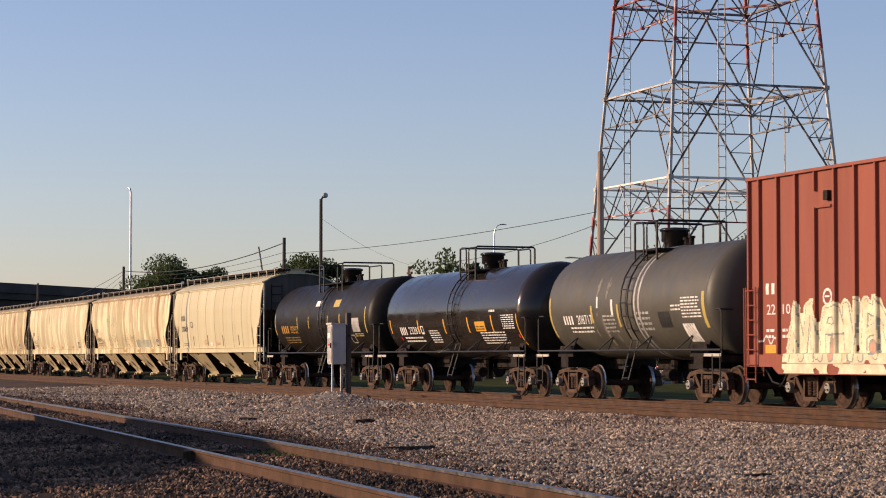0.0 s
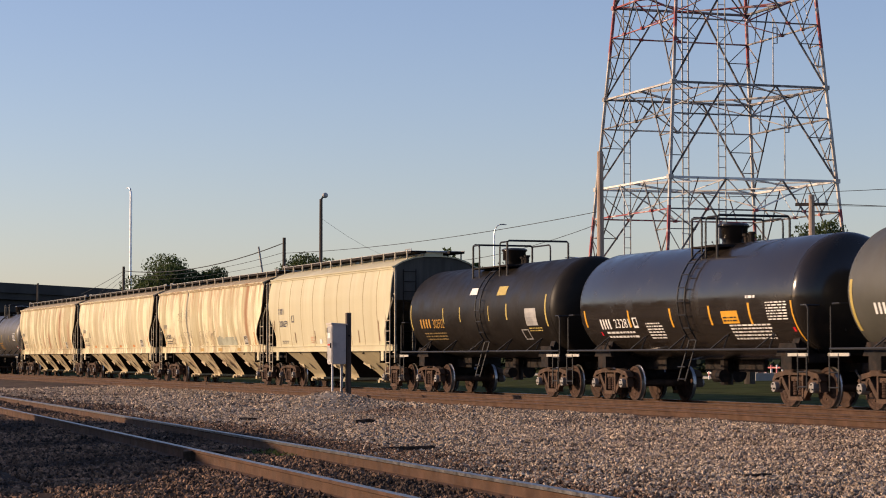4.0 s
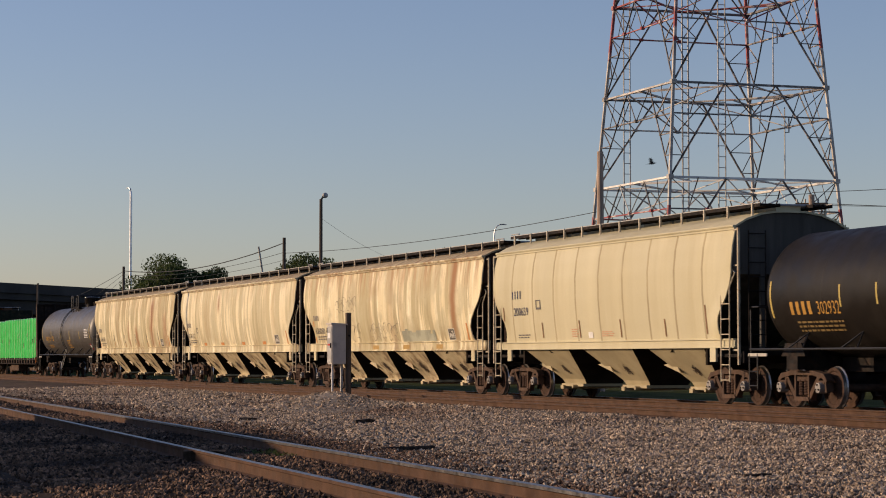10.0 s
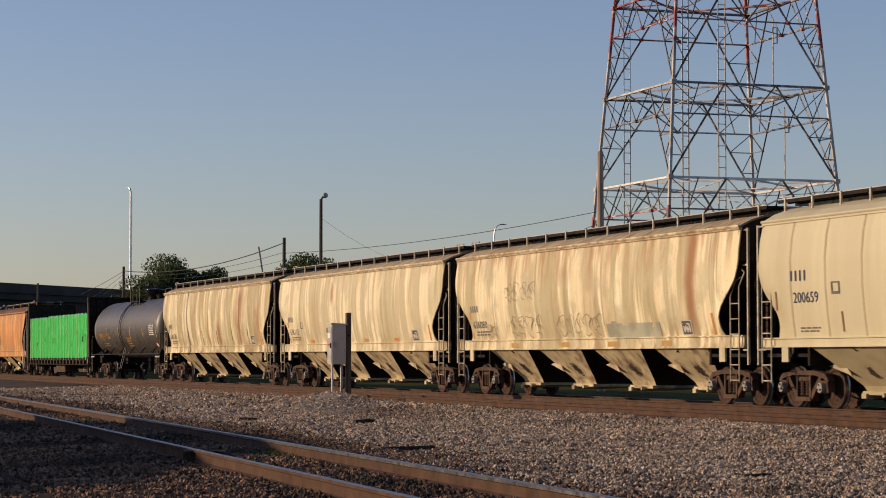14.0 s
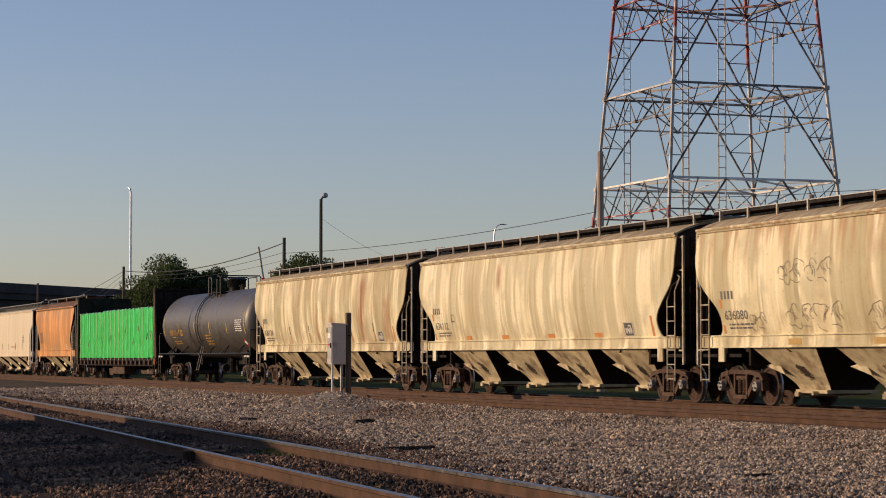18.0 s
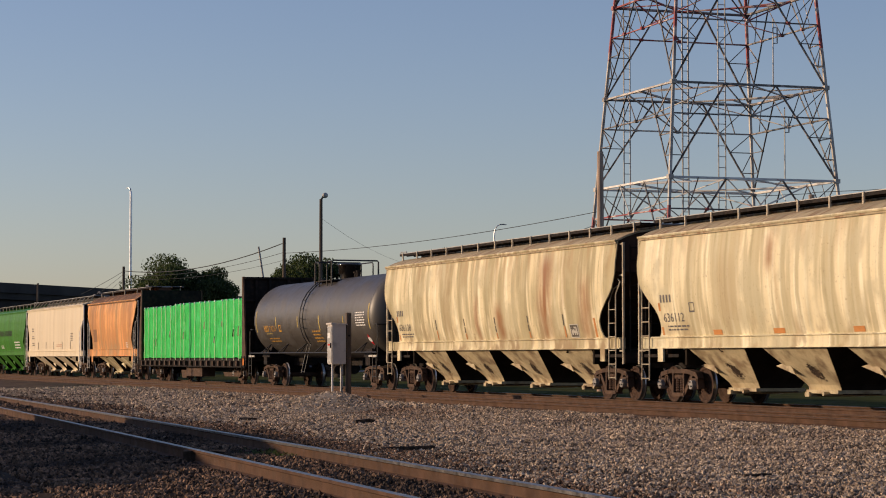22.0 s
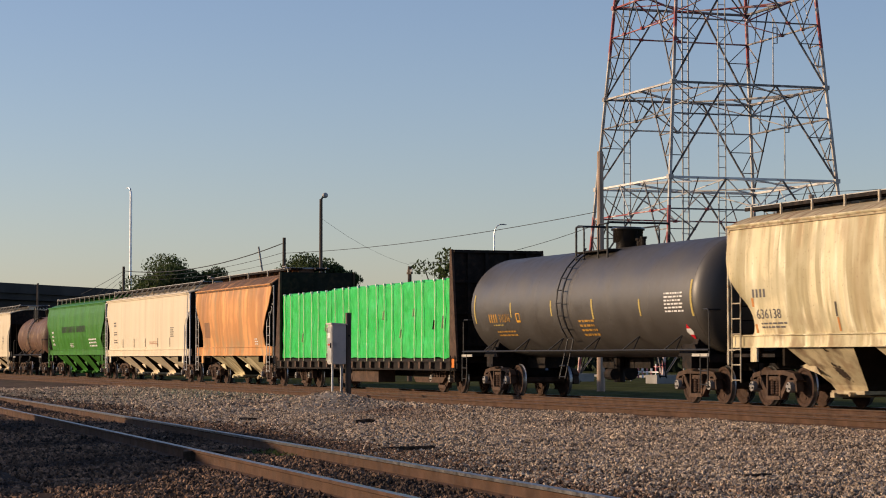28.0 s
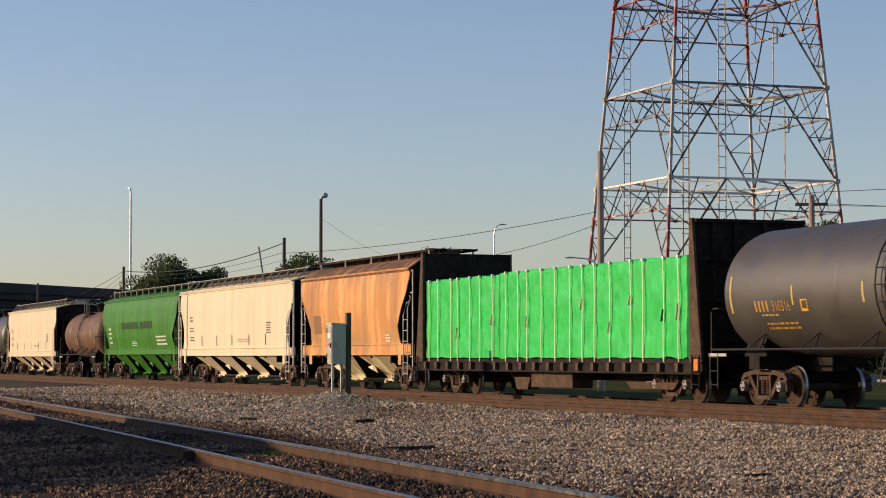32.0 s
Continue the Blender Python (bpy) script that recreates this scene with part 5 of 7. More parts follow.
# ---- lattice tower ----
def lattice_tower(cx, cy, half, zmid, rate, turn, levels, top):
    """Square tower; each storey of a face has a belt at its top, a rail a third below it, two long braces from the feet
    to the thirds of the belt, and lesser struts between each brace and its leg."""
    tw = thing("lattice_tower", "tall square lattice tower in faded red and white paint", "tower", pose(cx, cy, 0))
    dirs = [Vector((math.cos(radians(turn + 90 * k)), math.sin(radians(turn + 90 * k)), 0)) for k in range(4)]

    def at(k, z):
        return dirs[k % 4] * (half * (1 - rate * (z - zmid))) + Vector((0, 0, z))

    def paint(z):
        return M["white_steel"] if 10.7 < z < 20.6 else M["red_steel"]

    def member(name, a, b, w, mt):
        """An angle section: two thin flanges at right angles."""
        d = (b - a).normalized()
        side = d.cross(Vector((0, 0, 1)) if abs(d.z) < 0.95 else Vector((1, 0, 0))).normalized()
        up = side.cross(d)
        bm = B()
        for p, q in ((side, up), (up, side)):
            t = w * 0.14
            v = [bm.verts.new(e + p * m - q * (w / 2) + q * n) for e in (a, b) for m, n in ((-w / 2, 0), (w / 2, 0), (w / 2, t), (-w / 2, t))]
            for f in ((3, 2, 1, 0), (4, 5, 6, 7), (0, 1, 5, 4), (1, 2, 6, 5), (2, 3, 7, 6), (3, 0, 4, 7)):
                bm.faces.new([v[i] for i in f])
        return part(name, fixed(bm), mt, tw)

    def gusset(c, r, mt):
        bm = B()
        box(bm, c.x - r, c.x + r, c.y - r, c.y + r, c.z - r * 0.8, c.z + r * 0.8)
        part("gusset", bm, mt, tw)

    for k in range(4):
        for za, zb in zip(levels, levels[1:]):
            for f0, f1 in ((0.0, 0.42), (0.42, 0.70), (0.70, 1.0)):
                z0, z1 = za + (zb - za) * f0, za + (zb - za) * f1
                bm = B()
                bar(bm, at(k, z0), at(k, z1), 0.17, 0.17)
                part("leg", bm, paint((z0 + z1) / 2), tw)
            gusset(at(k, zb), 0.17, paint(zb - 0.3))
    for k in range(4):
        for za, zb in zip(levels, levels[1:]):
            a0, b0, a1, b1 = at(k, za), at(k + 1, za), at(k, zb), at(k + 1, zb)
            white = 10.7 < zb < 15
            belt = M["belt_steel"] if white else paint(zb)
            # webs, and belts and rails turned from the sun, are greyed as shade
            web = M["grey_steel"]
            member("belt", a1, b1, 0.15, belt if k == 3 or white else M["grey_steel"])
            zr = za + (zb - za) * 0.67
            la, lb = at(k, zr), at(k + 1, zr)
            rail_mt = paint(zr) if zr < 10.7 or zr > 20 or k == 2 else M["grey_steel"]
            member("rail", la, lb, 0.095, rail_mt if k in (2, 3) else M["grey_steel"])
            mid = (la + lb) / 2
            gusset(mid, 0.12, rail_mt)
            for q0, q1, leg_rail, f in ((a0, a1, la, 1 / 3), (b0, b1, lb, 2 / 3)):
                head = a1.lerp(b1, f)
                member("brace", q0, head, 0.10, web)
                on = [q0.lerp(head, h) for h in (0.23, 0.46, 0.67)]
                leg = [q0.lerp(q1, h) for h in (0.23, 0.46, 0.67)]
                for n in (0, 1):
                    member("strut", leg[n], on[n], 0.06, web)
                    member("strut", leg[n + 1], on[n], 0.06, web)
                member("strut", q1, on[2], 0.06, web)
                member("strut", mid, head, 0.07, web if not white else belt)
                member("strut", leg_rail.lerp(mid, 0.22), q1.lerp(head, 0.5), 0.055, web)
                gusset(on[2], 0.11, rail_mt)
                gusset(on[1], 0.07, web)
    # level bracing inside each belt and rail
    for za, z in zip(levels, levels[1:]):
        mt = M["belt_steel"] if 10.7 < z < 15 else M["white_steel"] if z < 21 else M["red_steel"]
        for k in range(4):
            m0, m1 = (at(k, z) + at(k + 1, z)) / 2, (at(k + 1, z) + at(k + 2, z)) / 2
            member("plan_brace", m0, m1, 0.11, mt)
            member("plan_brace", at(k + 1, z), (m0 + m1) / 2, 0.085, mt)
            member("plan_brace", at(k, z).lerp(at(k + 1, z), 1 / 3), m0.lerp(m1, 0.5), 0.07, mt)
            zr = za + (z - za) * 0.67
            member("plan_brace", (at(k, zr) + at(k + 1, zr)) / 2, at(k + 1, z).lerp(at(k + 2, z), 1 / 3), 0.075, mt)
    # cable ladders that climb inside
    for x, y, w, r in ((-0.2, -1.9, 0.42, 0.05), (1.2, 0.0, 0.50, 0.04), (-5.5, -3.6, 0.45, 0.04)):
        bm = B()
        bar(bm, (x, y - w / 2, -0.4), (x, y - w / 2, top), r * 1.6)
        bar(bm, (x, y + w / 2, -0.4), (x, y + w / 2, top), r * 1.6)
        for j in range(int(top / 0.7)):
            bar(bm, (x, y - w / 2, j * 0.7), (x, y + w / 2, j * 0.7), 0.045)
        part("cable_ladder", bm, M["galv"], tw)
    for x, y, z in ((3.0, 2.75, 18.2), (4.0, 3.0, 12.4)):
        bm = B()
        rod(bm, [(x, y, z), (x, y, z + 4.6)], 0.045, 6)
        rod(bm, [(x, y, z + 3.0), (x + 0.1, y + 0.25, z + 3.0), (x + 0.1, y + 0.25, z + 4.0), (x, y, z + 4.0)], 0.05, 6)
        part("whip_antenna", bm, M["galv"], tw)
    for k in range(4):
        bm = B()
        c = at(k, -0.1)
        box(bm, c.x - 0.8, c.x + 0.8, c.y - 0.8, c.y + 0.8, -0.6, 0.1)
        part("footing", bm, M["concrete"], tw)
    return tw


lattice_tower(-130.78, 66.0, 7.49, 18.1, 0.01459, -45.84, [-0.1, 6.3, 12.23, 18.17, 24.2, 30.2], 29.5)


# ---- poles, lamps and wires ----
def utility_pole(x, y, top, r, label, arm=0.0, mt="wood_pole", arm_turn=0.0):
    p = thing("utility_pole", label, "utility pole", pose(x, y, -0.5))
    bm = B()
    rod(bm, [(0, 0, 0), (0, 0, top * 0.5), (0, 0, top + 0.5)], r * 1.15, 12, r * 0.85)
    part("shaft", bm, M[mt], p)
    if arm:
        bm = B()
        d = Vector((math.cos(arm_turn), math.sin(arm_turn), 0)) * arm
        bar(bm, -d + Vector((0, 0, top + 0.05)), d + Vector((0, 0, top + 0.05)), 0.12, 0.14)
        part("crossarm", bm, M["wood_pole"], p)
        for f in (-0.9, -0.4, 0.4, 0.9):
            bm = B()
            q = d * f + Vector((0, 0, top + 0.12))
            rod(bm, [q, q + Vector((0, 0, 0.18))], 0.05, 6)
            part("insulator", bm, M["galv"], p)
    return p


utility_pole(-95.9, 42.54, 10.7, 0.17, "tall sunlit timber utility pole beside the tower", mt="pole_pale")
utility_pole(-107.74, 13.81, 8.6, 0.085, "slim timber pole on the near side of the tracks")
pl = utility_pole(-114.76, 34.72, 9.55, 0.10, "slim dark pole with a floodlight on top")
bm = B()
rod(bm, [(0, 0, 10.0), (0.05, 0.12, 10.2)], 0.05, 8)
part("bracket", bm, M["steel_dark"], pl)
bm = B()
lathe(bm, [(-0.18, 0.06), (-0.12, 0.13), (0.05, 0.15), (0.13, 0.13), (0.16, 0.05)], False, 14, centre=(0.22, 10.25))
part("floodlight", fixed(bm), M["galv"], pl, "grey round floodlight head")
utility_pole(-144.41, 41.15, 9.1, 0.13, "dark timber utility pole with wires")
utility_pole(-141.66, 49.01, 7.2, 0.15, "short dark timber utility pole", 0.45)
utility_pole(-187.62, 39.48, 8.8, 0.13, "dark timber utility pole before the overpass")
utility_pole(-190.15, 32.72, 7.4, 0.10, "thin dark utility pole before the overpass")
utility_pole(-92.64, 51.8, 8.7, 0.16, "pale timber utility pole with a crossarm", 0.75, mt="pole_pale", arm_turn=1.0)
lean = thing("leaning_mast", "leaning grey steel mast with a fork top", "mast", pose(-154.9, 43.6, -0.4))
bm = B()
rod(bm, [(0.0, 0.0, 0.0), (0.1, -0.6, 4.6), (0.2, -1.4, 9.4)], 0.10, 8, 0.07)
part("shaft", bm, M["galv"], lean)
bm = B()
rod(bm, [(0.1, -0.6, 4.8), (0.2, -1.05, 7.2)], 0.12, 8)
part("sleeve", bm, M["redmark"], lean)


def street_lamp(x, y, top, reach, turn, label, r=0.11, bend=0.8):
    p = thing("street_lamp", label, "street lamp", pose(x, y, -0.4, 0, 0, turn))
    z = top + 0.4
    bm = B()
    pts = [(0, 0, 0), (0, 0, z * 0.5), (0, 0, z - 1.0)]
    for k in range(1, 6):
        a = math.pi / 2 * k / 5
        pts.append(((1 - math.cos(a)) * bend, 0, z - 1.0 + math.sin(a) * 0.9))
    pts.append((reach, 0, z - 0.05))
    rod(bm, pts, r, 10, r * 0.55)
    part("pole", bm, M["pole_white"], p)
    bm = B()
    prism(bm, [(reach - 0.1, z - 0.09), (reach + 0.42, z - 0.09), (reach + 0.45, z - 0.05), (reach + 0.2, z + 0.0), (reach - 0.1, z - 0.02)], -0.08, 0.08, axis="y")
    part("lamp_head", fixed(bm), M["galv"], p)
    return p


street_lamp(-258.09, 55.1, 20.9, 0.5, 200, "tall pale steel street lamp behind the overpass", 0.17, 0.35)
street_lamp(-158.19, 61.45, 11.2, 0.5, 70, "pale steel street lamp with a curved arm", 0.065, 0.35)
street_lamp(-109.7, 48.6, 6.5, 1.4, 240, "short grey street lamp with a curved arm", 0.07)


def wire(name, a, b, sag, r, label):
    bm = B()
    a, b = Vector(a), Vector(b)
    pts = []
    for k in range(13):
        f = k / 12
        pts.append(a.lerp(b, f) - Vector((0, 0, sag * 4 * f * (1 - f))))
    rod(bm, pts, r, 5)
    w = part(name, bm, M["cable"])
    return tagged(w, label, "cable")


WIRES = [((-95.9, 42.5, 7.92), (-144.4, 41.15, 8.07), 0.35, 0.017), ((-95.9, 42.5, 7.36), (-141.66, 49.0, 7.42), 0.55, 0.015),
         ((-144.4, 41.15, 8.76), (-187.6, 39.5, 8.43), 0.75, 0.035), ((-144.4, 41.15, 8.13), (-187.6, 39.5, 8.1), 0.55, 0.016), ((-144.4, 41.15, 7.6), (-187.6, 39.5, 7.8), 0.5, 0.012),
         ((-187.6, 39.5, 8.43), (-230.8, 44.2, 7.7), 0.1, 0.022), ((-187.6, 39.5, 8.2), (-230.6, 45.2, 7.3), 0.1, 0.016), ((-187.6, 39.5, 7.8), (-230.6, 45.6, 7.1), 0.1, 0.012),
         ((-95.9, 42.5, 8.6), (-92.6, 51.8, 8.75), 0.1, 0.015), ((-92.6, 51.8, 8.8), (-60.0, 66.0, 9.6), 0.4, 0.015), ((-92.6, 51.8, 8.2), (-50.0, 62.0, 6.4), 0.3, 0.015),
         ((-92.6, 51.8, 8.3), (-50.0, 70.0, 5.6), 0.3, 0.015), ((-114.8, 34.8, 8.5), (-141.66, 49.0, 7.3), 0.3, 0.007), ((-141.66, 49.0, 7.0), (-120.0, 60.0, 4.5), 0.3, 0.012)]
for a, b, sag, r in WIRES:
    wire("overhead_wire", a, b, sag, r, "thick black sagging overhead cable between poles" if r > 0.02 else "thin black overhead wire between poles")

# ---- road overpass in the distance ----
over = thing("road_overpass", "dark concrete and steel road overpass in the distance", "bridge", kind="structure")
oa, ob_ = Vector((-241.6, 37.5, 0)), Vector((-282.1, 72.7, 0))
od = (ob_ - oa).normalized()
on = Vector((-od.y, od.x, 0))
if on.x > 0:
    on = -on
start, end = oa - od * 120, oa + od * 190


def over_box(name, f0, f1, d0, d1, z0, z1, mt):
    bm = B()
    p = [start.lerp(end, f0) + on * d0, start.lerp(end, f1) + on * d0, start.lerp(end, f1) + on * d1, start.lerp(end, f0) + on * d1]
    lo = [bm.verts.new((q.x, q.y, z0)) for q in p]
    hi = [bm.verts.new((q.x, q.y, z1)) for q in p]
    for i in range(4):
        bm.faces.new((lo[i], lo[(i + 1) % 4], hi[(i + 1) % 4], hi[i]))
    bm.faces.new(lo[::-1])
    bm.faces.new(hi)
    return part(name, fixed(bm), mt, over)


over_box("parapet", 0, 1, 0.0, 0.35, 8.1, 9.15, M["bridge"])
over_box("deck", 0, 1, 0.3, 13.0, 7.4, 8.1, M["bridge"])
over_box("girder", 0, 1, 0.9, 1.3, 5.9, 7.4, M["bridge"])
over_box("girder", 0, 1, 4.9, 5.3, 5.9, 7.4, M["bridge"])
over_box("far_parapet", 0, 1, 12.7, 13.0, 8.1, 9.15, M["bridge"])
for k in range(12):
    f = (k + 0.5) / 12
    over_box("pier", f - 0.002, f + 0.002, 1.0, 2.2, -0.5, 5.9, M["concrete"])
    over_box("pier", f - 0.002, f + 0.002, 9.0, 10.2, -0.5, 5.9, M["concrete"])
over_box("abutment", 0.0, 1.0, 14.0, 15.0, -0.5, 7.0, M["bridge"])


# ---- trees ----
def tree(x, y, height, spread, seed, label, clumps=26, leaves=130, low=0.35, size=0.34, loose=1.0):
    rt = np.random.RandomState(seed)
    t = thing("tree", label, "tree", pose(x, y, -0.45))
    bm = B()
    rod(bm, [(0, 0, 0), (0.1, 0.05, height * 0.3), (0.0, 0.1, height * 0.62)], height * 0.032, 9, height * 0.012)
    part("trunk", bm, M["bark"], t)
    pts = []
    for k in range(clumps):
        v = rt.normal(size=3)
        v = v / np.linalg.norm(v) * rt.uniform(0.35, 1.0) ** 0.45
        c = Vector((v[0] * spread * 0.40, v[1] * spread * 0.40, height * ((0.93 + low) / 2 + v[2] * (0.93 - low) / 2 * 0.86)))
        pts.append(c)
        if k < 12:
            bm = B()
            rod(bm, [(0.05, 0.05, height * (0.2 + 0.4 * rt.uniform())), c * 0.5 + Vector((0, 0, height * 0.18)), c], height * 0.011, 6, height * 0.003)
            part("limb", bm, M["bark"], t)
    nv = []
    for c in pts:
        cr = spread * rt.uniform(0.10, 0.19)
        for _ in range(leaves):
            d = rt.normal(size=3)
            d /= np.linalg.norm(d)
            p = np.array(c) + d * cr * rt.uniform(0.25, 1.0) ** 0.5 * np.array((1, 1, 0.72)) * loose
            m = np.array(Euler(rt.uniform(0, 6.28, 3)).to_matrix())
            s = size * rt.uniform(0.5, 1.1)
            q = np.array([(-s, 0, 0), (0, -s * 0.45, s * 0.1), (s, 0, 0), (0, s * 0.45, s * 0.1)]) @ m.T
            nv.append(q + p)
    vs = np.concatenate(nv)
    me = bpy.data.meshes.new("crown")
    me.from_pydata(vs.tolist(), [], [(4 * i, 4 * i + 1, 4 * i + 2, 4 * i + 3) for i in range(len(nv))])
    me.materials.append(M["leaf"])
    cr = new("crown", me)
    cr.parent = t
    return t


tree(-206.5, 47.5, 11.5, 7.6, 1, "round leafy green tree beyond the railway", 60, 520, 0.3, 0.17, 1.35)
tree(-204.0, 51.2, 11.0, 5.3, 2, "round leafy green tree beyond the railway", 40, 520, 0.3, 0.17, 1.35)
tree(-208.0, 45.0, 9.3, 5.1, 3, "small leafy green tree beyond the railway", 34, 460, 0.25, 0.17, 1.35)
tree(-172.7, 50.9, 10.9, 6.0, 4, "leafy green tree behind the utility poles", 46, 480, 0.3, 0.15, 1.35)
tree(-171.0, 53.2, 9.8, 3.7, 5, "leafy green tree behind the utility poles", 24, 460, 0.3, 0.15, 1.35)
tree(-154.91, 56.3, 10.2, 4.1, 6, "thin leafy tree with open branches", 13, 80, 0.6, 0.20, 1.5)
tree(-153.6, 58.4, 9.2, 3.7, 7, "thin leafy tree with open branches", 20, 160, 0.45, 0.20, 1.2)
tree(-120.45, 63.1, 10.4, 1.8, 8, "slim leafy tree behind the tower's legs", 30, 34, 0.25, 0.14, 2.0)
tree(-101.36, 57.1, 9.5, 3.2, 9, "leafy green tree beside the tower", 34, 260, 0.35, 0.13, 1.7)

# ---- road, kerb, fence and hedge beyond the railway ----
bm = B()
box(bm, -420, 60, 78.0, 88.0, -0.5, -0.405)
tagged(part("road", bm, M["asphalt"]), "grey asphalt street beyond the grass", "road", kind="structure")
bm = B()
box(bm, -420, 60, 76.2, 78.0, -0.5, -0.27)
tagged(part("pavement", bm, M["concrete"]), "pale concrete kerb and pavement beside the street", "pavement", kind="structure")
M["hedge"] = mat("dark_hedge", (0.03, 0.05, 0.02), 0.95, vary=0.5, size=0.5, grain=6, bump=1.0)
verts, faces = [], []
rh = np.random.RandomState(3)
for i in range(9000):
    x = rh.uniform(-560, 40)
    y = 104 + rh.uniform(0, 4)
    z = rh.uniform(-0.4, 3.0) * (0.8 + 0.25 * math.sin(x * 0.07))
    s = rh.uniform(0.5, 1.1)
    m = np.array(Euler(rh.uniform(0, 6.28, 3)).to_matrix())
    q = np.array([(-s, 0, 0), (0, -s * 0.5, 0), (s, 0, 0), (0, s * 0.5, 0)]) @ m.T + (x, y, z)
    faces.append(tuple(len(verts) + k for k in range(4)))
    verts += q.tolist()
me = bpy.data.meshes.new("hedge")
me.from_pydata(verts, [], faces)
me.materials.append(M["hedge"])
tagged(new("hedge", me), "long dark green hedge along the far street", "hedge", kind="stuff")
bm = B()
box(bm, -560, 40, 107.5, 108.0, -0.5, 2.6)
tagged(part("far_wall", bm, M["hedge"]), "dark low wall behind the far hedge", "wall", kind="structure")
FENCE_X = (-160.5, -147.5, -141.3)
fence = thing("barrier_fence", "low red and white barrier with posts beside the street", "fence")
for x0 in FENCE_X:
    for k in range(7):
        bm = B()
        for j in range(4):
            box(bm, -0.055, 0.055, -0.055, 0.055, -0.42 + j * 0.27, -0.42 + (j + 1) * 0.27, (j + k) % 2)
        part("post", bm, [M["white"], M["pale_red"]], fence).matrix_basis = pose(x0 + k * 0.8, 74.0, 0)
    for z in (0.0, 0.42):
        bm = B()
        box(bm, x0 - 0.3, x0 + 5.1, 73.96, 74.04, z, z + 0.10)
        part("rail", bm, M["pale_red"] if z else M["white"], fence)

# ---- clutter on the ballast ----
def chunk(x, y, lx, ly, lz, turn, label, mt, category):
    t = B()
    box(t, -lx / 2, lx / 2, -ly / 2, ly / 2, 0, lz)
    bmesh.ops.subdivide_edges(t, edges=t.edges[:], cuts=3)
    for v in t.verts:
        v.co += Vector(noise.noise_vector(v.co * 7.0 + Vector((x, y, 0)))) * 0.03
    o = part("timber_piece" if mt == "tie" else "scrap", t, M[mt])
    o.matrix_basis = pose(x, y, ballast_height(x, y) - 0.01, 0, 0, turn)
    return tagged(o, label, category)


chunk(-31.95, 11.0, 1.15, 0.16, 0.09, 118, "dark broken length of old timber on ballast", "tie", "timber")
chunk(-45.4, 14.7, 0.4, 0.14, 0.09, 95, "short dark piece of timber on ballast", "tie", "timber")
chunk(-48.5, 13.0, 0.35, 0.14, 0.08, 60, "short dark piece of timber on ballast", "tie", "timber")
chunk(-23.45, 12.37, 0.35, 0.06, 0.05, 90, "dark rusty bar lying on ballast", "tie", "timber")
chunk(-26.6, 6.6, 0.5, 0.22, 0.14, 75, "dark stub of timber beside the siding", "tie", "timber")
weeds = []
for i in range(150):
    a = rs2.uniform(0, 6.283)
    x, y = -28.3 + rs2.normal() * 0.5, 7.95 + rs2.normal() * 0.12
    h = rs2.uniform(0.04, 0.09)
    z = ballast_height(x, y) - 0.02
    dx, dy = math.cos(a) * 0.04, math.sin(a) * 0.04
    weeds.append([(x - dx, y - dy, z), (x + dx, y + dy, z), (x + dx * 2 + rs2.uniform(-.05, .05), y + dy * 2, z + h)])
me = bpy.data.meshes.new("weeds")
me.from_pydata([p for w in weeds for p in w], [], [(3 * i, 3 * i + 1, 3 * i + 2) for i in range(len(weeds))])
me.materials.append(M["leaf"])
tagged(new("weeds", me), "small green weeds between the siding rails", "weeds", kind="stuff")


# ---- birds ----
def bird(label):
    b = thing("bird", label, "bird")
    bm = B()
    lathe(bm, [(-0.12, 0.006), (-0.07, 0.022), (0.0, 0.038), (0.055, 0.032), (0.085, 0.022), (0.11, 0.022), (0.13, 0.009)], False, 10)
    part("body", bm, M["black"], b, smooth=True)
    bm = B()
    prism(bm, [(-0.20, -0.036), (-0.20, 0.036), (-0.10, 0.012), (-0.10, -0.012)], -0.004, 0.004, axis="z")
    part("tail", fixed(bm), M["black"], b)
    wings = []
    for s in (-1, 1):
        bm = B()
        prism(bm, [(0.055, 0.0), (0.036, s * 0.11), (-0.036, s * 0.22), (-0.06, s * 0.18), (-0.06, 0.0)], -0.004, 0.004, axis="z")
        w = part("wing", fixed(bm), M["black"], b)
        wings.append((w, s))
    return b, wings


BIRDS = [(bird("dark bird flying with spread wings"), [(-70.92, 23.16, 11.62), (3.4, 9.15, 1.9)], 9.0, 0.0), (bird("dark bird flying with beating wings"), [(-70.69, 24.4, 7.32), (2.76, 7.6, 0.35)], 9.0, 0.07)]

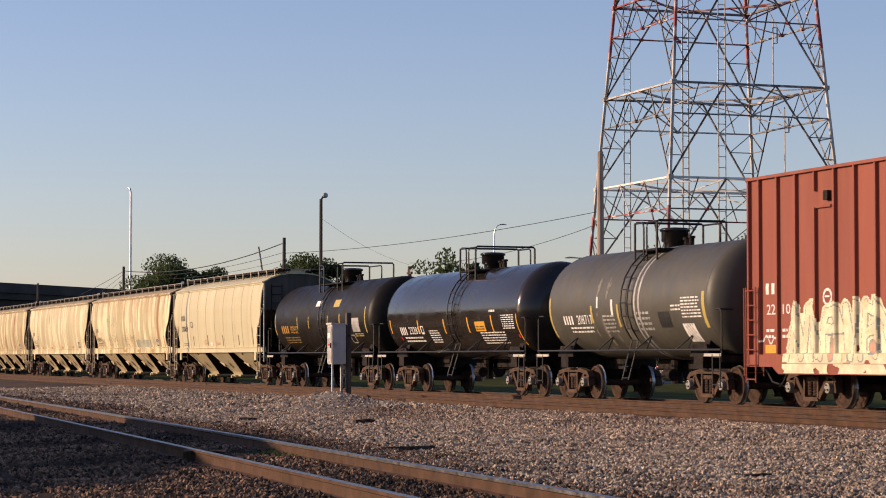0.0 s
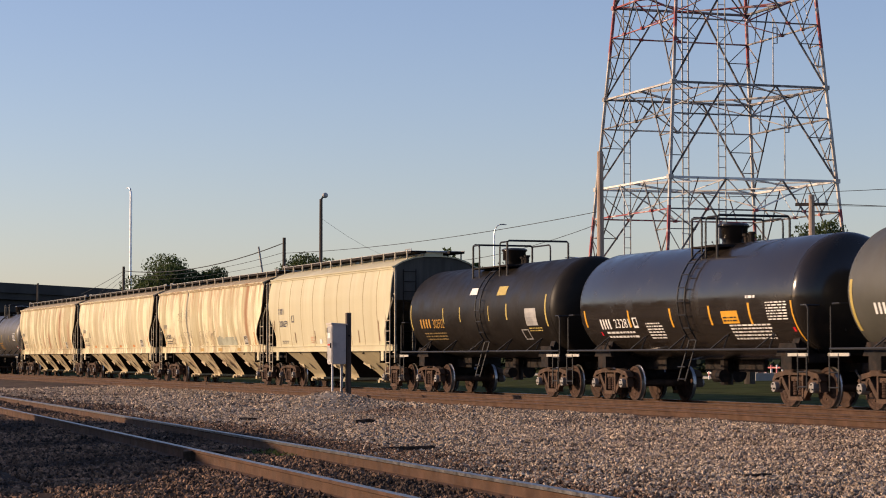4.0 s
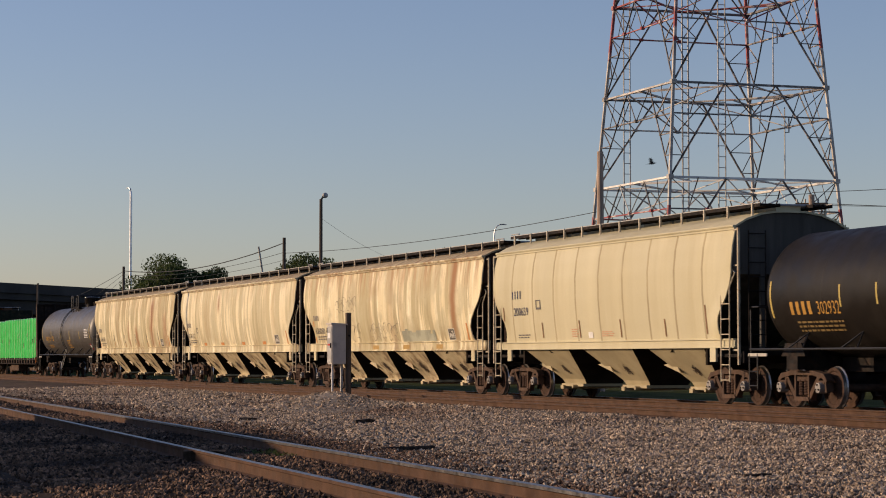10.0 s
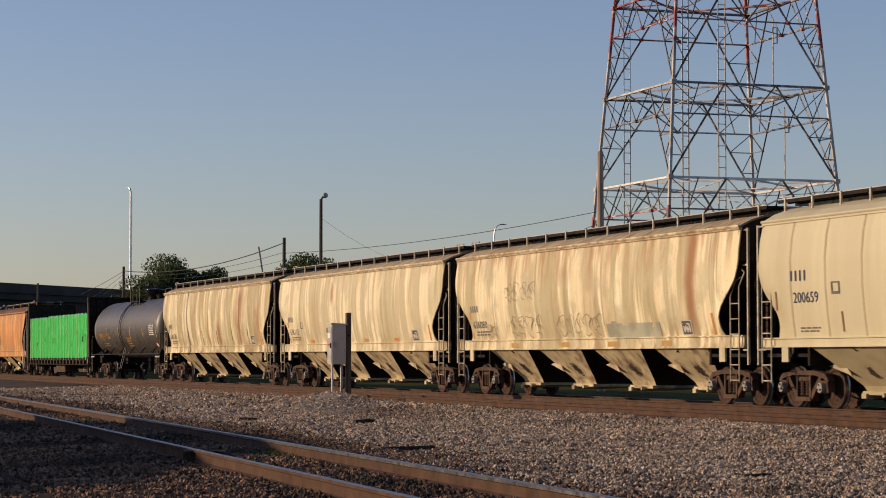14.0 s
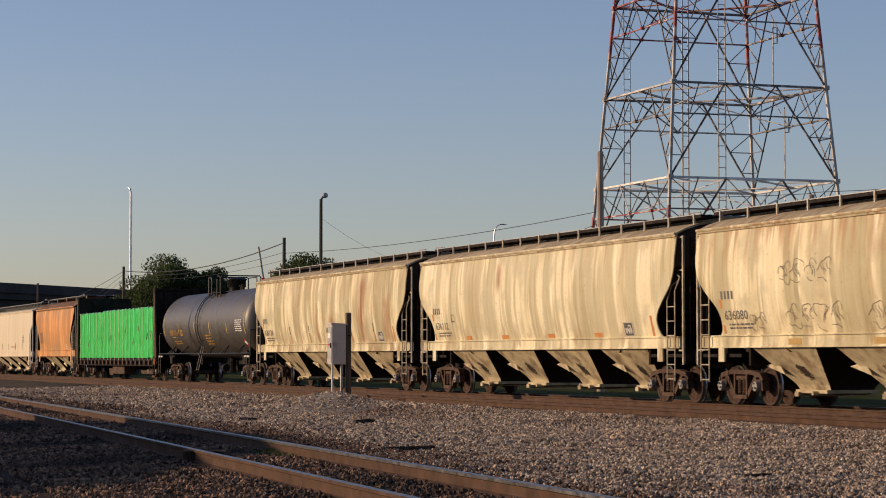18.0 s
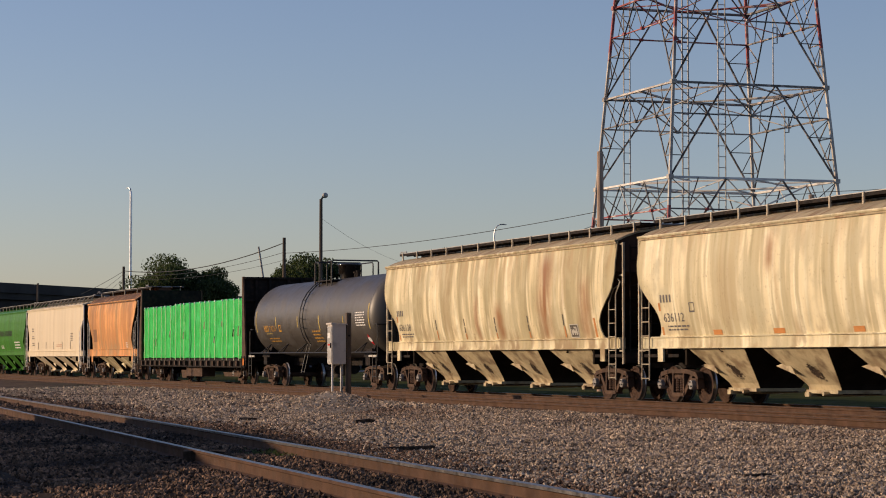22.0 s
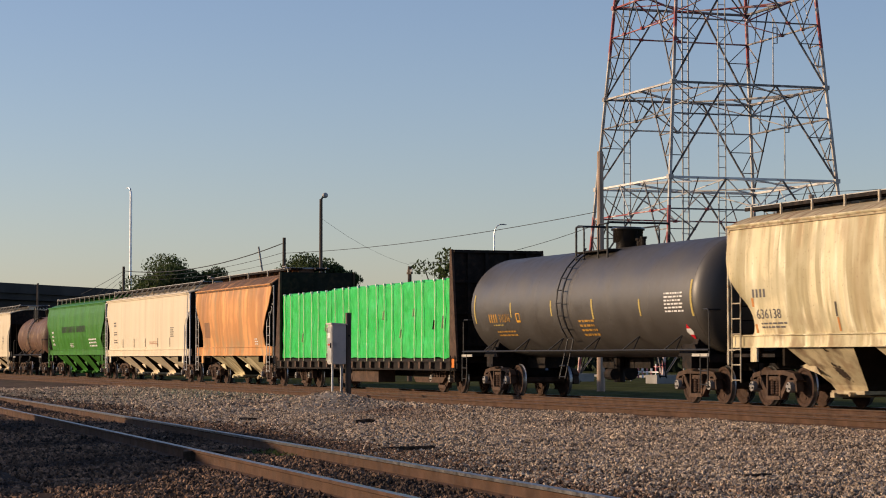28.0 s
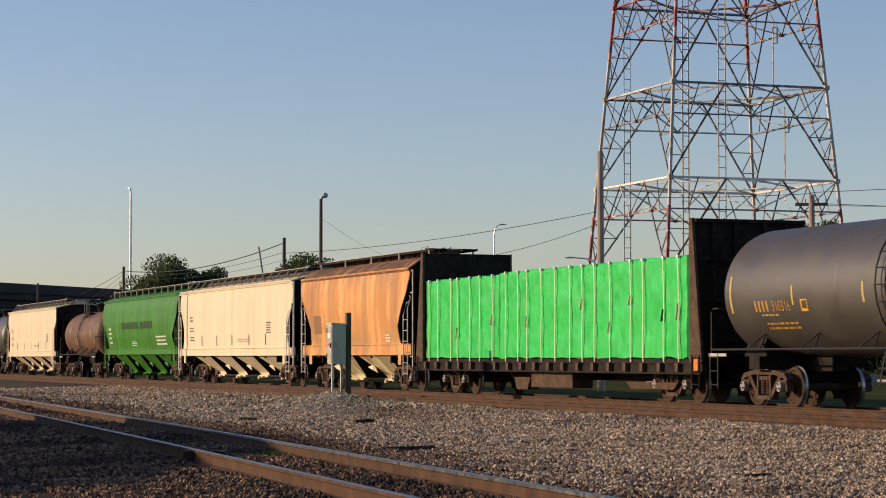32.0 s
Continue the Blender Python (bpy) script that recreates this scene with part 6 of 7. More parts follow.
# ---- green wrapped load on the flat car ----
def wrapped_stack(parent_car, x0, x1, z0, z1, seed, label):
    """A stack of sawn timber under a green wrap; it rides on the flat car, at the car's own pace."""
    st = thing("wrapped_timber_stack", label, "cargo")
    MOVERS.append((st, parent_car))
    rw = np.random.RandomState(seed)
    w = 1.44
    nx, nz = int((x1 - x0) / 0.09), 30
    bm = B()
    rows = []
    prof = [(-w, z0 + (z1 - z0) * k / nz) for k in range(nz + 1)] + [(-w + 2 * w * k / 8, z1) for k in range(1, 8)] + [(w, z1 - (z1 - z0) * k / 6) for k in range(7)]
    for i in range(nx + 1):
        x = x0 + (x1 - x0) * i / nx
        row = []
        for y, z in prof:
            sag = 0.035 * noise.noise((x * 0.9, z * 1.3, seed)) + 0.020 * noise.noise((x * 2.6 + z * 1.9, z * 2.2 - x * 0.9, seed + 5.0)) + 0.012 * noise.noise((x * 7.0 - z * 3.0, z * 4.0, seed + 9.0))
            tuck = -0.006 * max(0.0, math.cos((x - x0) * 2 * math.pi / 0.98)) ** 6
            yy = y + (-(sag + tuck) if y < 0 else sag)
            zz = z + (0.03 * noise.noise((x * 0.9, y, seed + 2.0)) + 0.6 * tuck if z > z1 - 0.05 else 0.0)
            if z < z0 + 0.1:
                zz += 0.05 * noise.noise((x * 1.5, 0.0, seed))
            row.append(bm.verts.new((x, yy, zz)))
        rows.append(row)
    for a, b in zip(rows, rows[1:]):
        for k in range(len(prof) - 1):
            bm.faces.new((a[k], a[k + 1], b[k + 1], b[k]))
    bm.faces.new(rows[0])
    bm.faces.new(rows[-1][::-1])
    part("wrap", fixed(bm), M["tarp"], st, smooth=True)
    n = int(round((x1 - x0) / 0.98))
    for k in range(n):
        x = x0 + 0.45 + (x1 - x0 - 0.9) * k / (n - 1) + rw.uniform(-0.22, 0.22)
        bm = B()
        pts = [(x + 0.02 * math.sin(z * 3), -w - 0.062, z) for z in np.linspace(z0 - 0.18, z1 - 0.04, 10)] + [(x, -w - 0.03, z1 + 0.02), (x, -w + 0.3, z1 + 0.05)]
        ribbon(bm, pts, 0.042, 0.012)
        sp = part("strap", bm, M["strap"], st)
        bm = B()
        box(bm, x - 0.045, x + 0.045, -w - 0.085, -w - 0.03, z1 - 0.05, z1 + 0.02)
        part("corner_guard", bm, M["white"], sp)
        if rw.uniform() < 0.4:
            bm = B()
            z = rw.uniform(z0 + 0.9, z1 - 0.9)
            bar(bm, (x, -w - 0.066, z), (x - 0.09, -w - 0.075, z - rw.uniform(0.25, 0.45)), 0.06, 0.012)
            part("strap_tail", bm, M["strap"] if rw.uniform() < 0.8 else M["steel_dark"], sp)
    return st


FLAT_X = -194.7
wrapped_stack(FLAT_X, -9.85, -3.3, 1.13, 3.62, 3, "timber stack in bright green wrap with pale straps")
wrapped_stack(FLAT_X, -3.24, 9.45, 1.13, 3.66, 8, "long timber stack in bright green wrap with pale straps")

# ---- paint and lettering on the cars ----
def blocks(car, rect, count, mt, y=None, curve=None, gap=0.22):
    """A company mark as plain bars, one for each character."""
    x0, x1, z0, z1 = rect
    w = (x1 - x0) / count
    for k in range(count):
        bars(car, [(x0 + w * k, x0 + w * (k + 1 - gap) - w * 0.26, z0, z1)], mt, y, curve, "mark_bar")


def lines_of(car, rect, rows, mt, y=None, curve=None, seed=0):
    """Small unreadable lettering as rows of short bars."""
    rl = np.random.RandomState(seed)
    x0, x1, z0, z1 = rect
    hgt = (z1 - z0) / rows
    rects = []
    for r in range(rows):
        x = x0
        while x < x1 - 0.08:
            w = min(rl.uniform(0.05, 0.24), x1 - x)
            rects.append((x, x + w, z1 - hgt * (r + 0.46), z1 - hgt * r))
            x += w + 0.05
    tagged(bars(car, rects, mt, y, curve, "lettering"), "rows of small illegible lettering", kind="stuff")


def painted(car, name, xr, zr, cell, surf, pick, mats, label):
    """Paint laid on a side in small cells: pick(x, z) gives the material's index or None."""
    bm = B()
    nx, nz = int((xr[1] - xr[0]) / cell), int((zr[1] - zr[0]) / cell)
    grid = {}

    def vert(i, j):
        if (i, j) not in grid:
            x, z = xr[0] + i * cell, zr[0] + j * cell
            grid[i, j] = bm.verts.new((x, surf(x, z), z))
        return grid[i, j]

    for i in range(nx):
        for j in range(nz):
            m = pick(xr[0] + (i + 0.5) * cell, zr[0] + (j + 0.5) * cell)
            if m is not None:
                bm.faces.new((vert(i, j), vert(i + 1, j), vert(i + 1, j + 1), vert(i, j + 1))).material_index = m
    return part(name, bm, mats, car, label)


def near_stroke(x, z, strokes, w):
    for ax, az, bx, bz in strokes:
        dx, dz = bx - ax, bz - az
        f = max(0.0, min(1.0, ((x - ax) * dx + (z - az) * dz) / (dx * dx + dz * dz + 1e-9)))
        if (x - ax - f * dx) ** 2 + (z - az - f * dz) ** 2 < w * w:
            return True
    return False


M["cream_spray"] = mat("cream_spray_paint", (0.82, 0.76, 0.52), 0.6, vary=0.25, size=2.5, second=(0.72, 0.55, 0.30), spread=(0.55, 0.7))
M["grey_spray"] = mat("blue_grey_spray_paint", (0.30, 0.32, 0.30), 0.6, vary=0.3, size=2.0)
M["peach_spray"] = mat("peach_spray_paint", (0.60, 0.33, 0.22), 0.6, vary=0.25, size=2.0)
M["dark_spray"] = mat("faded_dark_spray_paint", (0.27, 0.22, 0.165), 0.7, vary=0.3, size=2.0)
M["pale_patch"] = mat("pale_green_touch_up_paint", (0.42, 0.42, 0.31), 0.7, vary=0.3, size=1.5)
M["faded_blue"] = mat("faded_blue_lettering", (0.16, 0.145, 0.14), 0.7, vary=0.3, size=2.0)
M["stain"] = mat("brown_rust_stain", (0.33, 0.17, 0.085), 0.75, vary=0.35, size=1.2, stretch=(3, 3, 0.3))
M["dull_orange"] = plain("sun_faded_orange_strip", (0.58, 0.24, 0.07), 0.6)
M["dull_yellow"] = plain("sun_faded_yellow_strip", (0.45, 0.28, 0.08), 0.6)
M["strip_brown"] = plain("dull_brown_strip", (0.24, 0.13, 0.06), 0.6)
M["strip_dark"] = plain("dirty_dark_strip", (0.10, 0.085, 0.065), 0.7)
M["faded_red"] = plain("faded_red_lettering", (0.62, 0.32, 0.20), 0.7)
M["grease"] = mat("dark_grease", (0.075, 0.05, 0.035), 0.7, vary=0.4, size=5.0)

# red boxcar
flat_y = lambda z: -1.526
BSTROKES = [[(-6.4, 1.1, -6.1, 2.2), (-6.1, 2.15, -5.75, 1.15), (-5.75, 1.15, -5.55, 2.2)], [(-5.3, 1.1, -5.4, 2.25), (-5.4, 2.2, -5.05, 1.2)],
            [(-4.9, 1.75, -4.75, 2.1), (-4.75, 2.1, -4.3, 2.15), (-4.3, 2.15, -4.1, 1.75), (-4.85, 1.75, -4.1, 1.75), (-4.9, 1.15, -4.9, 1.75)], [(-3.85, 1.1, -3.95, 2.2), (-3.9, 2.2, -3.6, 1.15), (-3.6, 1.15, -3.45, 2.25)],
            [(-3.2, 1.15, -3.1, 2.25), (-3.1, 2.2, -2.75, 2.1), (-3.1, 1.65, -2.7, 1.75)], [(-2.6, 1.2, -2.7, 2.3), (-2.65, 2.25, -2.2, 1.75), (-2.3, 1.7, -2.0, 1.15)], [(-1.7, 1.1, -1.75, 2.1), (-1.7, 2.1, -1.2, 1.2)]]
OVALS = [(-4.45, 1.35, 0.16, 0.36), (-2.75, 1.35, 0.24, 0.18), (-1.95, 1.75, 0.14, 0.2)]


def box_surface(x, z):
    if z < 1.21:
        return -1.613
    d = abs((x + 7.625 + 0.4295) % 0.859 - 0.4295)
    return -1.606 if d < 0.045 else -1.606 + 0.08 * min(1.0, (d - 0.045) / 0.04)


def box_paint(x, z):
    x -= 0.12
    edge = 0.02 * noise.noise((x * 7, z * 7, 0.0))
    if z > 1.02:
        for cx, cz, rx, rz in OVALS:
            q = math.hypot((x - cx) / rx, (z - cz) / rz)
            if q < 1.0:
                return 2 if q < 0.8 else 1
        for strokes in BSTROKES:
            if near_stroke(x, z, strokes, 0.10 + edge):
                return 0
        for strokes in BSTROKES:
            if near_stroke(x - 0.012, z + 0.008, strokes, 0.128 + edge):
                return 1
        for strokes in BSTROKES:
            if near_stroke(x, z, strokes, 0.19 + 2 * edge):
                return 0
    if z < 2.0 + 0.25 * noise.noise((x * 1.3, 0.0, 4.0)) and x > -6.4 + 0.2 * noise.noise((z * 4, 0, 1.0)):
        q = noise.noise((x * 1.9, z * 1.4, 2.0))
        return 2 if q > 0.42 else 0 if q > -0.38 else None
    return None


painted(BOXCAR, "graffiti", (-6.6, -0.68), (1.0, 2.46), 0.026, lambda x, z: box_surface(x, z) - 0.006, box_paint, [M["cream_spray"], M["grey_spray"], M["peach_spray"]], "large cream and grey spray-painted graffiti")
painted(BOXCAR, "graffiti", (-6.5, -0.7), (0.78, 1.0), 0.026, lambda x, z: -1.617, lambda x, z: 0 if noise.noise((x * 2.2, z * 3, 7.0)) > -0.3 else None, [M["cream_spray"]], "cream spray paint on the sill")
blocks(BOXCAR, (-7.4, -6.86, 2.57, 2.82), 2, M["white"], flat_y)
letters(BOXCAR, "22", (-7.36, -6.95, 2.11, 2.34), M["white"], flat_y)
letters(BOXCAR, "101", (-6.6, -6.1, 2.11, 2.34), M["white"], flat_y)
lines_of(BOXCAR, (-7.38, -6.92, 1.5, 1.78), 2, M["white"], flat_y, seed=1)
lines_of(BOXCAR, (-6.62, -6.2, 1.5, 1.78), 2, M["white"], flat_y, seed=2)
bars(BOXCAR, [(-7.43, -6.91, 1.23, 1.42)], M["yellow"], flat_y, name="notice_plate", label="yellow notice plate")
painted(BOXCAR, "emblem", (-4.85, -4.3), (2.26, 2.66), 0.02, lambda x, z: -1.53, lambda x, z: 0 if 0.72 < math.hypot((x + 4.58) / 0.2, (z - 2.45) / 0.19) < 1.0 or (abs(z - 2.45) < 0.02 and abs(x + 4.58) < 0.1) else None, [M["white"]], "white oval emblem")
painted(BOXCAR, "scrawl", (-7.6, -6.8), (1.42, 1.66), 0.02, lambda x, z: -1.53 if box_surface(x, z) > -1.55 else -1.61, lambda x, z: 0 if abs(math.sin(x * 16) * 0.08 + 1.53 + (x + 7.2) * -0.12 - z) < 0.022 else None, [M["white"]], "thin white scrawl")
bm = B()
box(bm, -4.58, -4.40, -1.62, -1.525, 4.55, 4.76)
part("side_bracket", bm, M["steel_dark"], BOXCAR)

# grey tank car
C2 = (1.48, 2.57)
blocks(GATX2, (-4.24, -3.53, 2.04, 2.28), 4, M["white"], curve=C2)
letters(GATX2, "208717", (-3.32, -2.31, 2.04, 2.29), M["white"], curve=C2)
lines_of(GATX2, (-3.9, -2.35, 1.76, 1.97), 2, M["white"], curve=C2, seed=3)
lines_of(GATX2, (-1.57, -0.81, 1.75, 2.26), 5, M["galv"], curve=C2, seed=4)
for r in ((-2.35, -2.18, 2.06, 2.53), (-0.64, -0.48, 1.94, 2.54), (4.38, 4.59, 1.86, 2.75), (-5.2, -5.04, 1.7, 2.8)):
    bars(GATX2, [(r[0] + 0.03, r[1] - 0.025, r[2], r[3])], M["paleyellow"], curve=C2, name="reflective_strip", label="faded yellow reflective strip")
for r in ((-1.9, -1.81, 2.46, 2.76), (-0.97, -0.85, 2.25, 2.67)):
    bars(GATX2, [r], M["white"], curve=C2, name="paint_dash")
bars(GATX2, [(1.88, 2.54, 1.89, 2.29)], M["black"], curve=C2, name="repair_patch", label="square black paint patch")
lines_of(GATX2, (3.25, 4.3, 2.08, 2.63), 7, M["white"], curve=C2, seed=5)
lines_of(GATX2, (2.67, 3.2, 2.26, 2.45), 2, M["white"], curve=C2, seed=6)
lines_of(GATX2, (0.6, 1.45, 1.76, 2.31), 4, M["galv"], curve=C2, seed=7)
painted(GATX2, "placard", (3.1, 3.8), (1.5, 2.0), 0.025, lambda x, z: -math.sqrt(max(1.488 ** 2 - (z - 2.57) ** 2, 0.01)), lambda x, z: (0 if max(abs(x - 3.45) / 0.32, abs(z - 1.75) / 0.23) < 1 and not (0.25 < (x * 7 + z * 5) % 1 < 0.5 and abs(x - 3.45) < 0.22) else None), [M["white"]], "pale square placard")
for xr, zr, cut, mt, seed in (((-2.3, 1.3), (1.25, 3.3), 0.30, "tank_scuff", 2.0), ((-1.4, 0.9), (1.25, 2.6), 0.42, "tank_rust", 5.0)):
    painted(GATX2, "scuff", xr, zr, 0.045, lambda x, z: -math.sqrt(max(1.4845 ** 2 - (z - 2.57) ** 2, 0.01)),
            lambda x, z: 0 if noise.noise((x * 4.5, z * 0.8, seed)) + 0.35 * noise.noise((x * 13, z * 9, seed)) > cut + 0.12 * abs(z - 2.0) else None, [M[mt]], "pale worn streaks on the tank")
bm = B()
for x in (0.52, 0.78):
    lathe(bm, [(x - 0.05, 1.483), (x - 0.04, 1.492), (x + 0.04, 1.492), (x + 0.05, 1.483)], False, 56, centre=(0.0, 2.57))
part("ladder_band", bm, M["galv"], GATX2, "pale metal bands round the tank")

# glossy black tank car
C1 = (1.45, 2.53)
blocks(GATX1, (-4.71, -4.0, 1.89, 2.15), 4, M["white"], curve=C1)
letters(GATX1, "23281", (-3.83, -2.89, 1.91, 2.15), M["white"], curve=C1)
lines_of(GATX1, (-4.5, -2.61, 1.6, 1.82), 2, M["white"], curve=C1, seed=8)
painted(GATX1, "stencil_frame", (-2.65, -2.35), (1.9, 2.18), 0.03, lambda x, z: -math.sqrt(max(1.457 ** 2 - (z - 2.53) ** 2, 0.01)), lambda x, z: 0 if abs(x + 2.5) > 0.08 or abs(z - 2.04) > 0.09 else None, [M["white"]], "white stencil frame")
lines_of(GATX1, (-1.9, -0.97, 1.58, 2.02), 6, M["white"], curve=C1, seed=9)
for r in ((-5.7, -5.55, 1.95, 2.4), (-2.9, -2.75, 1.92, 2.36), (-0.4, -0.25, 1.89, 2.36), (1.77, 1.92, 1.91, 2.38), (3.83, 3.98, 1.91, 2.41), (5.9, 6.02, 1.5, 2.42)):
    bars(GATX1, [(r[0] + 0.03, r[1] - 0.025, r[2], r[3])], M["yellow"], curve=C1, name="reflective_strip", label="orange reflective strip")
bars(GATX1, [(2.45, 3.3, 1.94, 2.24)], M["yellow"], curve=C1, name="notice_panel", label="square orange-yellow notice panel")
lines_of(GATX1, (2.52, 3.2, 1.95, 2.1), 2, M["black"], curve=(1.456, 2.53), seed=10)
lines_of(GATX1, (4.75, 5.75, 1.96, 2.41), 7, M["white"], curve=C1, seed=11)
lines_of(GATX1, (3.79, 4.35, 2.44, 2.58), 1, M["white"], curve=C1, seed=12)
lines_of(GATX1, (2.72, 4.75, 1.52, 1.91), 5, M["white"], curve=C1, seed=13)
for x in (-4.9, 5.75):
    bars(GATX1, [(x, x + 0.09, 1.72, 1.82)], M["glow_red"], curve=C1, name="red_lamp_dot", label="small red reflector")

# black tank car with yellow lettering
CU = (1.45, 2.58)
blocks(UTLX, (-5.1, -4.03, 2.09, 2.38), 4, M["gold"], curve=CU)
letters(UTLX, "302932", (-3.9, -2.91, 2.08, 2.37), M["gold"], curve=CU)
lines_of(UTLX, (-4.96, -2.92, 1.66, 1.94), 3, M["dim_yellow"], curve=CU, seed=14)
for r in ((-2.91, -2.79, 2.23, 2.71), (-1.38, -1.26, 2.25, 2.71), (1.11, 1.22, 2.24, 2.7), (2.57, 2.72, 2.25, 2.73), (5.60, 5.75, 2.02, 2.94), (-6.03, -5.90, 2.03, 2.87)):
    bars(UTLX, [(r[0] + 0.03, r[1] - 0.025, r[2], r[3])], M["paleyellow"], curve=CU, name="reflective_strip", label="pale yellow reflective strip")
bars(UTLX, [(4.1, 4.95, 2.06, 2.56)], M["galv"], curve=CU, name="data_panel", label="pale square data panel")
lines_of(UTLX, (4.2, 5.2, 1.86, 2.0), 2, M["paleyellow"], curve=CU, seed=15)
painted(UTLX, "stencil_frame", (3.55, 4.1), (1.66, 1.98), 0.03, lambda x, z: -math.sqrt(max(1.457 ** 2 - (z - 2.58) ** 2, 0.01)), lambda x, z: 0 if abs(x - 3.82) > 0.2 or abs(z - 1.82) > 0.12 else None, [M["galv"]], "white stencil frame")
for r, m in (((-0.62, 0.05, 3.07, 3.28), M["white"]), ((1.74, 2.47, 3.0, 3.27), M["paleyellow"])):
    bars(UTLX, [r], m, curve=CU, name="sign_plate", label="small pale sign plate")

# long dull black tank car
CN = (1.52, 2.66)
blocks(NATX, (-6.23, -5.51, 2.18, 2.43), 4, M["gold"], curve=CN)
letters(NATX, "310316", (-5.41, -4.56, 2.18, 2.42), M["gold"], curve=CN)
lines_of(NATX, (-5.98, -5.17, 2.04, 2.12), 1, M["paleyellow"], curve=CN, seed=16)
lines_of(NATX, (-5.9, -4.35, 1.72, 1.93), 2, M["gold"], curve=CN, seed=17)
painted(NATX, "stencil_frame", (-4.06, -3.73), (2.16, 2.46), 0.03, lambda x, z: -math.sqrt(max(1.527 ** 2 - (z - 2.66) ** 2, 0.01)), lambda x, z: 0 if abs(x + 3.9) > 0.1 or abs(z - 2.31) > 0.1 else None, [M["yellow"]], "yellow stencil frame")
for r in ((-7.45, -7.3, 2.17, 3.04), (-4.47, -4.34, 2.31, 2.75), (-1.4, -1.26, 2.3, 2.74), (1.45, 1.60, 2.17, 2.71), (4.49, 4.63, 2.2, 2.64), (7.5, 7.65, 2.15, 3.05)):
    bars(NATX, [(r[0] + 0.03, r[1] - 0.025, r[2], r[3])], M["paleyellow"], curve=CN, name="reflective_strip", label="yellow reflective strip")
lines_of(NATX, (0.45, 1.5, 1.66, 2.16), 4, M["gold"], curve=CN, seed=18)
lines_of(NATX, (6.05, 7.1, 2.22, 2.76), 6, M["white"], curve=CN, seed=19)
painted(NATX, "placard", (6.7, 7.3), (1.55, 1.98), 0.025, lambda x, z: -math.sqrt(max(1.53 ** 2 - (z - 2.66) ** 2, 0.01)), lambda x, z: ((1 if abs(z - 1.77) > 0.08 else 0) if abs(x - 7.0) / 0.19 + abs(z - 1.77) / 0.2 < 1 else None), [M["white"], M["glow_red"]], "red and white diamond placard")

# tan hoppers
side_a = lambda z: -body_y(SIDE_A, z) - 0.010
side_m = lambda z: -body_y(SIDE_M, z) - 0.012
for car, num, mx in ((TILX[0], "636080", 0.13), (TILX[1], "636112", 0.16), (TILX[2], "636138", 0.1)):
    blocks(car, (-8.35 + mx, -7.65 + mx, 2.51, 2.70), 4, M["faded_blue"], side_a)
    letters(car, num, (-8.25 + mx, -7.1 + mx, 2.02, 2.24), M["faded_blue"], side_a)
    lines_of(car, (-8.1 + mx, -6.9 + mx, 1.76, 1.93), 2, M["faded_blue"], side_a, seed=len(num) + int(mx * 10))
    painted(car, "tag", (6.3, 6.9), (1.68, 2.06), 0.025, lambda x, z: side_a(z), lambda x, z: 0 if abs(x - 6.6) > 0.24 or abs(z - 1.87) > 0.155 else 1 if abs(x - 6.6) > 0.19 or abs(z - 1.87) > 0.11 or noise.noise((x * 14, z * 9, 1.0)) > 0.1 else 0, [M["tag_grey"], M["strip_dark"]], "pale tag with a dark printed frame")
for x0, x1 in ((-5.35, -4.75), (-1.65, -0.98), (1.6, 2.25), (4.9, 5.5)):
    bars(TILX[0], [(x0 + 0.18, x1 + 0.18, 1.42, 1.56)], M["dull_yellow"], lambda z: -1.455, name="reflective_strip", label="dull orange reflective strip on the sill")
for x0, x1 in ((-5.5, -5.05), (-2.48, -1.95), (1.08, 1.55), (4.35, 4.87)):
    bars(TILX[1], [(x0, x1, 1.68, 1.80)], M["dull_orange"], side_a, name="reflective_strip", label="faded orange reflective strip")
for x in (-4.51, -1.92, 0.70, 3.32, 5.94):
    bars(TILX[2], [(x - 0.04, x + 0.04, 1.90 if abs(x) < 4 else 2.02, 2.34)], M["strip_dark"], side_a, name="reflective_strip", label="dark dirty reflective strip")
    bars(TILX[2], [(x - 0.02, x + 0.06, 1.70, 1.88 if abs(x) < 4 else 2.0)], M["dull_orange"], side_a, name="reflective_strip", label="faded orange reflective strip")
for car in TILX:
    bars(car, [(8.0, 8.12, 1.68, 2.2)], M["dull_orange"], side_a, name="reflective_strip", label="faded orange reflective strip")
    bars(car, [(-8.33, -8.22, 1.70, 2.5)], M["dull_orange"], side_a, name="reflective_strip", label="faded orange reflective strip")
painted(TILX[1], "stencil_frame", (-6.6, -6.3), (2.24, 2.5), 0.02, lambda x, z: side_a(z), lambda x, z: 0 if abs(x + 6.45) > 0.115 or abs(z - 2.37) > 0.10 else None, [M["faded_blue"]], "small faded stencil frame")


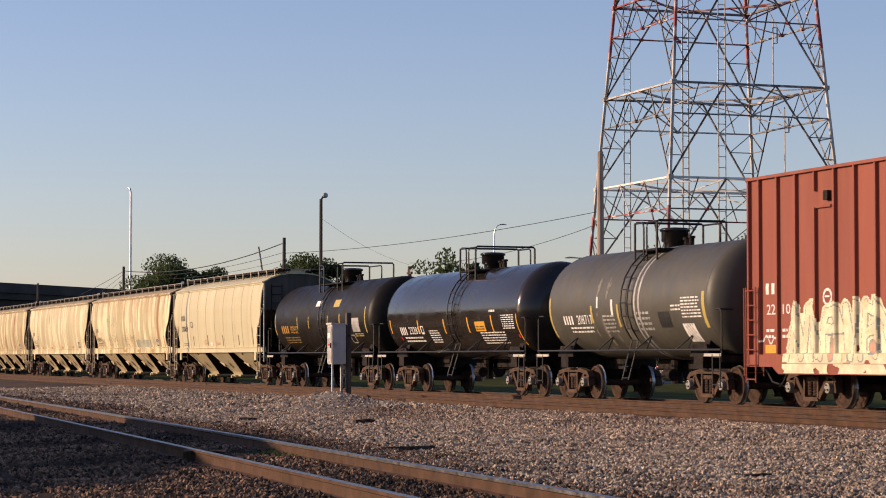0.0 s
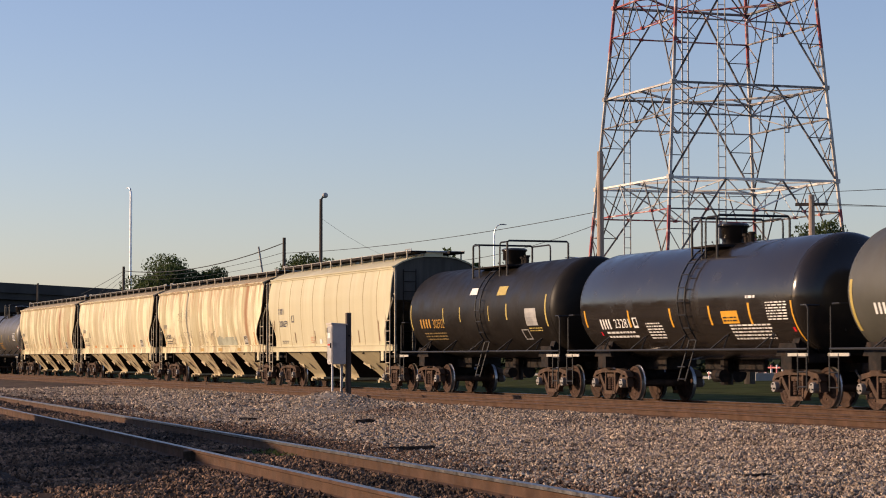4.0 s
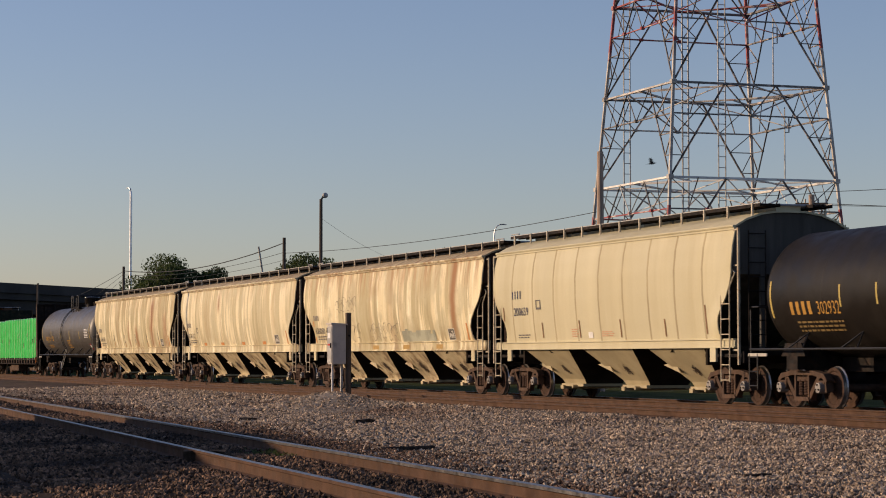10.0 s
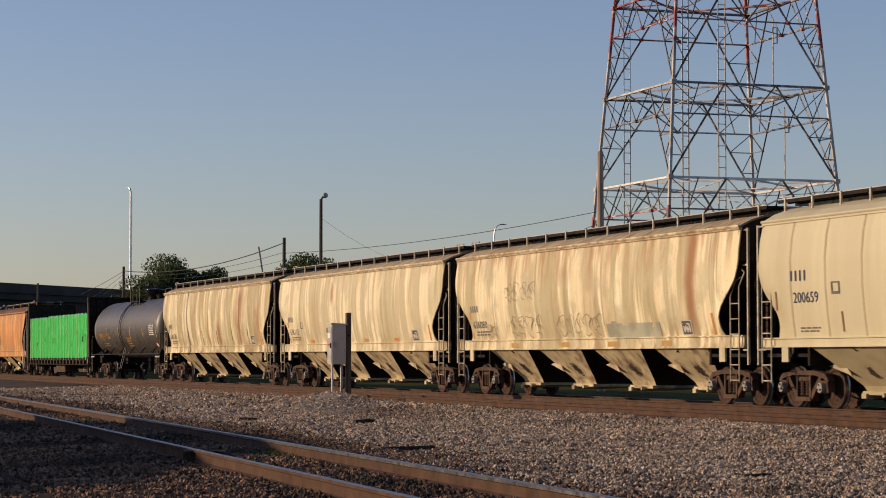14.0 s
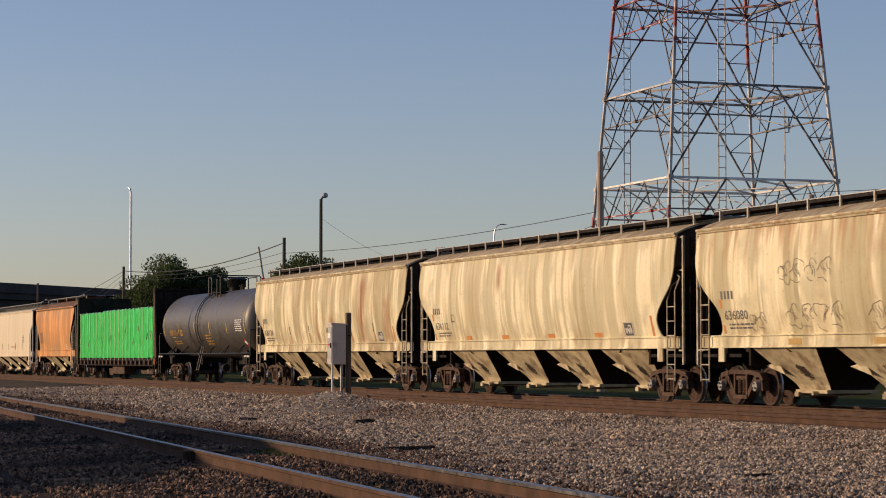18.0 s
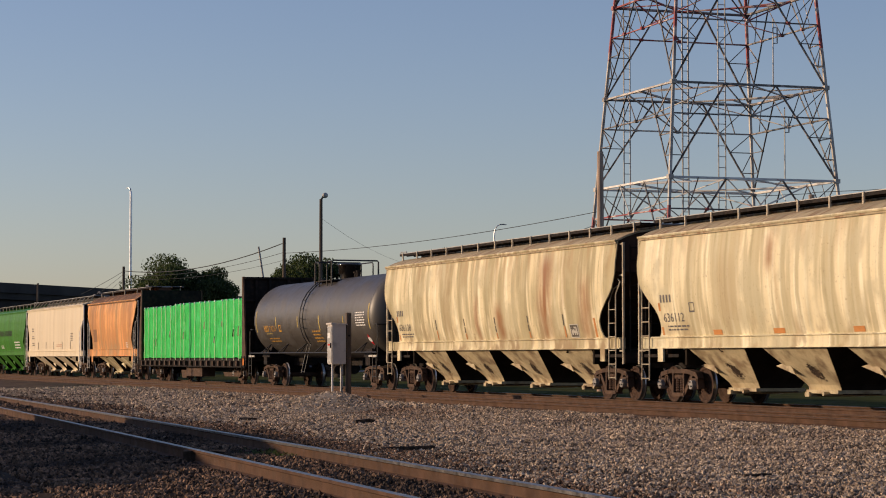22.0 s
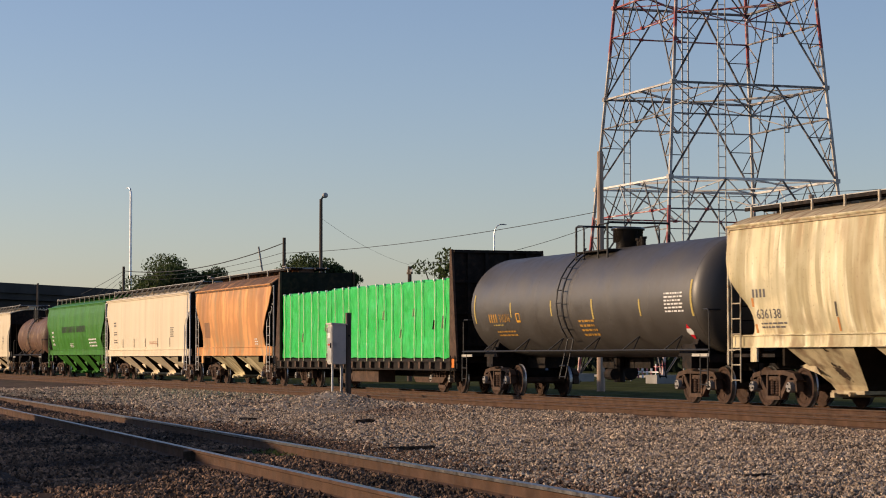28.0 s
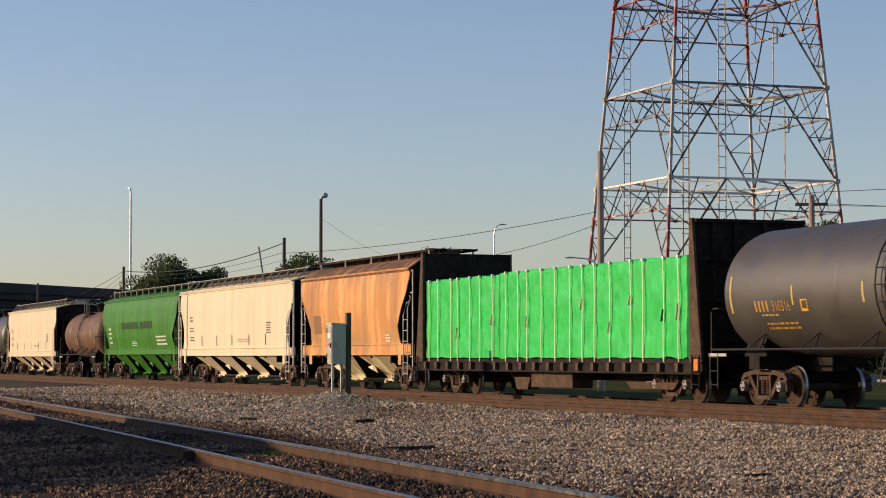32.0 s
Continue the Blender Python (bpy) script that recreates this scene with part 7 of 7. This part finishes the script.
# soft round grease smudges on the chutes, made of many small specks
rgm = np.random.RandomState(5)
for car in TILX + [MULX]:
    for bay in [o for o in car.children if o.name.startswith("hopper_bay")]:
        xs = [v.co.x for v in bay.data.vertices]
        xb = sum(xs) / len(xs)
        yt = 1.40 if car is not MULX else 1.48
        slope = (yt - 0.62) / 0.86
        bm = B()
        for k in range(260 if car is not MULX else 120):
            u, w = rgm.normal(0, 0.42 if car is not MULX else 0.32, 2)
            z = 0.80 + w * 0.16 - u * 0.05
            x = xb + 0.12 + u * 0.2
            if not 0.56 < z < 1.3:
                continue
            s = rgm.uniform(0.006, 0.026)
            vs = [bm.verts.new((x + s * math.cos(q * 1.257) * 1.3, -0.62 - (z + s * math.sin(q * 1.257) - 0.52) * slope - 0.010 - 0.00001 * k, z + s * math.sin(q * 1.257))) for q in range(5)]
            bm.faces.new(vs)
        tagged(part("grease_mark", bm, M["grease"], bay), "dark greasy smudge", kind="stuff")



def tag_lines(car, x0, x1, z0, z1, count, seed, w, surf):
    """Rounded letter outlines drawn with a thin line of paint on the side."""
    rg = np.random.RandomState(seed)
    bm = B()
    step = (x1 - x0) / count
    for k in range(count):
        cx, cz = x0 + step * (k + 0.5), (z0 + z1) / 2
        rx, rz = step * rg.uniform(0.42, 0.62), (z1 - z0) / 2 * rg.uniform(0.8, 1.0)
        n, p1, p2 = 22, rg.uniform(0, 6.28), rg.uniform(0, 6.28)
        loop = []
        for q in range(n + 1):
            a = 2 * math.pi * q / n
            g = 1 + 0.20 * math.sin(3 * a + p1) + 0.13 * math.sin(5 * a + p2)
            loop.append((cx + rx * g * math.cos(a), cz + rz * g * math.sin(a)))
        lines = [loop[2: n // 2 + 1], loop[n // 2 + 2: n - 1 if rg.uniform() < 0.5 else n - 4]]
        for _ in range(3):
            xa = cx + rx * rg.uniform(-0.5, 0.5)
            lines.append([(xa + rx * 0.25 * math.sin(q * 1.1 + p1), cz + rz * (0.75 - q * 0.3 * rg.uniform(0.7, 1.1))) for q in range(5)])
        for line in lines:
            prev = None
            for (xa, za), (xb, zb) in zip(line, line[1:] + [(2 * line[-1][0] - line[-2][0], 2 * line[-1][1] - line[-2][1])]):
                za = min(max(za, 1.68), 4.1)
                d = math.hypot(xb - xa, zb - za) or 1.0
                nx_, nz_ = -(zb - za) / d * w, (xb - xa) / d * w
                pair = [bm.verts.new((xa + s * nx_, surf(za + s * nz_), za + s * nz_)) for s in (-1, 1)]
                if prev:
                    bm.faces.new((prev[0], prev[1], pair[1], pair[0]))
                prev = pair
    return tagged(part("graffiti", bm, M["dark_spray"], car), "thin dark graffiti letters in outline", kind="stuff")


for k, (xa, xb, za, zb, n) in enumerate(((-5.3, -2.9, 2.76, 3.3, 4), (-5.1, -2.5, 1.74, 2.34, 4), (-1.5, 1.6, 1.74, 2.30, 5), (-6.9, -6.1, 1.75, 2.15, 2))):
    tag_lines(TILX[0], xa, xb, za, zb, n, 40 + k, 0.008, lambda z: side_a(z) - 0.002)
painted(TILX[0], "touch_up_patch", (1.8, 5.1), (1.67, 2.12), 0.06, lambda x, z: side_a(z) + 0.001, lambda x, z: 0 if z < 2.02 + 0.12 * noise.noise((x * 1.5, 0, 0)) and noise.noise((x * 2, z * 3, 5.0)) > -0.35 else None, [M["pale_patch"]], "pale grey-green repainted patch")

# clean tan hopper
blocks(MULX, (-6.19, -5.39, 2.83, 3.06), 4, M["navy"], side_m, gap=0.4)
letters(MULX, "200659", (-6.1, -4.99, 2.34, 2.58), M["navy"], side_m)
painted(MULX, "stencil_frame", (-4.4, -4.04), (2.5, 2.78), 0.03, lambda x, z: side_m(z), lambda x, z: 0 if abs(x + 4.22) > 0.13 or abs(z - 2.64) > 0.09 else None, [M["faded_blue"]], "small dark stencil frame")
for x, z0, z1 in ((-6.9, 2.2, 2.61), (-4.02, 1.69, 2.12), (-1.38, 1.67, 2.15), (1.31, 1.66, 2.13), (4.0, 1.66, 2.1), (6.3, 1.7, 2.4)):
    bars(MULX, [(x - 0.035, x + 0.035, z0, z1)], M["strip_brown"], side_m, name="reflective_strip", label="dull brown reflective strip")
lines_of(MULX, (-1.95, -1.5, 1.67, 1.92), 4, M["faded_red"], side_m, seed=22)
lines_of(MULX, (0.07, 0.85, 1.67, 1.83), 3, M["faded_red"], side_m, seed=23)
lines_of(MULX, (-5.9, -5.0, 1.66, 1.8), 2, M["faded_blue"], side_m, seed=24)
bars(MULX, [(-0.82, -0.53, 1.66, 1.82)], M["white"], side_m, name="sticker", label="white square sticker")

# green hopper, cream hoppers, orange hopper
GP = [(1.60, 1.42), (2.2, 1.56), (2.9, 1.62), (3.6, 1.58), (4.15, 1.48)]
side_g = lambda z: -body_y(GP, z) - 0.012
for k, (w0, n) in enumerate(((-3.73, 11), (0.75, 9))):
    blocks(GREEN, (w0, w0 + 0.4 * n * (4.2 / 4.4) if k == 0 else 3.64, 2.6, 2.95), n, M["black"], side_g, gap=0.18)
lines_of(GREEN, (-7.0, -6.4, 1.75, 2.7), 4, M["white"], side_g, seed=25)
lines_of(GREEN, (-1.6, -0.5, 1.7, 1.96), 3, M["white"], side_g, seed=26)
lines_of(GREEN, (4.17, 6.3, 1.67, 2.2), 3, M["white"], side_g, seed=27)
side_w = lambda z: -body_y(WHITE_PROF, z) - 0.012
for car in (WHITE, WHITE2):
    for r in ((-7.5, -6.9, 2.7, 2.99), (-7.5, -6.7, 2.26, 2.49), (-7.4, -6.6, 1.84, 2.08)):
        lines_of(car, r, 2, M["faded_blue"], side_w, seed=28)
    lines_of(car, (5.6, 6.3, 2.08, 2.58), 5, M["faded_blue"], side_w, seed=29)
    lines_of(car, (1.08, 2.83, 1.76, 1.93), 2, M["faded_red"], side_w, seed=30)
    for x in (-5.2, -2.5, 0.12, 2.92, 5.5):
        bars(car, [(x - 0.05, x + 0.05, 1.66, 2.1)], M["wood_pole"], side_w, name="reflective_strip", label="dull brown reflective strip")
OP = [(1.50, 1.45), (2.2, 1.53), (2.9, 1.58), (3.6, 1.57), (4.12, 1.50)]
side_o = lambda z: -body_y(OP, z) - 0.012
bars(ORANGE, [(-4.6, -3.7, 2.01, 2.69)], M["stain"], side_o, name="rust_patch", label="dark brown square rust patch")
lines_of(ORANGE, (3.75, 4.2, 1.62, 1.93), 3, M["white"], side_o, seed=31)

# flat car tags
bars(FLAT, [(10.02, 10.36, 0.80, 1.12)], M["orange"], lambda z: -1.615, name="tag", label="small orange tag")


# ---- what moves ----
def motions():
    times = [i * 2.0 for i in range(17)]
    for car, x0 in MOVERS:
        walk(car, [(t, pose(x0 + travelled(t), TRACK_Y, 0)) for t in times])
    steps = [i * 4 / 30 for i in range(241)]
    for ws, home, phase in WHEELS:
        walk(ws, [(t, pose(*home, 0, phase + math.degrees(travelled(t) / 0.457), 0)) for t in steps])

    for (b, wings), (p, v), t0, lag in BIRDS:
        turn = math.degrees(math.atan2(v[1], v[0]))
        rows = []
        for i in range(65):
            t = i * 0.5
            d = t - t0
            rows.append((t, pose(p[0] + v[0] * d, p[1] + v[1] * d, p[2] + v[2] * d + 0.12 * math.sin(t * 2.3), 0, -8, turn)))
        walk(b, rows)
        beats = [0.0] + [6.5 + i / 15 for i in range(61)] + [32.0]
        for w, s in wings:
            walk(w, [(t, pose(0, 0, 0.03, s * (12 + 42 * math.sin((t + lag) * 2 * math.pi * 2.9)), 0, 0)) for t in beats])


motions()
